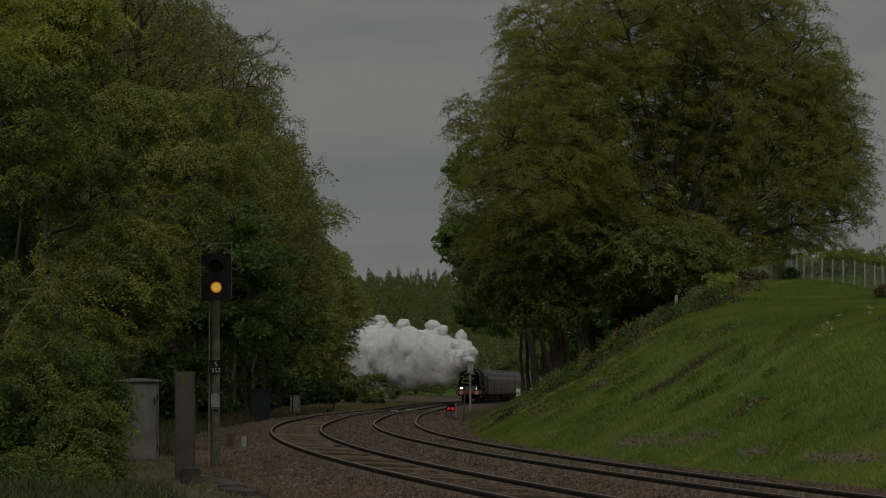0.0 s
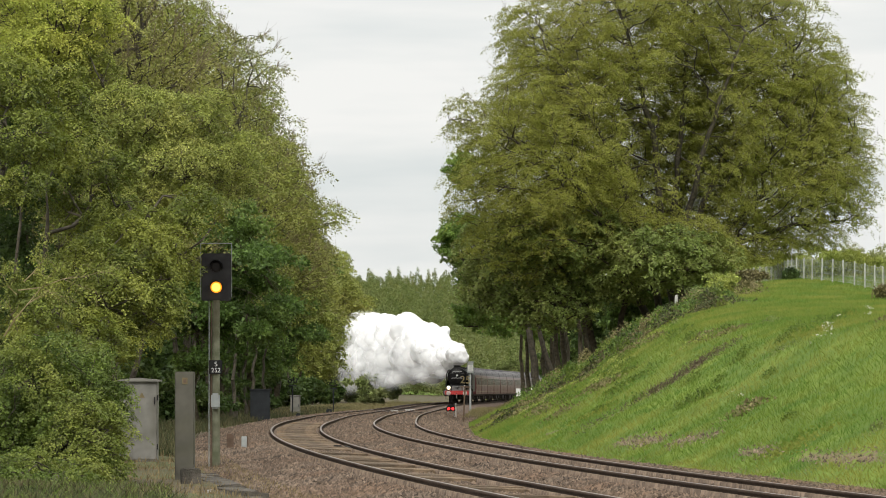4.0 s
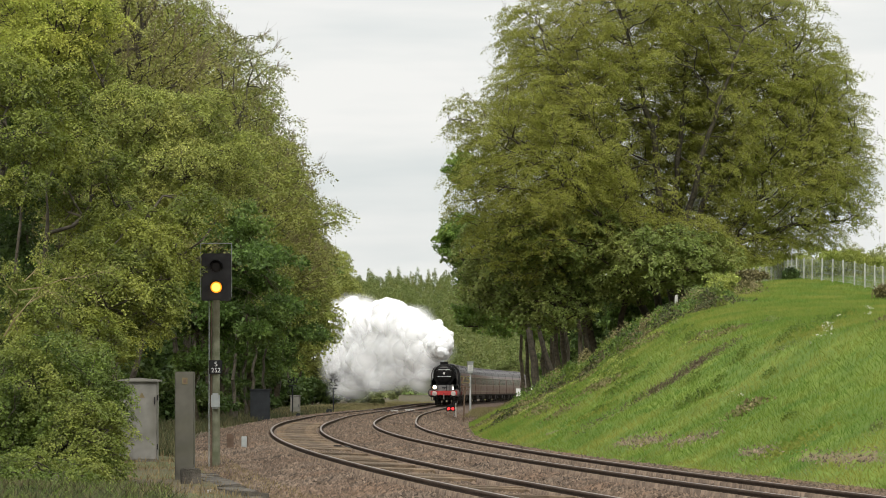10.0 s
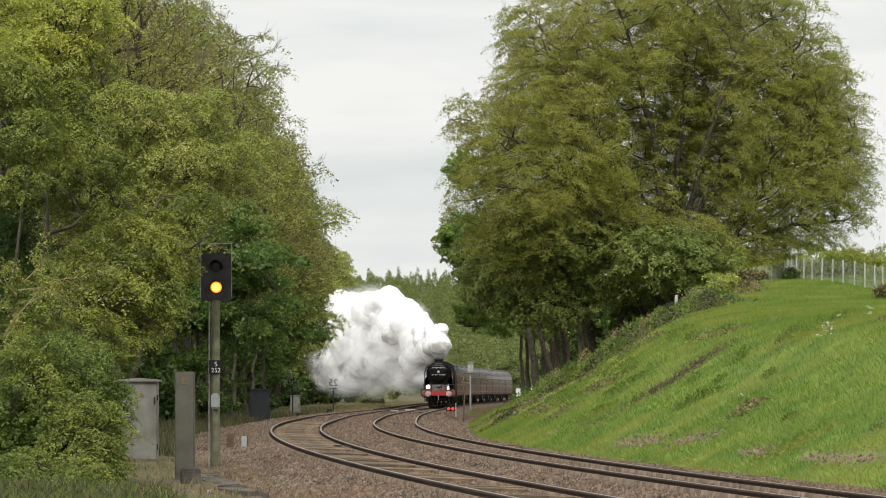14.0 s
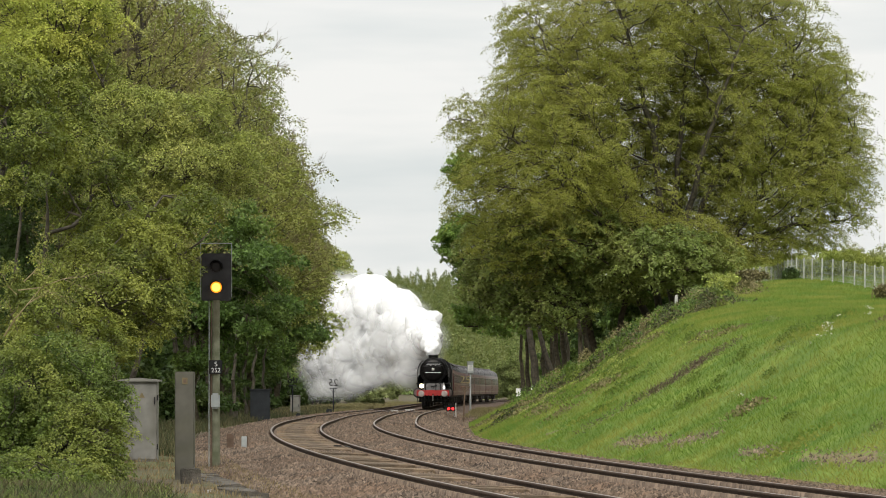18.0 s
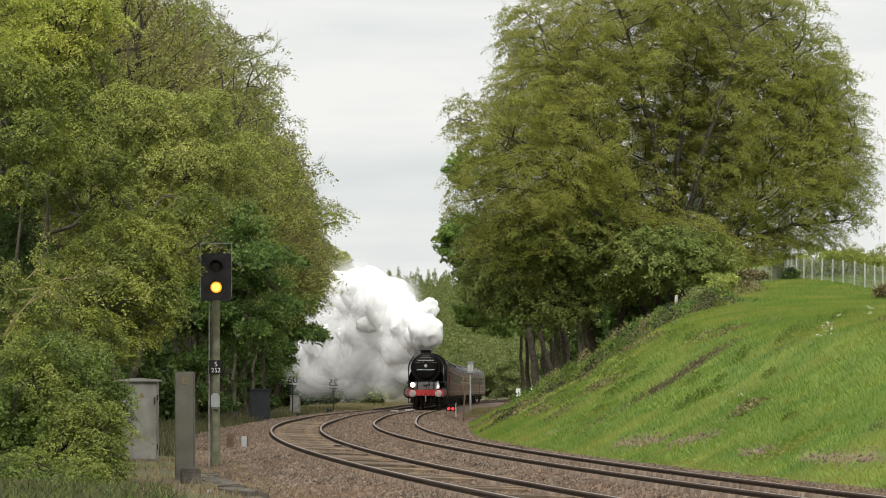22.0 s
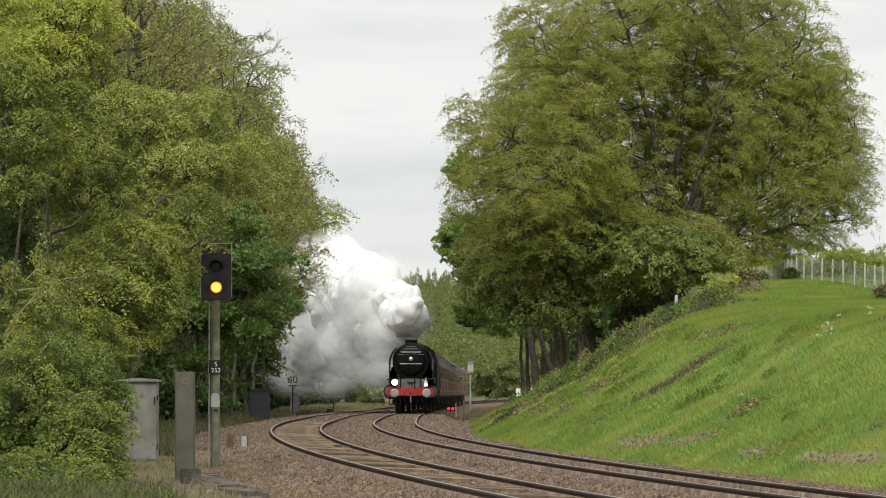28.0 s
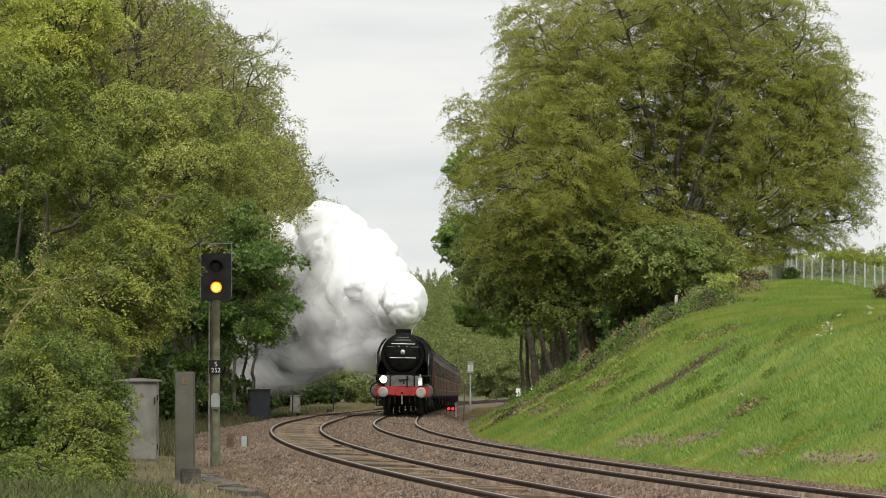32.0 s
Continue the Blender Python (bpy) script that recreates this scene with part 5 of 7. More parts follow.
for n, (x, y, w, h) in enumerate(((9.71, 138.5, .25, .3), (9.4, 137.5, .22, .26), (9.05, 136, .22, .22), (6.15, 133, .2, .22), (6.45, 133.6, .22, .24), (6.8, 134.5, .24, .26),
                                   (7.35, 135.7, .2, .2), (8.3, 140, .3, .3), (8.05, 138.2, .25, .25), (10.3, 139, .3, .3), (10.9, 141, .25, .25), (5.6, 146.3, .25, .25), (8.2, 128, .2, .22), (7.6, 112, .2, .15),
                                   (7.0, 142, .3, .25), (4.6, 150, .35, .25), (5.3, 155, .4, .3), (6.4, 158, .4, .35))):
    weed_clump("weed_clump", x, y, w, h, M_WEED, 260 + n, "dark green nettle clump on the grassy bank")
for n in range(44):
    y = 84 + 150 * rs.random()
    x = float(line_x(y) + bank_foot(y)) + 0.8 + 8.5 * rs.random()
    weed_clump("grass_tussock", x, y, rs.uniform(0.4, 0.9), rs.uniform(0.10, 0.22), (M_BLADE, M_WEED, M_BLADE, M_TAN)[n % 4], 720 + n, "tussock of longer grass on the bank", n=300, leaf=0.10)
for n in range(30):
    y = 80 + 130 * rs.random()
    x = float(line_x(y) + bank_foot(y)) + 0.8 + 7.5 * rs.random()
    weed_clump("weed_tuft", x, y, rs.uniform(0.15, 0.4), rs.uniform(0.12, 0.22), (M_LEAF_PALE, M_BLADE, M_WEED)[n % 3], 320 + n, "small tuft of weeds in the bank grass", n=160, leaf=0.06)
for n in range(96):
    k = n / 96
    x = 4.2 + 9.0 * k + rs.uniform(-1.1, 1.1)
    y = 200 + 52 * rs.random() ** 0.8 + 6 * k
    weed_clump("bramble", x, y, rs.uniform(0.35, 1.1), rs.uniform(0.2, 0.85), (M_VERGE, M_TAN, M_WEED, M_LEAF_BUSH, M_VERGE, M_LEAF_DARK)[n % 6], 400 + n,
               "low tangle of bramble and dead stems on the bank", n=420, leaf=0.11)


for n in range(54):
    y = 158 + 46 * rs.random()
    x = float(line_x(y) + bank_foot(y)) + 1.6 + 5.4 * rs.random()
    weed_clump("rough_weeds", x, y, rs.uniform(0.3, 0.8), rs.uniform(0.12, 0.34), (M_TAN, M_WEED, M_LEAF_BANK, M_WEED, M_TAN)[n % 5], 580 + n,
               "rough olive weeds and dead stalks on the bank", n=240, leaf=0.08)
for n in range(12):
    y = 186 + 34 * rs.random()
    x = float(line_x(y) + bank_foot(y)) + 0.3 + 1.6 * rs.random()
    weed_clump("bramble", x, y, rs.uniform(0.4, 0.8), rs.uniform(0.15, 0.3), (M_VERGE, M_TAN)[n % 2], 540 + n, "dead brown growth on bare earth under the trees", n=360, leaf=0.10)


def dead_stems():
    rng = np.random.default_rng(12)
    seg = []
    for x0, y0, x1, y1, n in ((3.8, 143, 5.8, 146, 120), (5.8, 146, 7.9, 147, 700), (7.8, 147, 8.7, 147.5, 80)):
        for _ in range(n):
            k = rng.random()
            x, y = x0 + (x1 - x0) * k + rng.normal(0, 0.16), y0 + (y1 - y0) * k + rng.normal(0, 0.9)
            z = float(ground_z(x, y)) + rng.uniform(0, 0.10)
            a = rng.random() * 6.28
            ln = rng.uniform(0.04, 0.12)
            seg.append(((x, y, z), (x + math.cos(a) * ln, y + math.sin(a) * ln, z + rng.uniform(-0.02, 0.11)), 0.011, 0.006))
    v, f = tubes(seg, 3)
    tagged(new("dead_stems", mesh_np("dead_stems", v, f, M_LITTER)), "brown dead weed stems lying in strips on the bank", "dead plants", kind="stuff")


dead_stems()


def slip_debris():
    """Clods, roots and small stones lying in the slips at the foot of the bank."""
    rng = np.random.default_rng(31)
    base = np.array([(1, 0, -.3), (-1, 0, -.3), (0, 1, -.3), (0, -1, -.3), (0, 0, 1)], float)
    tri = np.array([(0, 2, 4), (2, 1, 4), (1, 3, 4), (3, 0, 4)])
    for mat, seed_n, r0, r1, label in ((M_LITTER, 640, 0.015, 0.04, "dark clods of soil in the bare slips"), (M_SLIPSTONE, 640, 0.012, 0.036, "pale small stones in the bare slips")):
        P, F = [], []
        for x0, y0, x1, y1, w in ((4.5, 130.5, 5.4, 124, 0.20), (5.5, 121.2, 6.3, 117.5, 0.18), (6.4, 109.5, 7.0, 106, 0.12), (7.2, 102, 8.2, 94, 0.17)):
            for _ in range(seed_n // 4):
                k = rng.random()
                x, y = x0 + (x1 - x0) * k + rng.normal(0, w), y0 + (y1 - y0) * k + rng.normal(0, 0.7)
                r = rng.uniform(r0, r1)
                q = base * rng.uniform(0.6, 1.4, (5, 1)) + rng.normal(0, 0.25, (5, 3))
                F.extend((tri + 5 * len(P)).tolist())
                P.append(q * r + (x, y, float(ground_z(x, y)) + 0.3 * r))
        ob = new("slip_debris", mesh_np("slip_debris", np.concatenate(P), F, mat))
        tagged(ob, label, "debris", kind="stuff")


slip_debris()


def umbels():
    rng = np.random.default_rng(8)
    seg, P = [], []
    for cx, cy, n in ((9.85, 129.5, 7), (10.15, 130.5, 4), (9.6, 127.8, 2), (11.3, 137, 3), (7.0, 124, 2)):
        for _ in range(n):
            x, y = cx + rng.normal(0, 0.22), cy + rng.normal(0, 0.8)
            z = float(ground_z(x, y))
            h = rng.uniform(0.15, 0.36)
            seg.append(((x, y, z), (x, y, z + h), 0.006, 0.004))
            for _ in range(9):
                P.append((x + rng.normal(0, 0.05), y + rng.normal(0, 0.05), z + h + rng.normal(0, 0.015)))
    P = np.array(P)
    D = rng.normal(size=P.shape) * (1, 1, 0.2)
    D /= np.linalg.norm(D, axis=1, keepdims=True)
    L = np.full(len(P), 0.045)
    v, f = leaf_quads(P, D, L, L * 0.45, rng)
    ob = thing("cow_parsley", pose(0, 0, 0), "white-flowered cow parsley high on the bank", "wild flowers", kind="stuff")
    tagged(part("flower_heads", mesh_np("flower_heads", v, f, M_FLOWER), None, ob), kind="stuff")
    v, f = tubes(seg, 3)
    tagged(part("stems", mesh_np("stems", v, f, M_BLADE), None, ob), kind="stuff")


umbels()


# ---- fence on the crest of the bank ----
def build_fence():
    fence = thing("fence", pose(0, 0, 0), "wire mesh fence on white concrete posts along the bank top", "fence")
    post = box(-0.034, 0.034, -0.034, 0.034, -0.3, 1.14)
    bmesh.ops.bevel(post, geom=post.edges[:], offset=0.012, segments=1, affect="EDGES")
    me = bpy.data.meshes.new("post")
    post.to_mesh(me)
    post.free()
    me.materials.append(M_CONC)
    tops = []
    for n in range(31):
        y = 205 + n * 4.7
        x = 18.6 + 0.4 * math.sin(n * 0.4)
        z = float(ground_z(x, y))
        ob = new("post", me)
        ob.parent = fence
        ob.matrix_basis = pose(x, y, z, random.uniform(-1.5, 1.5), random.uniform(-1.5, 1.5), 0)
        tops.append((x, y, z))
    for h in (0.12, 0.42, 0.74, 1.06):
        seg = [((a[0], a[1], a[2] + h), (b[0], b[1], b[2] + h), 0.006, 0.006) for a, b in zip(tops, tops[1:])]
        v, f = tubes(seg, 3)
        part("wire", mesh_np("wire", v, f, M_GALV), None, fence)
    seg = []
    for a, b in zip(tops, tops[1:]):
        A, B = np.array(a), np.array(b)
        for k in range(16):
            p, q = A + (B - A) * k / 16, A + (B - A) * min(1, (k + 2) / 16)
            seg.append((p + (0, 0, 0.1), q + (0, 0, 1.06), 0.0028, 0.0028))
            seg.append((q + (0, 0, 0.1), p + (0, 0, 1.06), 0.0028, 0.0028))
    v, f = tubes(seg, 3)
    part("wire_mesh", mesh_np("wire_mesh", v, f, M_GALV), None, fence)


build_fence()


def build_bank_top():
    """A white marker post and scrubby shrubs where the bank meets the trees and the fence."""
    x, y = 11.3, 247.0
    m = thing("marker_post", pose(x, y, float(ground_z(x, y)), 0, 3, 0), "short white marker post among the brambles", "post")
    part("post", box(-0.07, 0.07, -0.07, 0.07, -0.3, 0.75), M_CONC, m, bevel=0.02)
    for n, (px, py, w, h, mat, label) in enumerate(((17.6, 258, 0.3, 0.6, M_LEAF_DARK_SHADE, "small dark shrub growing against the fence"), (14.6, 240, 0.9, 0.8, M_TAN, "brown dead scrub at the end of the fence"),
                                                    (12.8, 232, 1.0, 0.9, M_LEAF_BANK, "leafy elder shrub at the top of the bank"), (11.6, 226, 0.8, 0.7, M_LEAF_PALE, "pale leafy shrub at the edge of the bank"),
                                                    (18.0, 205, 0.6, 0.5, M_TAN, "brown dead scrub along the fence"))):
        shrub(px, py, w, h, mat, 900 + n, label, leaf=0.09, sprays=70, per=50, spray_r=0.25)


build_bank_top()


# ---- text ----
def text_mesh(body, size, depth=0.004):
    cu = bpy.data.curves.new("text", "FONT")
    cu.body, cu.size, cu.extrude = body, size, depth
    cu.align_x, cu.align_y = "CENTER", "CENTER"
    ob = new("text", cu)
    me = bpy.data.meshes.new_from_object(ob.evaluated_get(bpy.context.evaluated_depsgraph_get()))
    bpy.data.objects.remove(ob)
    return me


def lettering(name, body, size, mat, parent, m, depth=0.004, label=""):
    me = text_mesh(body, size, depth)
    me.materials.clear()
    me.materials.append(mat)
    ob = part(name, me, None, parent, label)
    ob.matrix_basis = m
    return ob


# ---- colour light signal ----
def build_signal():
    y = 100.0
    x = -4.46
    z = float(ground_z(x, y))
    s = thing("railway_signal", pose(x, y, z), "two-aspect colour light signal showing yellow on a mossy post", "railway signal")
    H = 1.324 - z
    part("post", cyl((0, 0, -0.4), (0, 0, H + 1.70), 0.078, 0.072, 20), M_POST, s, "mossy grey concrete post", smooth=False)
    zc = H + 2.16
    head = box(-0.29, 0.29, -0.02, 0.12, zc - 0.47, zc + 0.46)
    part("backboard", head, M_SIGBACK, s, bevel=0.015)
    part("light_case", box(-0.2, 0.2, 0.12, 0.42, zc - 0.42, zc + 0.42), M_SIGBACK, s, bevel=0.02)
    for dz, lit in ((-0.205, True), (0.20, False)):
        cx = 0.0
        lens = part("lens", lathe([(0.0, 0.112), (-0.02, 0.108), (-0.035, 0.07)], 24, "Y", (cx, -0.022, zc + dz)),
                    M_AMBER if lit else M_PANE, s, "glowing yellow lens" if lit else "unlit dark lens")
        if lit:
            part("lamp", lathe([(0.0, 0.085), (-0.006, 0.08)], 20, "Y", (cx, -0.058, zc + dz)), M_AMBERHOT, lens)
        hood = bmesh.new()
        ring = []
        for i in range(17):
            a = math.radians(-20 + 220 * i / 16)
            ring.append((math.cos(a), math.sin(a)))
        A = [hood.verts.new((c * 0.135, -0.02, zc + dz + k * 0.135)) for c, k in ring]
        B = [hood.verts.new((c * 0.13, -0.20 - 0.05 * max(0, k), zc + dz + k * 0.13)) for c, k in ring]
        for i in range(16):
            hood.faces.new((A[i], A[i + 1], B[i + 1], B[i]))
        bmesh.ops.solidify(hood, geom=hood.faces[:], thickness=0.006)
        part("hood", hood, M_SIGBACK, s)
    hoop = bmesh.new()
    for p, q in (((-.31, .05, zc - .4), (-.31, .05, zc + .66)), ((.30, .05, zc - .4), (.30, .05, zc + .66)), ((-.31, .05, zc + .66), (.30, .05, zc + .66))):
        cyl(p, q, 0.009, seg=6, bm=hoop)
    part("guard_hoop", hoop, M_GALV, s, "thin galvanised safety hoop")
    plate = part("identification_plate", box(-0.135, 0.125, -0.105, -0.09, H + 0.25, H + 0.52), M_BLACK, s, "black plate lettered S 252", bevel=0.004)
    lettering("letters", "S", 0.13, M_WHITE, plate, pose(0, -0.108, H + 0.44, 90, 0, 0))
    lettering("letters", "252", 0.125, M_WHITE, plate, pose(0.0, -0.108, H + 0.32, 90, 0, 0))
    tel = part("telephone_box", box(-0.09, 0.08, -0.26, -0.08, H - 0.43, H - 0.13), M_GALV, s, "pale grey signal post telephone box", bevel=0.03)
    part("ladder_rail", cyl((-0.15, 0.25, 0), (-0.15, 0.25, zc - 0.4), 0.012, seg=6), M_GALV, s)
    part("conduit", cyl((-0.095, -0.02, 0), (-0.095, -0.02, zc - 0.5), 0.014, seg=6), M_BROWN, s)


build_signal()


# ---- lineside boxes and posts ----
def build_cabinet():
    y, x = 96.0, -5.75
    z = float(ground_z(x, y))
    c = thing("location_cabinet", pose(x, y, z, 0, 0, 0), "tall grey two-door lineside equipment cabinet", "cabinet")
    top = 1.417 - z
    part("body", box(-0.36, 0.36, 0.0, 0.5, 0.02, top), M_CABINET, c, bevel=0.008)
    part("plinth", box(-0.38, 0.38, -0.02, 0.52, -0.3, 0.02), M_EDGE, c)
    part("roof", prism([(-0.42, top), (0.42, top), (0.42, top + 0.035), (0.0, top + 0.075), (-0.42, top + 0.035)], -0.07, 0.56), M_CABINET, c, "pale overhanging lid", bevel=0.006)
    for x0, x1, hx in ((-0.345, -0.12, -0.14), (-0.11, 0.345, 0.31)):
        d = part("door", box(x0, x1, -0.022, -0.002, 0.06, top - 0.05), M_CABINET, c, bevel=0.006)
        part("handle", box(hx - 0.012, hx + 0.012, -0.05, -0.022, top * 0.72, top * 0.72 + 0.14), M_BLACK, d)
    tri = prism([(-0.055, top - 0.30), (0.055, top - 0.30), (0, top - 0.20)], -0.028, -0.024)
    w = part("warning_sign", tri, M_YELLOWSIGN, c, "small yellow warning triangle")
    w.location = (0.07, 0, 0)
    for h in (0.3, top - 0.3):
        part("hinge", cyl((0.362, -0.012, h - 0.05), (0.362, -0.012, h + 0.05), 0.012, seg=8), M_BLACK, c)


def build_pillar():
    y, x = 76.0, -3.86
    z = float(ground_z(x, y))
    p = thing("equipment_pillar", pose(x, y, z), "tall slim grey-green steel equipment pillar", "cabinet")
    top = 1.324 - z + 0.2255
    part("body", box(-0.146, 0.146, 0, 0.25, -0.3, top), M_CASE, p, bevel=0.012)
    part("door", box(-0.132, 0.132, -0.014, -0.002, 0.1, top - 0.03), M_CASE, p, bevel=0.004)
    sg = part("sign", box(-0.035, 0.045, -0.020, -0.015, top - 0.19, top - 0.09), M_YELLOWSIGN, p, "small framed warning sticker")
    part("symbol", box(-0.018, 0.028, -0.024, -0.021, top - 0.165, top - 0.115), M_BROWN, sg)
    st = thing("concrete_block", pose(x + 0.16, y - 1.4, float(ground_z(x + .16, y - 1.4)), 0, 0, 8), "short weathered concrete block beside the pillar", "block")
    part("block", box(-0.14, 0.14, -0.14, 0.14, -0.1, 0.22), M_EDGE, st, bevel=0.02)


def build_dark_case():
    y = 240.0
    x, z = -8.63, float(ground_z(-8.63, 240))
    c = thing("relay_case", pose(x, y, z), "dark steel relay case at the edge of the wood", "cabinet")
    part("body", box(-0.46, 0.46, 0, 0.6, -0.2, 1.44), M_DARKCASE, c, bevel=0.01)
    part("roof", box(-0.50, 0.50, -0.05, 0.65, 1.44, 1.52), M_DARKCASE, c, bevel=0.015)
    for a in (-1, 1):
        d = part("door", box(min(a * .44, a * .01), max(a * .44, a * .01), -0.02, -0.002, 0.05, 1.38), M_DARKCASE, c, bevel=0.004)
        part("handle", box(a * .06 - .012, a * .06 + .012, -0.05, -0.02, 0.75, 0.9), M_DARKCASE, d)


def build_stubs():
    for x, y, w, h, mat, label in ((-5.13, 122.2, 0.12, 0.38, M_BROWN, "short brown cable marker post"), (-4.69, 120.0, 0.12, 0.34, M_GALV, "short pale concrete marker post")):
        z = float(ground_z(x, y))
        m = thing("marker_post", pose(x, y, z, 0, 0, 10), label, "post")
        part("post", box(-w / 2, w / 2, -w / 2, w / 2, -0.1, h), mat, m, bevel=0.01)
        part("back_plate", box(w / 2, w / 2 + 0.03, -0.08, 0.08, -0.1, h * 0.95), M_BROWN, m)


def build_troughs():
    """Concrete cable trough lids along the cess."""
    for n in range(17):
        y = 68.5 + n * 1.02
        x = -2.60 - (y - 68.5) * 0.082
        z = float(ground_z(x, y))
        t = thing("cable_trough", pose(x, y, z - 0.03, random.uniform(-1, 1), random.uniform(-2, 2), 4.7 + random.uniform(-2, 2)),
                  "grimy concrete cable trough lid", "trough", "cable route")
        part("lid", box(-0.17, 0.17, -0.49, 0.49, 0.03, 0.08), M_EDGE, t, bevel=0.012)
        part("channel", box(-0.15, 0.15, -0.50, 0.50, -0.25, 0.03), M_EDGE, t)


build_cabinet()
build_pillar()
build_dark_case()
build_stubs()
build_troughs()


def speed_sign(x, y, digits, height, colour, label, backwards=False, lean=0.0, name="speed_sign"):
    z = float(ground_z(x, y))
    s = thing(name, pose(x, y, z, 0, lean, 0), label, "sign", "cut-out speed signs")
    stand = M_BROWN if colour is M_YELLOWSIGN else M_DARKCASE
    part("post", cyl((0, 0, -0.2), (0, 0, height - 0.62), 0.04, seg=8), stand, s)
    part("bracket", box(-0.24, 0.24, -0.02, 0.02, height - 0.66, height - 0.60), stand, s)
    for k in (-0.2, 0.2):
        part("stay", cyl((k, 0, height - 0.63), (k * 0.2, 0, height - 0.9), 0.012, seg=6), stand, s)
    lettering("digits", digits, 0.62 if colour is M_BLACK else 0.54, colour, s, pose(0, 0, height - 0.29, 90, 0, 180 if backwards else 0), depth=0.02)


speed_sign(*(-8.87, 300.0), "60", 2.45, M_BLACK, "cut-out sixty speed sign on a thin post")
speed_sign(*(-7.05, 327.0), "25", 2.3, M_BLACK, "cut-out twenty-five speed sign seen from behind", True)
speed_sign(*(1.02, 255.0), "25", 2.5, M_YELLOWSIGN, "faded yellow cut-out twenty-five speed sign", lean=2.5)


def build_track_furniture():
    """Timber crossing boards, a rail lubricator and point machines."""
    cr = thing("crossing_boards", pose(0, 0, 0), "tan weathered timber boards laid between the rails", "boards", kind="structure")
    s0 = float(np.interp(58, LINE[:, 2], LINE[:, 0]))
    bm = box(-0.60, 0.60, -0.262, 0.262, -0.16, -0.07)
    bmesh.ops.bevel(bm, geom=bm.edges[:], offset=0.012, segments=1, affect="EDGES")
    plank = bpy.data.meshes.new("board")
    bm.to_mesh(plank)
    bm.free()
    plank.materials.append(M_BOARD)
    for n in range(250):
        x, y, th = on_line(s0 + n * 0.56, SPACING)
        if random.random() < float(np.interp(y, [70, 110, 140], [0.72, 0.6, 0.05])):
            continue
        ob = part("board", plank, None, cr)
        ob.matrix_basis = pose(x, y, float(rail_z(y)) + 0.005 + float(cant_at(y)) / 2 + random.uniform(-0.014, 0.01), random.uniform(-1.5, 1.5), 2.1, -math.degrees(th) + random.uniform(-1.5, 1.5))
    lx, ly, th = on_line(float(np.interp(117, LINE[:, 2], LINE[:, 0])), SPACING - 0.45)
    g = thing("rail_lubricator", pose(lx, ly, -0.12, 0, 0, -math.degrees(th)), "dark greasy rail lubricator beside the running rail", "lubricator")
    part("tank", box(-0.14, 0.14, -1.1, 1.1, -0.1, 0.06), M_SOOT, g, bevel=0.03)
    part("lid", cyl((0, 0.4, 0.06), (0, 0.4, 0.10), 0.09, seg=12), M_BOGIE, g)
    part("blade", box(0.2, 0.24, -1.6, 1.6, -0.05, 0.08), M_BOGIE, g)
    for (x, y), w, d, h, mat, label in (((-7.1, 318), 0.4, 0.6, 0.32, M_DARKCASE, "dark point machine beside the far track"),
                                        ((-3.1, 322), 0.55, 1.6, 0.18, M_CONC, "pale flat cover plate between the tracks"),
                                        ((-2.2, 338), 0.7, 1.2, 0.18, M_CONC, "pale flat cover plate between the tracks"),
                                        ((-7.75, 272), 0.25, 0.4, 0.25, M_DARKCASE, "dark lineside junction box")):
        z = float(ground_z(x, y))
        p = thing("point_machine" if mat is M_DARKCASE else "cover_plate", pose(x, y, z, 0, 0, 2), label, "track equipment")
        part("case", box(-w / 2, w / 2, -d / 2, d / 2, -0.1, h), mat, p, bevel=0.03)
        part("lid", box(-w / 2 + .05, w / 2 - .05, -d / 2 + .05, d / 2 - .05, h + .002, h + 0.04), mat, p, bevel=0.01)
    for n, (x, y) in enumerate(((-4.9, 73), (-4.5, 72), (-0.9, 64), (-3.2, 70), (0.0, 118), (-2.2, 96))):
        z = float(ground_z(x, y))
        st = thing("pale_stone", pose(x, y, z, 0, 0, 40 * n), "pale angular stone lying on the ballast", "stone", "pale stones")
        part("stone", prism([(-.05, 0), (.04, -.01), (.06, .03), (.01, .05), (-.04, .04)], -0.03, 0.04), M_CONC, st, bevel=0.012)


build_track_furniture()


def build_ground_signal():
    x, y = 0.45, 296.0
    z = float(ground_z(x, y))
    s = thing("ground_signal", pose(x, y, z), "small ground signal showing two red lights", "railway signal")
    part("case", prism([(-0.26, 0.30), (0.26, 0.30), (0.26, 0.52), (0.12, 0.72), (-0.12, 0.72), (-0.26, 0.52)], 0, 0.22), M_BLACK, s, bevel=0.02)
    for k in (-0.125, 0.125):
        part("lens", lathe([(0, 0.085), (-0.03, 0.075)], 16, "Y", (k, -0.005, 0.45)), M_REDLIGHT, s, "glowing red lens")
    for k in (-0.18, 0.18):
        part("leg", cyl((k, 0.1, -0.1), (k, 0.1, 0.3), 0.03, seg=8), M_GALV, s)
    part("base", box(-0.3, 0.3, 0, 0.25, -0.1, 0.03), M_CONC, s)
    t = thing("marker_post", pose(x + 0.30, y + 1, z), "thin white marker post beside the ground signal", "post")
    part("post", cyl((0, 0, -0.1), (0, 0, 0.78), 0.035, seg=8), M_CONC, t)


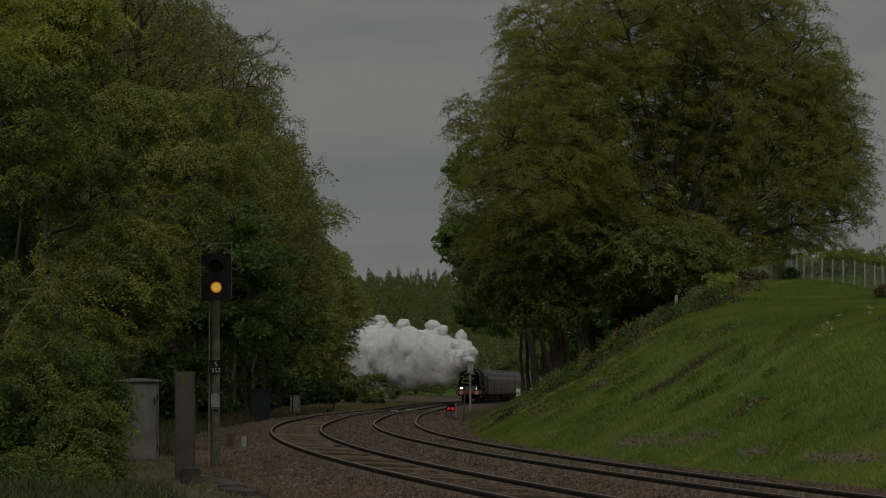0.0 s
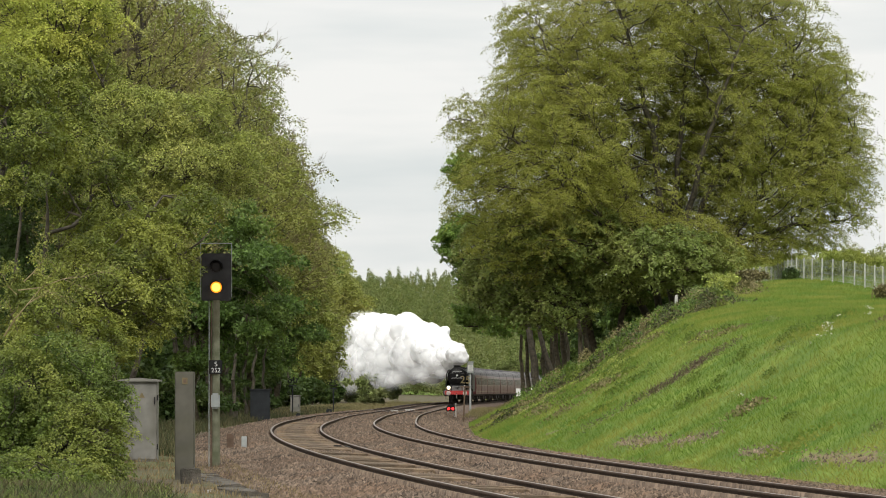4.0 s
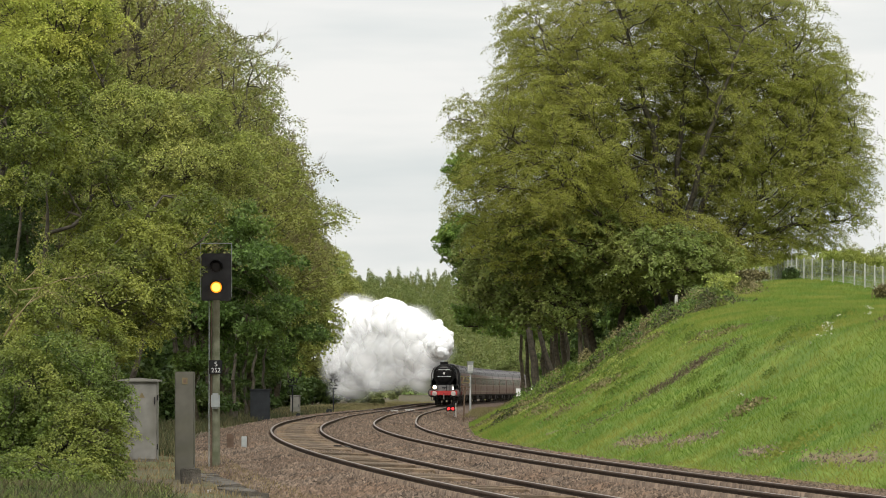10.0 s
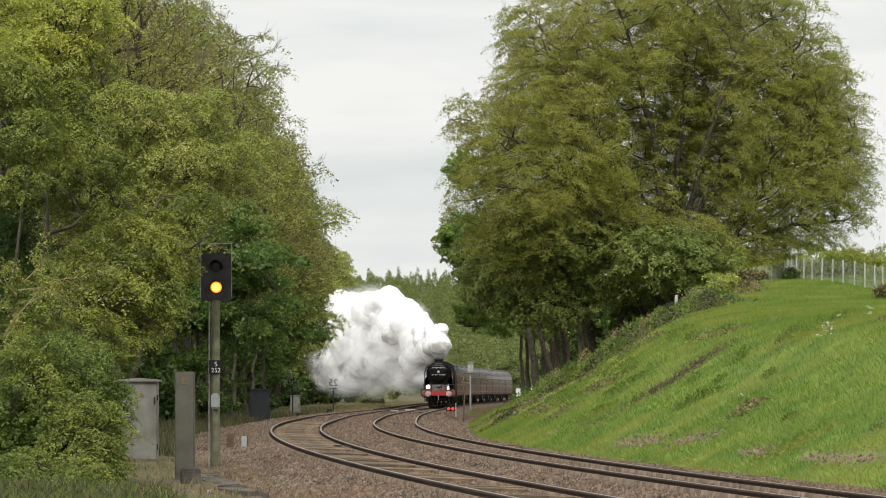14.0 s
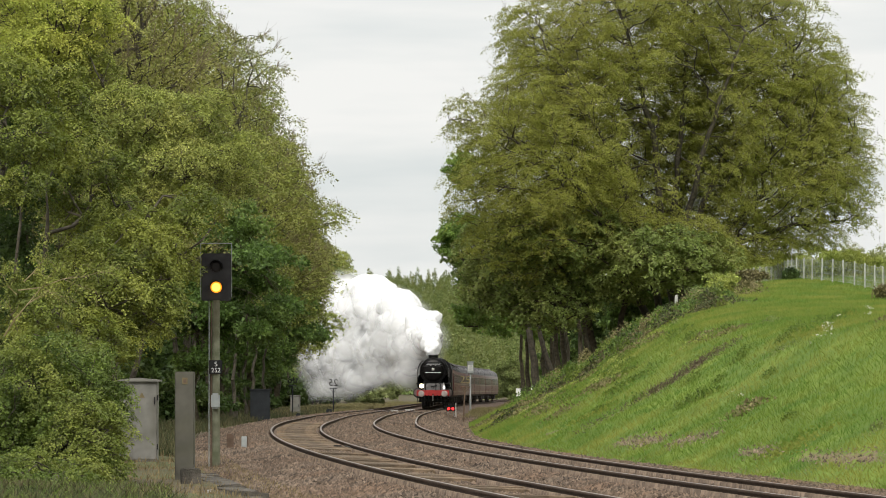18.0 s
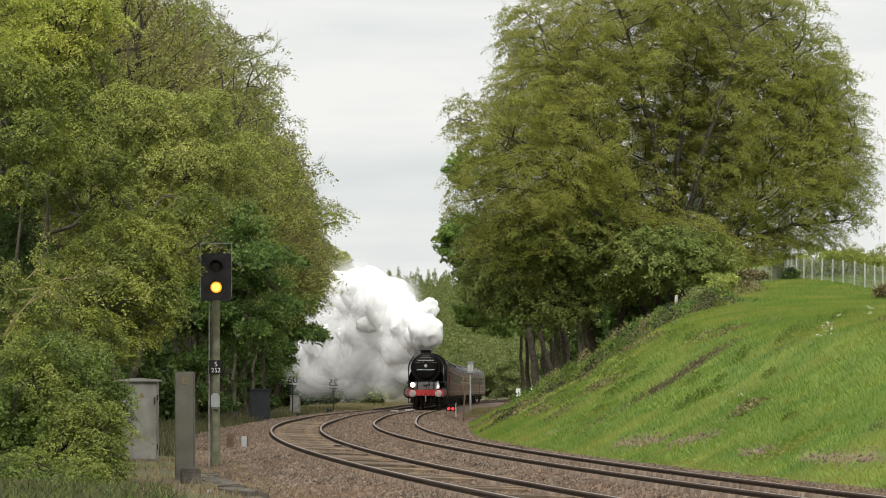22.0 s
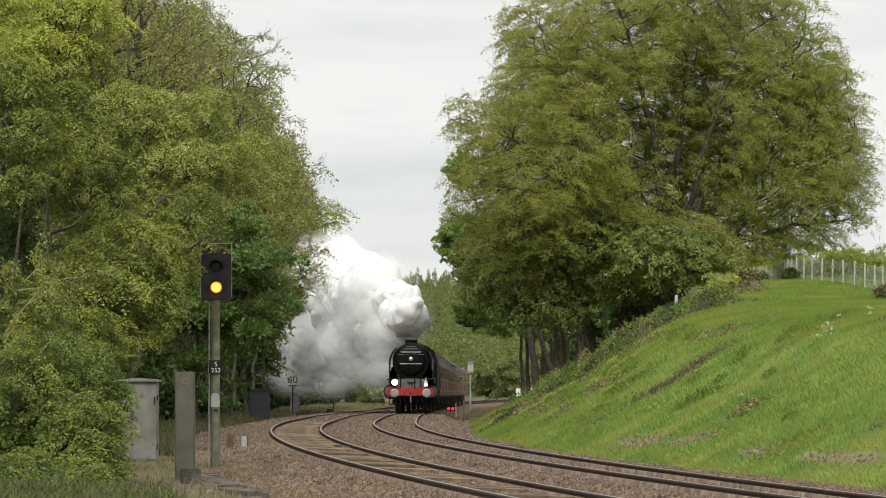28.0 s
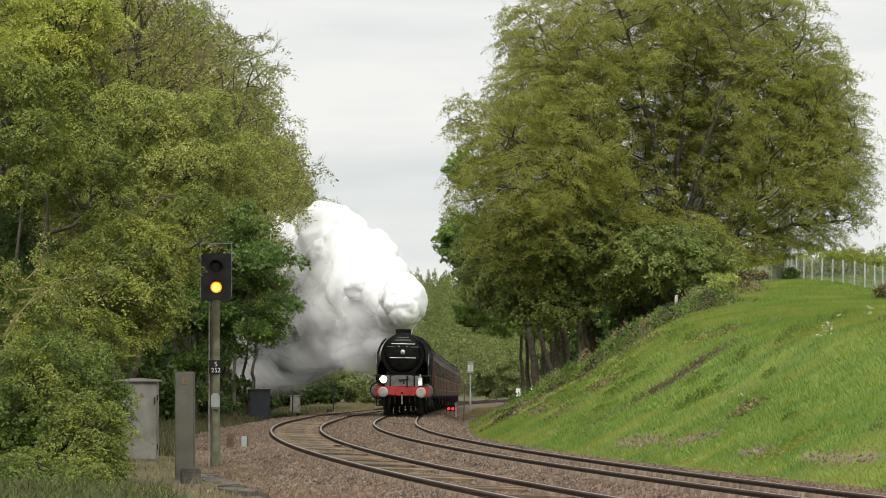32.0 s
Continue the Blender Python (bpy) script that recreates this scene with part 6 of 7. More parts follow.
def build_lamp_post():
    x, y = 2.42, 450.0
    z = float(ground_z(x, y))
    s = thing("light_post", pose(x, y, z), "slim grey post carrying a pale box-shaped unit", "post")
    part("post", cyl((0, 0, -0.2), (0, 0, 3.45), 0.085, 0.075, 12), M_GALV, s)
    part("unit", box(-0.27, 0.27, -0.2, 0.2, 3.4, 4.35), M_GALV, s, bevel=0.03)
    part("panel", box(-0.2, 0.2, -0.215, -0.202, 3.55, 4.1), M_CONC, s)
    for k in (-0.1, 0.0, 0.1):
        part("grille_bar", box(k - 0.012, k + 0.012, -0.225, -0.216, 3.55, 4.1), M_GALV, s)
    part("cap", box(-0.31, 0.31, -0.24, 0.24, 4.35, 4.41), M_GALV, s)


def build_white_box():
    for (x, y), w, h, label in (((8.40, 560.0), 0.7, 1.5, "small white trackside cabinet on the bank"), ((10.27, 600.0), 0.8, 1.7, "white cabinet half hidden by the trunks")):
        z = float(ground_z(x, y))
        c = thing("trackside_cabinet", pose(x, y, z), label, "cabinet")
        part("body", box(-w / 2, w / 2, 0, 0.4, -0.3, h), M_WHITE, c, bevel=0.02)
        part("lid", box(-w / 2 - .04, w / 2 + .04, -.04, .44, h, h + 0.06), M_CONC, c, bevel=0.01)
        part("door", box(-w / 2 + .05, w / 2 - .05, -.015, -.002, 0.05, h - .06), M_WHITE, c)


build_ground_signal()
build_lamp_post()
build_white_box()


def build_grey_case():
    x, y = -9.06, 312.0
    z = float(ground_z(x, y))
    c = thing("lineside_case", pose(x, y, z), "pale grey lineside case at the foot of the trees", "cabinet")
    part("body", box(-0.30, 0.30, 0, 0.5, -0.2, 1.25), M_CABINET, c, bevel=0.01)
    part("lid", box(-0.34, 0.34, -0.05, 0.55, 1.25, 1.31), M_CABINET, c, bevel=0.01)
    d = part("door", box(-0.27, 0.27, -0.02, -0.002, 0.05, 1.2), M_CABINET, c, bevel=0.004)
    part("handle", box(0.18, 0.21, -0.05, -0.02, 0.6, 0.75), M_DARKCASE, d)


def build_broken_kerb():
    """Displaced slabs at the edge of the cess."""
    rng = random.Random(6)
    for n in range(7):
        k = n / 6
        x, y = -3.95 + 1.25 * k, 82 - 12.5 * k
        z = float(ground_z(x, y))
        s = thing("broken_slab", pose(x, y, z, rng.uniform(-4, 4), rng.uniform(-5, 5), 8 + rng.uniform(-8, 8)), "broken dark concrete slab edging the ballast", "slab", "broken edging")
        w, d, h = rng.uniform(0.14, 0.24), rng.uniform(0.7, 0.95), rng.uniform(0.04, 0.09)
        part("slab", prism([(-w, -d), (w * 0.8, -d * 0.95), (w, d * 0.2), (w * 0.7, d), (-w * 0.9, d * 0.9)], -0.08, h, axis="Z"), M_EDGE, s, bevel=0.015)


build_grey_case()
build_broken_kerb()


# ---- slender stems at the edge of the wood ----
for n, (x, y) in enumerate(((-9.60, 236), (-10.13, 262), (-9.22, 250), (-9.94, 285), (-11.93, 300), (-11.33, 300), (-10.65, 255))):
    g = float(ground_z(x, y))
    branched_tree("slender_tree", (x, y, g), [(x - .4, y + 1, g + 6.5, 1.2, 1.2, 1.2)], [[0.11, (x, y, g), (x - .15, y, g + 2.4), (x + .1, y + .5, g + 4.5), (x - .3, y + 1, g + 6.5)]],
                  40, 140, 0.09, 0.5, M_LEAF_DARK, "slender dark-stemmed tree at the edge of the wood", seed=640 + n, group="slender trees")


# ---- the train ----
SPEED = 10.6
S_END = float(np.interp(232.0, LINE[:, 2], LINE[:, 0]))


def front_way(t):
    """Way along the line of the engine's buffer beam."""
    return S_END + SPEED * (32.0 - t)


def on_rails(s, reach):
    """Pose of a vehicle whose middle is at the way s, carried at reach metres before and behind."""
    a, b = on_line(s - reach), on_line(s + reach)
    za, zb = (float(rail_z(p[1]) + cant_at(p[1]) / 2) for p in (a, b))
    d = Vector((b[0] - a[0], b[1] - a[1], zb - za))
    x, y, z = (a[0] + b[0]) / 2, (a[1] + b[1]) / 2, (za + zb) / 2
    tilt = math.atan(float(cant_at(y)) / 1.505)
    turn = Euler((0, 0, -math.atan2(d.x, d.y))).to_matrix() @ Euler((math.atan2(d.z, Vector((d.x, d.y)).length), tilt, 0)).to_matrix()
    return Matrix.Translation((x, y, z)) @ turn.to_4x4()


def wheel(parent, x, y, r, spokes, name="wheel"):
    bm = bmesh.new()
    lathe([(-0.07, r - 0.02), (-0.07, r), (0.05, r), (0.06, r + 0.03), (0.07, r + 0.03), (0.07, r - 0.06), (-0.02, r - 0.08)], 28, "X", (0, 0, 0), bm)
    bmesh.ops.delete(bm, geom=[f for f in bm.faces if len(f.verts) > 4], context="FACES_ONLY")
    me = bpy.data.meshes.new(name)
    lathe([(-0.09, 0.14), (0.09, 0.14)], 14, "X", (0, 0, 0), bm)
    for i in range(spokes):
        a = 2 * math.pi * i / spokes
        cyl((0, 0.1 * math.cos(a), 0.1 * math.sin(a)), (0, (r - 0.05) * math.cos(a), (r - 0.05) * math.sin(a)), 0.035, 0.028, 6, bm)
    bm.to_mesh(me)
    bm.free()
    me.materials.append(M_BOGIE)
    w = part(name, me, None, parent)
    w.location = (x, y, r)
    w["spin"] = r
    return w


SPINNING = []
RODS = []


def build_engine():
    e = thing("steam_locomotive", on_rails(front_way(0) + 6.6, 4), "black express steam locomotive with red buffer beam and smoke deflectors", "locomotive")
    part("main_frame", box(-0.55, 0.55, -6.2, 6.0, 0.75, 1.45), M_SOOT, e)
    part("smokebox", lathe([(-5.75, 0.60), (-5.72, 0.97), (-5.6, 1.0), (-3.4, 1.0)], 40, "Y", (0, 0, 2.79)), M_SOOT, e, smooth=False)
    part("smokebox_door", lathe([(-5.99, 0.05), (-5.96, 0.34), (-5.88, 0.62), (-5.78, 0.80), (-5.74, 0.82)], 36, "Y", (0, 0, 2.82)), M_SOOT, e, smooth=True)
    part("door_dart", lathe([(-6.10, 0.03), (-6.07, 0.11), (-6.03, 0.11), (-5.97, 0.05)], 16, "Y", (0, 0, 2.92)), M_STEEL, e, "bright steel door handle")
    part("boiler", lathe([(-3.4, 0.97), (-1.0, 1.0), (2.2, 1.03)], 36, "Y", (0, 0, 2.78)), M_BLACK, e, "glossy black boiler")
    for y in (-3.38, -2.2, -0.9, 0.4, 1.6):
        part("boiler_band", lathe([(y - .03, 1.0), (y - .03, 1.035), (y + .03, 1.035), (y + .03, 1.0)], 36, "Y", (0, 0, 2.78)), M_BLACK, e)
    part("firebox", prism([(-1.05, 1.5), (1.05, 1.5), (1.05, 2.9), (0.98, 3.3), (0.7, 3.6), (0.35, 3.72), (-0.35, 3.72), (-0.7, 3.6), (-0.98, 3.3), (-1.05, 2.9)], 2.2, 4.4), M_BLACK, e)
    cab = part("cab", prism([(-1.33, 1.5), (1.33, 1.5), (1.33, 2.95), (1.2, 3.35), (0.85, 3.7), (0.35, 3.86), (-0.35, 3.86), (-0.85, 3.7), (-1.2, 3.35), (-1.33, 2.95)], 4.4, 6.5), M_BLACK, e)
    for x in (-1.335, 1.335):
        part("cab_window", box(x - .01, x + .01, 4.8, 5.5, 2.5, 3.0), M_PANE, cab)
    for x in (-1.18, 1.18):
        part("cab_spectacle", box(x - .1, x + .1, 4.385, 4.395, 2.7, 3.1), M_PANE, cab)
    part("chimney", lathe([(3.62, 0.44), (3.72, 0.37), (3.88, 0.345), (3.91, 0.37), (3.98, 0.37), (3.99, 0.30)], 24, "Z", (0, -4.75, 0)), M_SOOT, e)
    part("dome", lathe([(3.6, 0.42), (3.72, 0.38), (3.8, 0.24), (3.83, 0.05)], 20, "Z", (0, -0.2, 0)), M_BLACK, e, smooth=True)
    for x in (-1.14, 1.14):
        s = 1 if x > 0 else -1
        plate = prism([(s * 1.14, 1.86), (s * 1.18, 1.86), (s * 1.20, 2.4), (s * 1.185, 2.85), (s * 1.10, 3.15), (s * 0.97, 3.38), (s * 0.80, 3.56), (s * 0.77, 3.52), (s * 0.93, 3.35), (s * 1.05, 3.13), (s * 1.13, 2.84), (s * 1.15, 2.4)], -6.0, -3.7)
        d = part("smoke_deflector", plate, M_BLACK, e)
        part("handrail", cyl((s * 1.19, -6.02, 2.35), (s * 1.19, -6.02, 2.85), 0.018, seg=8), M_STEEL, d, "bright handrail")
        part("running_plate", prism([(-6.35, 1.80), (-4.0, 1.84), (6.3, 1.84), (6.3, 1.90), (-4.0, 1.90), (-6.35, 1.86)], s * 0.55, s * 1.27, axis="X"), M_BLACK, e)
        part("valance", box(min(s * 1.2, s * 1.25), max(s * 1.2, s * 1.25), -3.6, 4.4, 1.62, 1.84), M_BLACK, e)
        c = part("cylinder", cyl((s * 1.10, -5.2, 1.15), (s * 1.10, -3.6, 1.15), 0.40, seg=24), M_BLACK, e, bevel=0.02)
        part("cylinder_cover", lathe([(-5.32, 0.10), (-5.30, 0.28), (-5.25, 0.33), (-5.2, 0.33)], 24, "Y", (s * 1.10, 0, 1.15)), M_COVER, c, "dull steel cylinder cover")
        b = part("buffer", lathe([(-6.62, 0.16), (-6.95, 0.12), (-7.02, 0.09)], 18, "Y", (s * 0.865, 0, 1.06)), M_SOOT, e)
        part("buffer_head", lathe([(-7.10, 0.05), (-7.09, 0.19), (-7.06, 0.235), (-7.02, 0.235), (-7.0, 0.1)], 28, "Y", (s * 0.865, 0, 1.08)), M_BUFFER, b, "worn steel buffer head")
        part("guard_iron", box(s * 0.75 - .04, s * 0.75 + .04, -6.1, -6.0, 0.15, 0.9), M_SOOT, e)
        part("front_step", box(s * 1.0 - .18, s * 1.0 + .18, -6.0, -5.7, 0.45, 0.5), M_SOOT, e)
        part("step_hanger", box(s * 1.16 - .02, s * 1.16 + .02, -6.0, -5.7, 0.45, 1.2), M_SOOT, e)
        part("connecting_rod", box(s * 1.16 - .03, s * 1.16 + .03, -3.6, -0.9, 0.95, 1.1), M_STEEL, e)
        rod = part("coupling_rod", box(-0.025, 0.025, -2.35, 2.35, -0.06, 0.06), M_STEEL, e, bevel=0.01)
        RODS.append((rod, s * 1.08, 0.15))
    part("buffer_beam", box(-1.22, 1.22, -6.6, -6.48, 0.93, 1.34), M_RED, e, "red painted buffer beam", bevel=0.012)
    part("front_plate", box(-0.80, 0.80, -6.46, -6.40, 1.34, 1.84), M_GREY, e, "pale grey front plate")
    centre = part("front_panel", box(-0.34, 0.44, -6.56, -6.47, 1.36, 1.86), M_GREY, e, "pale grey centre panel with dark emblem", bevel=0.01)
    em = prism([(-0.20, 1.66), (0.30, 1.72), (0.26, 1.62), (0.12, 1.60), (0.10, 1.46), (0.02, 1.46), (0.03, 1.58), (-0.12, 1.54), (-0.14, 1.60)], -6.575, -6.565)
    part("emblem", em, M_BLACK, centre, "dark emblem")
    part("coupling_hook", cyl((0, -6.6, 1.06), (0, -6.85, 1.04), 0.05, seg=8), M_SOOT, e)
    link = cyl((0, -6.8, 1.0), (0, -6.75, 0.55), 0.04, seg=8)
    part("screw_coupling", link, M_STEEL, e)
    for x in (-0.55, -0.32, 0.35, 0.6):
        part("brake_hose", cyl((x, -6.62, 0.98), (x, -6.66, 0.55), 0.035, seg=8), M_SOOT, e)
    hb = [(-0.58, 3.36), (0.58, 3.36), (0.56, 3.50), (0.42, 3.63), (0.15, 3.73), (-0.15, 3.73), (-0.42, 3.63), (-0.56, 3.50)]
    head = part("headboard", prism(hb, -5.86, -5.82), M_BLACK, e, "black arched headboard with pale lettering bars", bevel=0.006)
    part("lettering_bar", box(-0.26, 0.26, -5.872, -5.862, 3.57, 3.615), M_GREY, head)
    part("lettering_bar", box(-0.36, 0.36, -5.872, -5.862, 3.44, 3.50), M_GREY, head)
    part("upper_handrail", cyl((-0.54, -5.93, 3.30), (0.54, -5.93, 3.30), 0.018, seg=8), M_WHITE, e, "pale steel handrail")
    part("lower_handrail", cyl((-0.6, -5.97, 2.66), (0.6, -5.97, 2.66), 0.018, seg=8), M_WHITE, e, "pale steel handrail")
    num = part("number_plate", box(-0.34, 0.34, -5.93, -5.90, 3.10, 3.23), M_BLACK, e)
    part("lettering_bar", box(-0.20, 0.20, -5.942, -5.932, 3.13, 3.20), M_WHITE, num)
    for s in (-1, 1):
        part("hinge_strap", box(min(s * .3, s * .72), max(s * .3, s * .72), -5.91, -5.86, 3.145, 3.18), M_GREY, e)
    hl = part("headlight", lathe([(-6.62, 0.17), (-6.40, 0.18)], 20, "Y", (-0.86, 0, 1.66)), M_BLACK, e)
    # emitting ring added round the lens to stand for its glare
    part("glare_ring", lathe([(-6.63, 0.09), (-6.64, 0.17), (-6.60, 0.18)], 24, "Y", (-0.86, 0, 1.66)), M_LAMPRING, hl, "warm glowing ring standing for the headlight's glare")
    part("headlight_lens", lathe([(-6.66, 0.04), (-6.655, 0.115), (-6.62, 0.12)], 24, "Y", (-0.86, 0, 1.66)), M_HEADLIGHT, hl, "blazing warm white lens")
    lp = part("lamp", cyl((0.82, -6.52, 1.40), (0.82, -6.52, 1.75), 0.10, 0.09, 12), M_WHITE, e, "white oil lamp")
    part("lamp_lens", lathe([(-6.64, 0.03), (-6.63, 0.075), (-6.60, 0.08)], 16, "Y", (0.82, 0, 1.53)), M_LAMPWHITE, lp)
    part("lamp_chimney", cyl((0.82, -6.52, 1.75), (0.82, -6.52, 1.92), 0.06, 0.03, 10), M_STEEL, lp)
    for x in (-0.86, 0.0, 0.82):
        part("lamp_iron", box(x - 0.025, x + 0.025, -6.50, -6.47, 1.34, 1.50), M_SOOT, e)
    part("top_lamp_iron", box(-0.02, 0.02, -5.88, -5.84, 3.73, 3.86), M_SOOT, e)
    for s in (-1, 1):
        part("frame_end", prism([(-6.5, 1.84), (-6.0, 1.84), (-5.75, 2.0), (-5.75, 1.4), (-6.5, 1.3)], s * 0.52, s * 0.58, axis="X"), M_SOOT, e)
        part("steam_pipe_cover", lathe([(1.5, 0.2), (2.2, 0.2), (2.5, 0.12)], 14, "Z", (s * 0.95, -4.3, 0)), M_SOOT, e)
        part("deflector_stay", cyl((s * 0.9, -5.0, 3.3), (s * 1.02, -5.0, 3.26), 0.02, seg=6), M_SOOT, e)
    part("footplate_step", box(-0.5, 0.5, -6.46, -5.9, 1.86, 1.90), M_SOOT, e)
    part("brake_pipe_upstand", cyl((0.22, -6.58, 1.3), (0.22, -6.58, 1.85), 0.03, seg=8), M_SOOT, e)
    for y in (-5.25, -3.25):
        for x in (-0.78, 0.78):
            SPINNING.append((wheel(e, x, y, 0.48, 10), 0.48))
    for y in (-2.2, 0.0, 2.2):
        for x in (-0.78, 0.78):
            SPINNING.append((wheel(e, x, y + 0.15, 1.016, 20, "driving_wheel"), 1.016))
    for x in (-0.78, 0.78):
        SPINNING.append((wheel(e, x, 4.9, 0.56, 12), 0.56))
    return e


def build_tender():
    t = thing("tender", on_rails(front_way(0) + 18.0, 2.5), "black eight-wheeled locomotive tender", "tender")
    part("body", prism([(-1.33, 1.25), (1.33, 1.25), (1.33, 3.0), (1.15, 3.4), (0.9, 3.5), (-0.9, 3.5), (-1.15, 3.4), (-1.33, 3.0)], -4.2, 4.0), M_BLACK, t, bevel=0.02)
    part("frame", box(-1.1, 1.1, -4.0, 4.0, 0.7, 1.25), M_SOOT, t)
    for y in (-2.7, -0.9, 0.9, 2.7):
        for x in (-0.78, 0.78):
            SPINNING.append((wheel(t, x, y, 0.63, 10), 0.63))
        for s in (-1, 1):
            part("axle_box", box(s * 1.15 - .1, s * 1.15 + .1, y - .2, y + .2, 0.45, 0.85), M_BOGIE, t)
    return t


def build_coach(m):
    c = thing("railway_coach", m, "maroon passenger coach with grey roof and gangway ends", "railway coach", "train of coaches")
    L = 9.82
    side = [(-1.38, 0.95), (1.38, 0.95), (1.41, 1.7), (1.38, 2.5), (1.28, 3.05), (-1.28, 3.05), (-1.38, 2.5), (-1.41, 1.7)]
    body = part("body", prism(side, -L, L), M_MAROON, c)
    roof = [(-1.30, 3.05), (1.30, 3.05), (1.18, 3.4), (0.85, 3.66), (0.45, 3.80), (0, 3.84), (-0.45, 3.80), (-0.85, 3.66), (-1.18, 3.4)]
    r = part("roof", prism(roof, -L - 0.02, L + 0.02), M_ROOF, c, "sooty grey curved roof")
    for y in (-7.5, -4.5, -1.5, 1.5, 4.5, 7.5):
        part("roof_vent", lathe([(3.78, 0.16), (3.92, 0.14), (3.95, 0.05)], 10, "Z", (0.35, y, 0)), M_ROOF, r)
    for y in (-L + .02, -3.3, 3.3, L - .02):
        part("roof_rib", prism([(a * 1.012, b + (0.015 if b > 3.1 else 0)) for a, b in roof], y - .03, y + .03), M_SOOT, r)
    for s in (-1, 1):
        ys = [-7.4, -5.4, -3.4, -1.3, 0.8, 2.9, 5.0, 7.1]
        for y in ys:
            w = prism([(s * 1.352, 2.72), (s * 1.398, 2.02), (s * 1.42, 2.02), (s * 1.375, 2.72)], y - 0.62, y + 0.62)
            part("window", w, M_PANE, body)
        for y in (-9.2, -0.25, 9.2):
            d = part("door", prism([(s * 1.385, 1.0), (s * 1.412, 1.7), (s * 1.385, 2.5), (s * 1.335, 2.85), (s * 1.345, 2.85), (s * 1.395, 2.5), (s * 1.422, 1.7), (s * 1.395, 1.0)], y - .32, y + .32), M_MAROON, c)
        for z, r0 in ((1.25, 1.395), (1.93, 1.408), (2.78, 1.345)):
            part("waist_line", box(s * r0 - .012, s * r0 + .012, -L, L, z - .02, z + .02), M_LINING, body, "cream lining")
        part("solebar", box(s * 1.15 - .05, s * 1.15 + .05, -L, L, 0.78, 0.96), M_BOGIE, c)
        part("step_board", box(s * 1.3 - .12, s * 1.3 + .12, -9.4, -8.9, 0.55, 0.6), M_BOGIE, c)
    for e in (-1, 1):
        part("gangway", box(-0.55, 0.55, min(e * L, e * (L + .27)), max(e * L, e * (L + .27)), 1.0, 3.3), M_SOOT, c, bevel=0.03)
        for s in (-1, 1):
            part("buffer", lathe([(0, 0.09), (0.28, 0.09), (0.29, 0.2), (0.32, 0.2)] if e > 0 else [(0, 0.09), (-0.28, 0.09), (-0.29, 0.2), (-0.32, 0.2)], 12, "Y", (s * 0.865, e * (L - .05), 1.06)), M_BOGIE, c)
        bg = part("bogie", box(-1.05, 1.05, e * 7.1 - 1.9, e * 7.1 + 1.9, 0.42, 0.72), M_BOGIE, c, bevel=0.03)
        for dy in (-1.3, 1.3):
            for x in (-0.78, 0.78):
                w = part("wheel", lathe([(-0.06, 0.40), (-0.06, 0.457), (0.05, 0.457), (0.06, 0.30)], 18, "X", (x, e * 7.1 + dy, 0.457)), M_BOGIE, bg)
    part("battery_box", box(-1.25, -0.5, -2.2, 0.4, 0.35, 0.85), M_BOGIE, c, bevel=0.03)
    part("dynamo_box", box(0.5, 1.25, -0.6, 2.2, 0.35, 0.85), M_BOGIE, c, bevel=0.03)
    return c


ENGINE = build_engine()
TENDER = build_tender()
COACHES = []
N_COACHES = 11
first = build_coach(on_rails(front_way(0) + 33.0, 7.1))
COACHES.append(first)
for n in range(1, N_COACHES):
    COACHES.append(copy_thing(first, on_rails(front_way(0) + 33.0 + 20.3 * n, 7.1)))

# ---- exhaust steam: rigid billows that leave the chimney one after another ----
N_PUFFS = 290


def steam_mesh(name, seed, stretch, flakes, size, rough):
    """A lump of steam: a soft rounded core in a fringe of drops that thins outwards."""
    rng = np.random.default_rng(seed)
    bm = bmesh.new()
    bmesh.ops.create_icosphere(bm, subdivisions=4, radius=1.0)
    o = Vector(rng.uniform(-50, 50, 3))

    def reach(d):
        k = 0.0
        p = Vector((d.x * stretch[0], d.y * stretch[1], d.z * stretch[2])).normalized()
        for f, a in ((1.1, 0.42), (2.3, 0.20), (4.6, 0.13), (8.5, 0.06)):
            k += a * (0.55 + 0.9 * noise.noise(p * f * rough + o))
        return 0.62 + 0.62 * k
    for v in bm.verts:
        d = v.co.normalized()
        v.co = Vector((d.x * stretch[0], d.y * stretch[1], d.z * stretch[2])) * min(1.0, reach(d)) * 0.92
    core_v = np.array([v.co for v in bm.verts])
    core_f = np.array([[v.index for v in f.verts] for f in bm.faces])
    bm.free()
    D = rng.normal(size=(flakes, 3))
    D /= np.linalg.norm(D, axis=1, keepdims=True)
    r = np.array([min(1.0, reach(Vector(d))) for d in D]) * (0.90 + 0.08 * rng.random(flakes) ** 1.6)
    P = D * r[:, None] * np.array(stretch)
    N = D / np.array(stretch) + rng.normal(0, 0.03, (flakes, 3))
    N /= np.linalg.norm(N, axis=1, keepdims=True)
    A = np.cross(N, rng.normal(size=(flakes, 3)))
    A /= np.linalg.norm(A, axis=1, keepdims=True)
    B = np.cross(N, A)
    s = (size * rng.uniform(0.5, 1.3, flakes))[:, None]
    T = np.stack([P + A * s, P - A * s * 0.5 + B * s * 0.87, P - A * s * 0.5 - B * s * 0.87], 1).reshape(-1, 3)
    V = np.concatenate([core_v, T])
    F = np.concatenate([core_f, np.arange(3 * flakes).reshape(-1, 3) + len(core_v)])
    me = mesh_np(name, V, F, M_STEAM)
    me.polygons.foreach_set("use_smooth", np.arange(len(F)) < len(core_f))
    return me


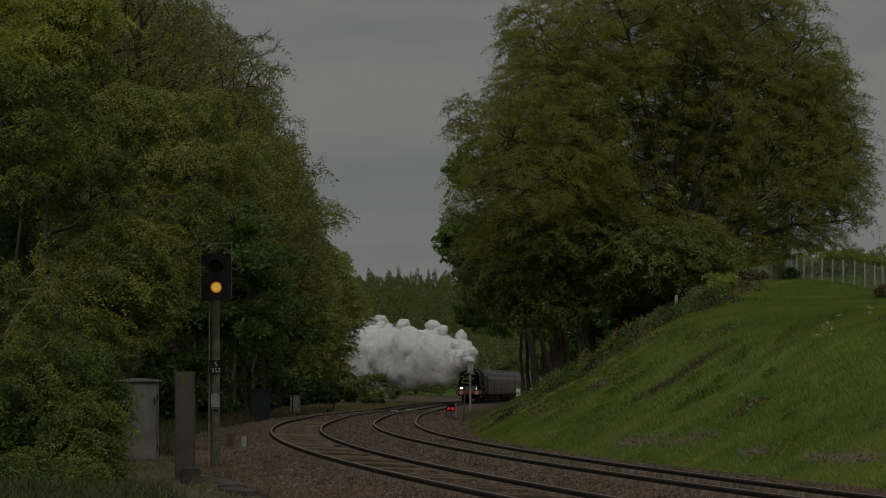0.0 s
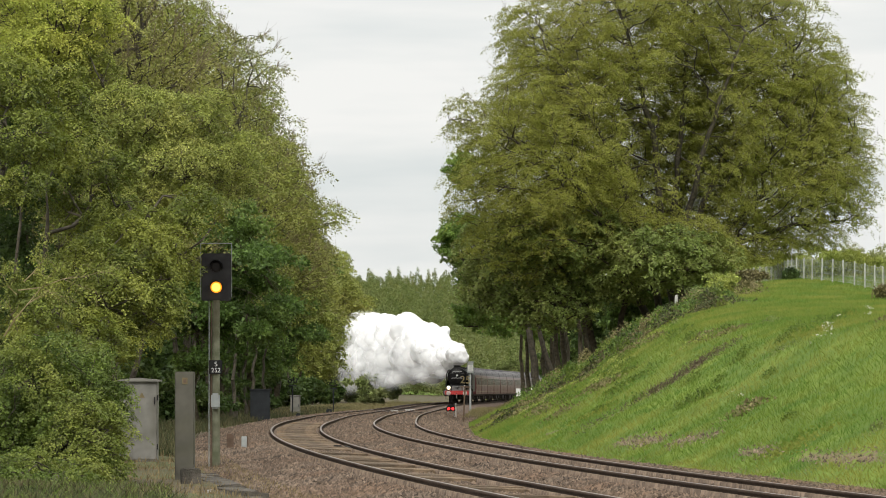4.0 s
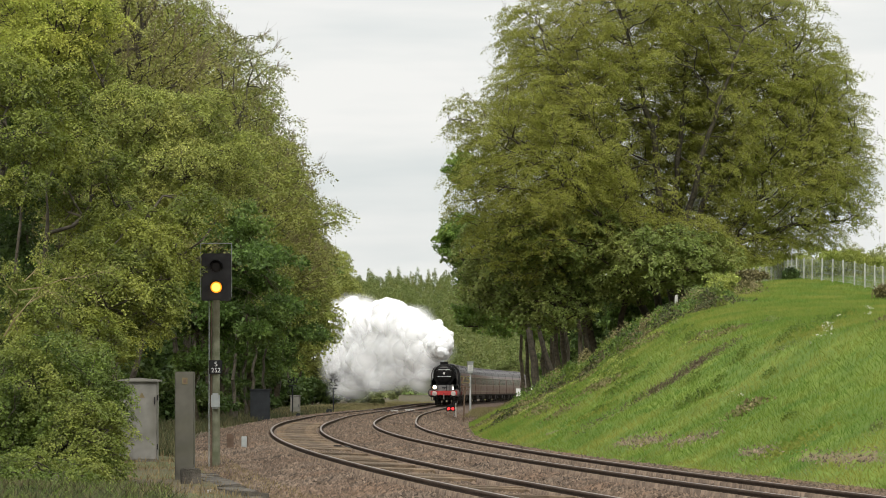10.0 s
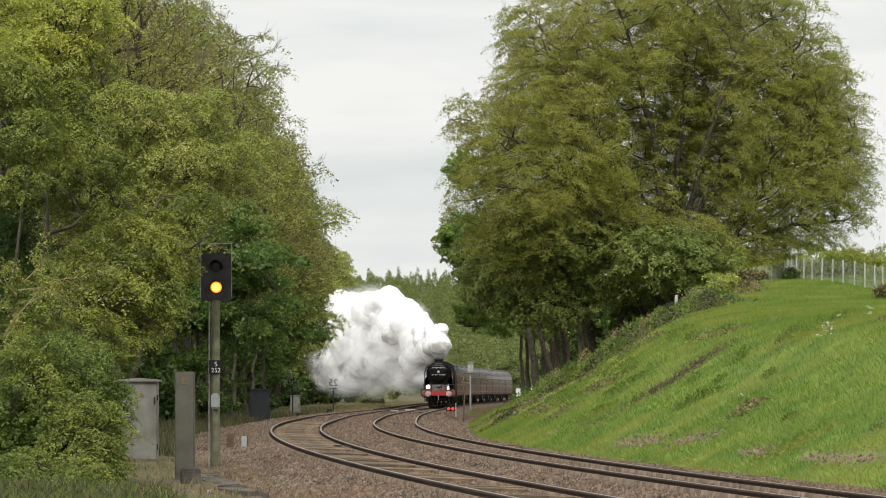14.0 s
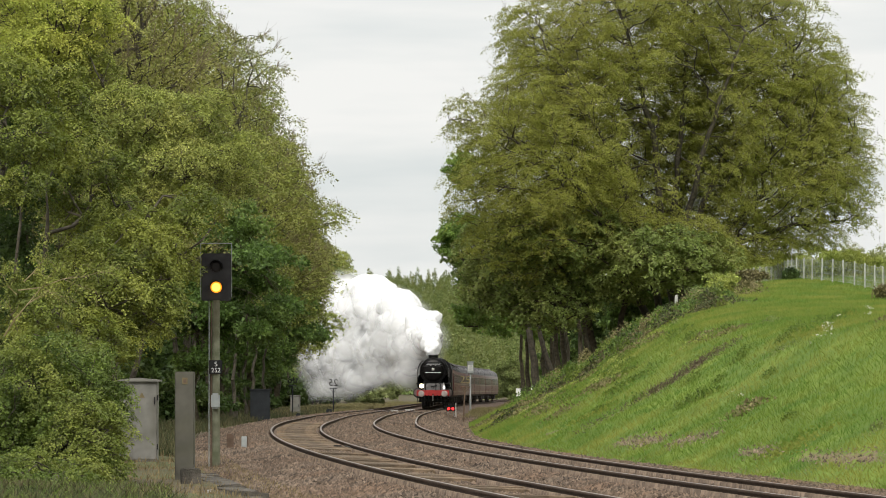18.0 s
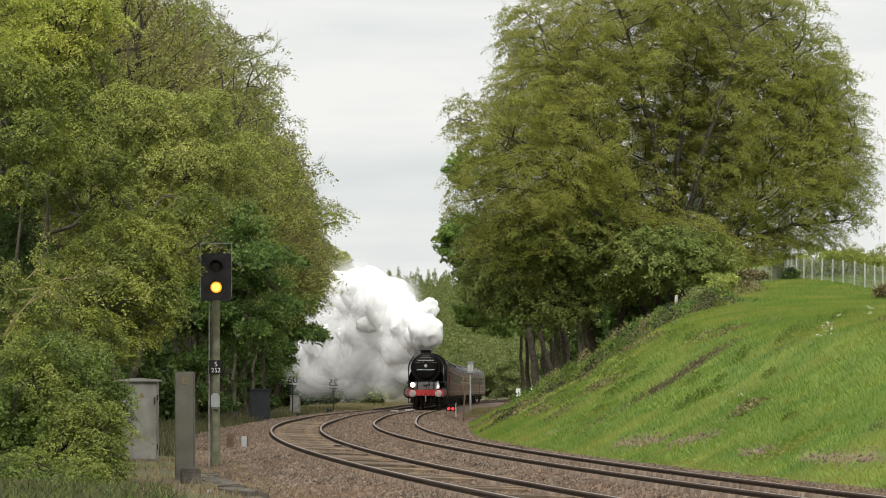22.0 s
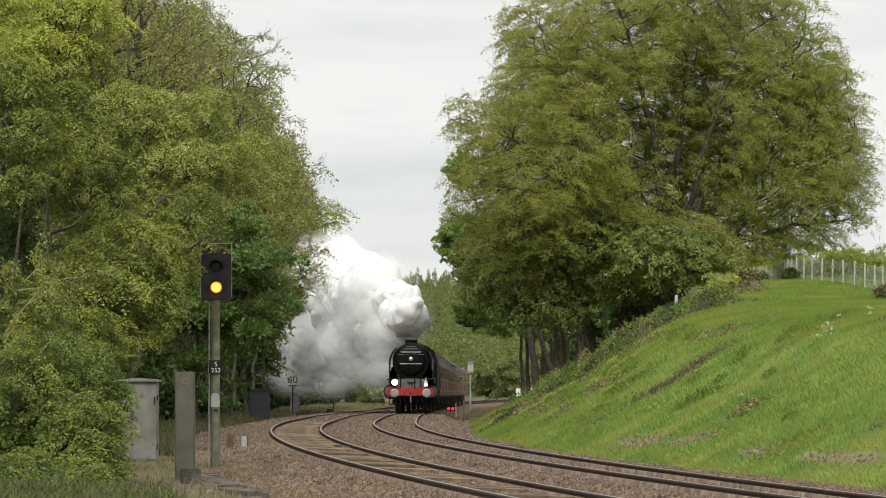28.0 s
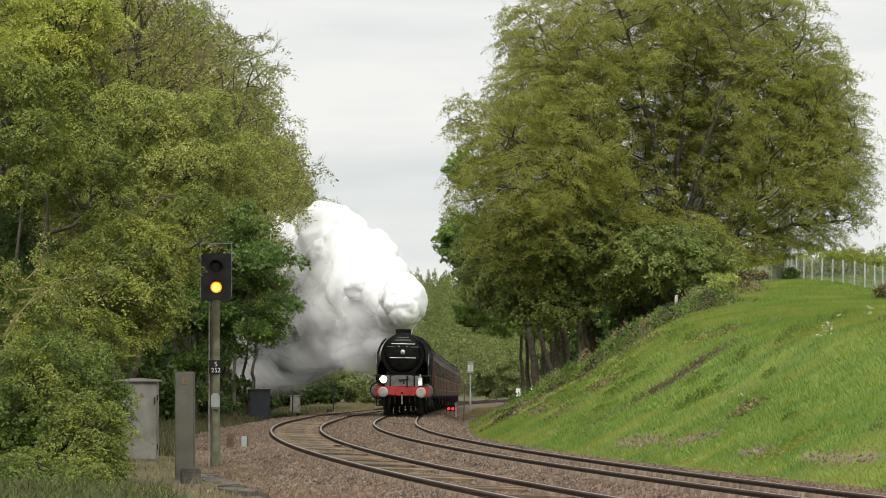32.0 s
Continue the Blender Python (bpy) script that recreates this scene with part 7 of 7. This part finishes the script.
BILLOWS = [steam_mesh("steam_billow", 300 + i, (0.95, 1.5, 0.95), 900, 0.025, 1.4) for i in range(7)]
PUFFS = []
for i in range(N_PUFFS):
    ob = new("steam_billow", BILLOWS[i % 7])
    size = 0.55 + 0.5 * ((i * 0.618) % 1.0)
    ob.scale = (size, size, size)
    tagged(ob, "white billow of exhaust steam drifting from the chimney", "steam", "exhaust steam")
    PUFFS.append(ob)


CLOUDS = [steam_mesh("steam_cloud", 500 + i, (1.1, 1.1, 1.0), 1300, 0.02, 1.15) for i in range(6)]


def wisp_mesh(seed, mat):
    """A lens-shaped veil of thin steam, thickest in its middle."""
    rng = np.random.default_rng(seed)
    bm = bmesh.new()
    bmesh.ops.create_icosphere(bm, subdivisions=4, radius=1.0)
    o = Vector(rng.uniform(-50, 50, 3))
    bmesh.ops.delete(bm, geom=[v for v in bm.verts if v.co.y > 0.02], context="VERTS")
    for v in bm.verts:
        k = 1 + 0.10 * noise.noise(v.co * 1.7 + o)
        v.co = Vector((v.co.x * k, v.co.y * 0.14 * k, v.co.z * k))
    me = bpy.data.meshes.new("thin_steam")
    bm.to_mesh(me)
    bm.free()
    me.materials.append(mat)
    me.polygons.foreach_set("use_smooth", [True] * len(me.polygons))
    return me


SOFTS = [wisp_mesh(540 + i, M_SOFT) for i in range(4)]
HAZES = [wisp_mesh(550 + i, M_HAZE) for i in range(4)]
PLUME = []
prng = np.random.default_rng(77)
for i in range(72):
    f = (i + 0.5) / 72
    f = 0.02 + 0.98 * f ** 0.8
    mid = float(np.interp(f, [0, .1, .2, .3, .5, .75, 1], [5.0, 5.3, 5.4, 5.7, 6.0, 6.1, 6.0]))
    half = float(np.interp(f, [0, .1, .2, .3, .5, .75, 1], [0.4, 0.9, 1.6, 2.2, 2.6, 2.7, 2.6]))
    size = float(np.interp(f, [0, .1, .3, 1], [0.85, 1.25, 1.8, 2.2])) * prng.uniform(0.85, 1.2)
    z = max(mid + half * prng.uniform(-1, 1), min(mid, 2.6 + 0.9 * size))
    ob = new("steam_cloud", CLOUDS[i % 6])
    ob.scale = (size, size, size)
    tagged(ob, "large white cloud of exhaust steam trailing over the train", "steam", "steam plume")
    PLUME.append((ob, f, z, prng.uniform(-3, 3), prng.uniform(0, 6.28), prng.uniform(-16, 16, 3), prng.uniform(-180, 180, 3)))
VEILS = [wisp_mesh(560 + i, M_VEIL) for i in range(3)]
for i in range(7):
    f = (0.10, 0.22, 0.36, 0.50, 0.64, 0.80, 0.95)[i]
    ob = new("steam_veil", VEILS[i % 3])
    size = float(np.interp(f, [0, 0.3, 1], [1.7, 3.0, 3.6]))
    ob.scale = (size, size, size)
    tagged(ob, "soft white veil of steam over the plume", "steam", "steam veils")
    PLUME.append((ob, f, float(np.interp(f, [0, 0.3, 1], [5.2, 5.4, 5.2])) + prng.uniform(-0.3, 0.3), -5, prng.uniform(0, 6.28),
                  np.zeros(3), np.array([-30, prng.uniform(-20, 20), prng.uniform(-10, 10)])))
for i in range(6):
    f = 0.28 + 0.72 * (i + 0.5) / 6
    soft = i % 2
    ob = new("steam_haze", (SOFTS if soft else HAZES)[i % 4])
    size = prng.uniform(2.2, 2.8) if soft else prng.uniform(2.6, 3.6)
    ob.scale = (size, size, size * (0.95 if soft else 0.6))
    tagged(ob, "thin veil of steam sinking low over the tracks", "steam", "low steam haze")
    PLUME.append((ob, f, (3.9 if soft else 2.2) + prng.uniform(-0.4, 0.4), -5 if soft else -7, prng.uniform(0, 6.28),
                  np.zeros(3), np.array([-35, prng.uniform(-20, 20), prng.uniform(-12, 12)])))
for i in range(34):
    f = 0.04 + 0.96 * ((i + 0.5) / 34) ** 0.8
    ob = new("steam_fringe", SOFTS[i % 4])
    size = float(np.interp(f, [0, .15, .4, 1], [1.2, 1.9, 2.6, 2.9])) * prng.uniform(0.85, 1.2)
    ob.scale = (size, size, size * 0.9)
    tagged(ob, "soft edge of white steam round the plume", "steam", "steam fringe")
    mid = float(np.interp(f, [0, .1, .3, 1], [5.2, 5.6, 6.0, 6.6]))
    half = float(np.interp(f, [0, .1, .3, 1], [0.4, 1.0, 2.3, 3.4]))
    PLUME.append((ob, f, mid + half * prng.uniform(-1, 1), prng.uniform(-7, -4), prng.uniform(0, 6.28),
                  np.zeros(3), np.array([-38, prng.uniform(-30, 30), prng.uniform(-12, 12)])))
for i in range(20):
    f = 0.14 + 0.86 * (i + 0.5) / 20
    ob = new("low_steam", SOFTS[i % 4])
    size = float(np.interp(f, [0, .3, 1], [1.6, 2.2, 2.5])) * prng.uniform(0.85, 1.15)
    ob.scale = (size, size, size * 0.85)
    tagged(ob, "soft white steam rolling down to the track", "steam", "low steam")
    PLUME.append((ob, f, prng.uniform(1.7, 3.6), prng.uniform(-8, -3), prng.uniform(0, 6.28),
                  np.zeros(3), np.array([-42, prng.uniform(-30, 30), prng.uniform(-12, 12)])))
EDGE_OF_WOOD = -10.6


def plume_rows(f, z, dy, ph, spin, turn):
    rows = []
    for k in range(17):
        t = k * 2.0
        c = chimney_at(t)
        g = f + 0.025 * math.sin(t * 0.7 + ph)
        x = c.x + 0.35 * (1 - g) + (EDGE_OF_WOOD - c.x) * g
        y = c.y + 1.0 + 52.0 * g + dy * min(1, g * 3)
        calm = 0.62 + 0.38 * fade(t, 1, 8)
        zz = 4.4 + (z - 4.4) * calm + float(rail_z(y)) + 0.5 * fade(t, 26, 31) * fade(5.6 - z, 0, 1.5) + 0.45 * math.sin(t * 0.9 + ph * 2) * min(1, g * 4)
        rows.append((t, pose(x, y, zz, *(turn + spin * t))))
    return rows


def chimney_at(t):
    return on_rails(front_way(t) + 6.6, 4) @ Vector((0, -4.75, 3.9))


def puff_rows(i):
    """Rides in the boiler until its turn, shoots up from the chimney, then drifts across the wind into the wood."""
    rng = np.random.default_rng(700 + i)
    life = 9.0
    te = -life + (32.0 + life) * (i + rng.random() * 0.8) / N_PUFFS
    tilt = rng.uniform(-180, 180, 3)
    spin = rng.uniform(-14, 14, 3)
    rows = []
    inside = pose(0, rng.uniform(-2.6, 0.0), 2.68)
    if te > 0:
        n = max(1, int(te / 2.0))
        for k in range(n + 1):
            t = te * k / n
            rows.append((t, on_rails(front_way(t) + 6.6, 4) @ inside))
    g = rng.normal(0, 1, 3)
    lift = rng.uniform(0, 1)

    def at_age(a):
        c = chimney_at(te)
        grow = 1 - math.exp(-a / 1.3)
        wind = 0.8 * a + 1.55 * max(0, a - 0.4) - 0.15 * (1 - math.exp(-a / 0.3))
        x = c.x - wind + g[0] * 1.0 * grow
        y = c.y + 0.7 - 1.6 * (1 - math.exp(-a / 0.4)) + g[1] * 2.5 * grow
        up = 2.7 * (1 - math.exp(-a / 0.55)) * (0.45 + 0.70 * lift)
        z = c.z + 0.55 + up + (lift - 0.6) * 2.6 * fade(a, 0.8, 3.2) + 0.25 * a * lift
        return (x, y, max(3.9, z))
    ages = [0.12, 0.3, 0.6, 1.0, 1.5, 2.1, 3.0, 4.2, 5.6, 7.4, 9.0, 12.0]
    for a in ages:
        t = te + a
        if t <= 0 or t > 31.97:
            continue
        if not rows:
            rows.append((0.0, pose(*at_age(-te), *(tilt + spin * -te))))
        if t - rows[-1][0] > 0.08:
            rows.append((t, pose(*at_age(a), *(tilt * min(1, a / 0.6) + spin * a))))
    if rows[-1][0] < 31.97:
        a = 32.0 - te
        if a < 12.0:
            rows.append((32.0, pose(*at_age(a), *(tilt * min(1, a / 0.6) + spin * a))))
        else:
            x, y, z = at_age(12.0)
            rows.append((32.0, pose(x - 14, y, 1.5, *(tilt + spin * 12))))
    return rows


def motions():
    times = [k * 2.0 for k in range(17)]
    walk(ENGINE, [(t, on_rails(front_way(t) + 6.6, 4)) for t in times])
    walk(TENDER, [(t, on_rails(front_way(t) + 18.0, 2.5)) for t in times])
    for n, c in enumerate(COACHES):
        walk(c, [(t, on_rails(front_way(t) + 33.0 + 20.3 * n, 7.1)) for t in times])
    for w, r in SPINNING:
        gap = 4 / 30 if r > 0.9 else 2 / 30
        base = w.location.copy()
        walk(w, [(k * gap, pose(*base, math.degrees(SPEED * k * gap / r))) for k in range(int(32 / gap) + 1)])
    for rod, x, y in RODS:
        gap = 4 / 30
        ph = 0 if x < 0 else math.pi / 2
        walk(rod, [(k * gap, pose(x, y + 0.33 * math.cos(SPEED * k * gap / 1.016 + ph), 1.016 - 0.33 * math.sin(SPEED * k * gap / 1.016 + ph)))
                   for k in range(241)])
    for ob, *rest in PLUME:
        walk(ob, plume_rows(*rest))
    for i, p in enumerate(PUFFS):
        walk(p, puff_rows(i))


motions()
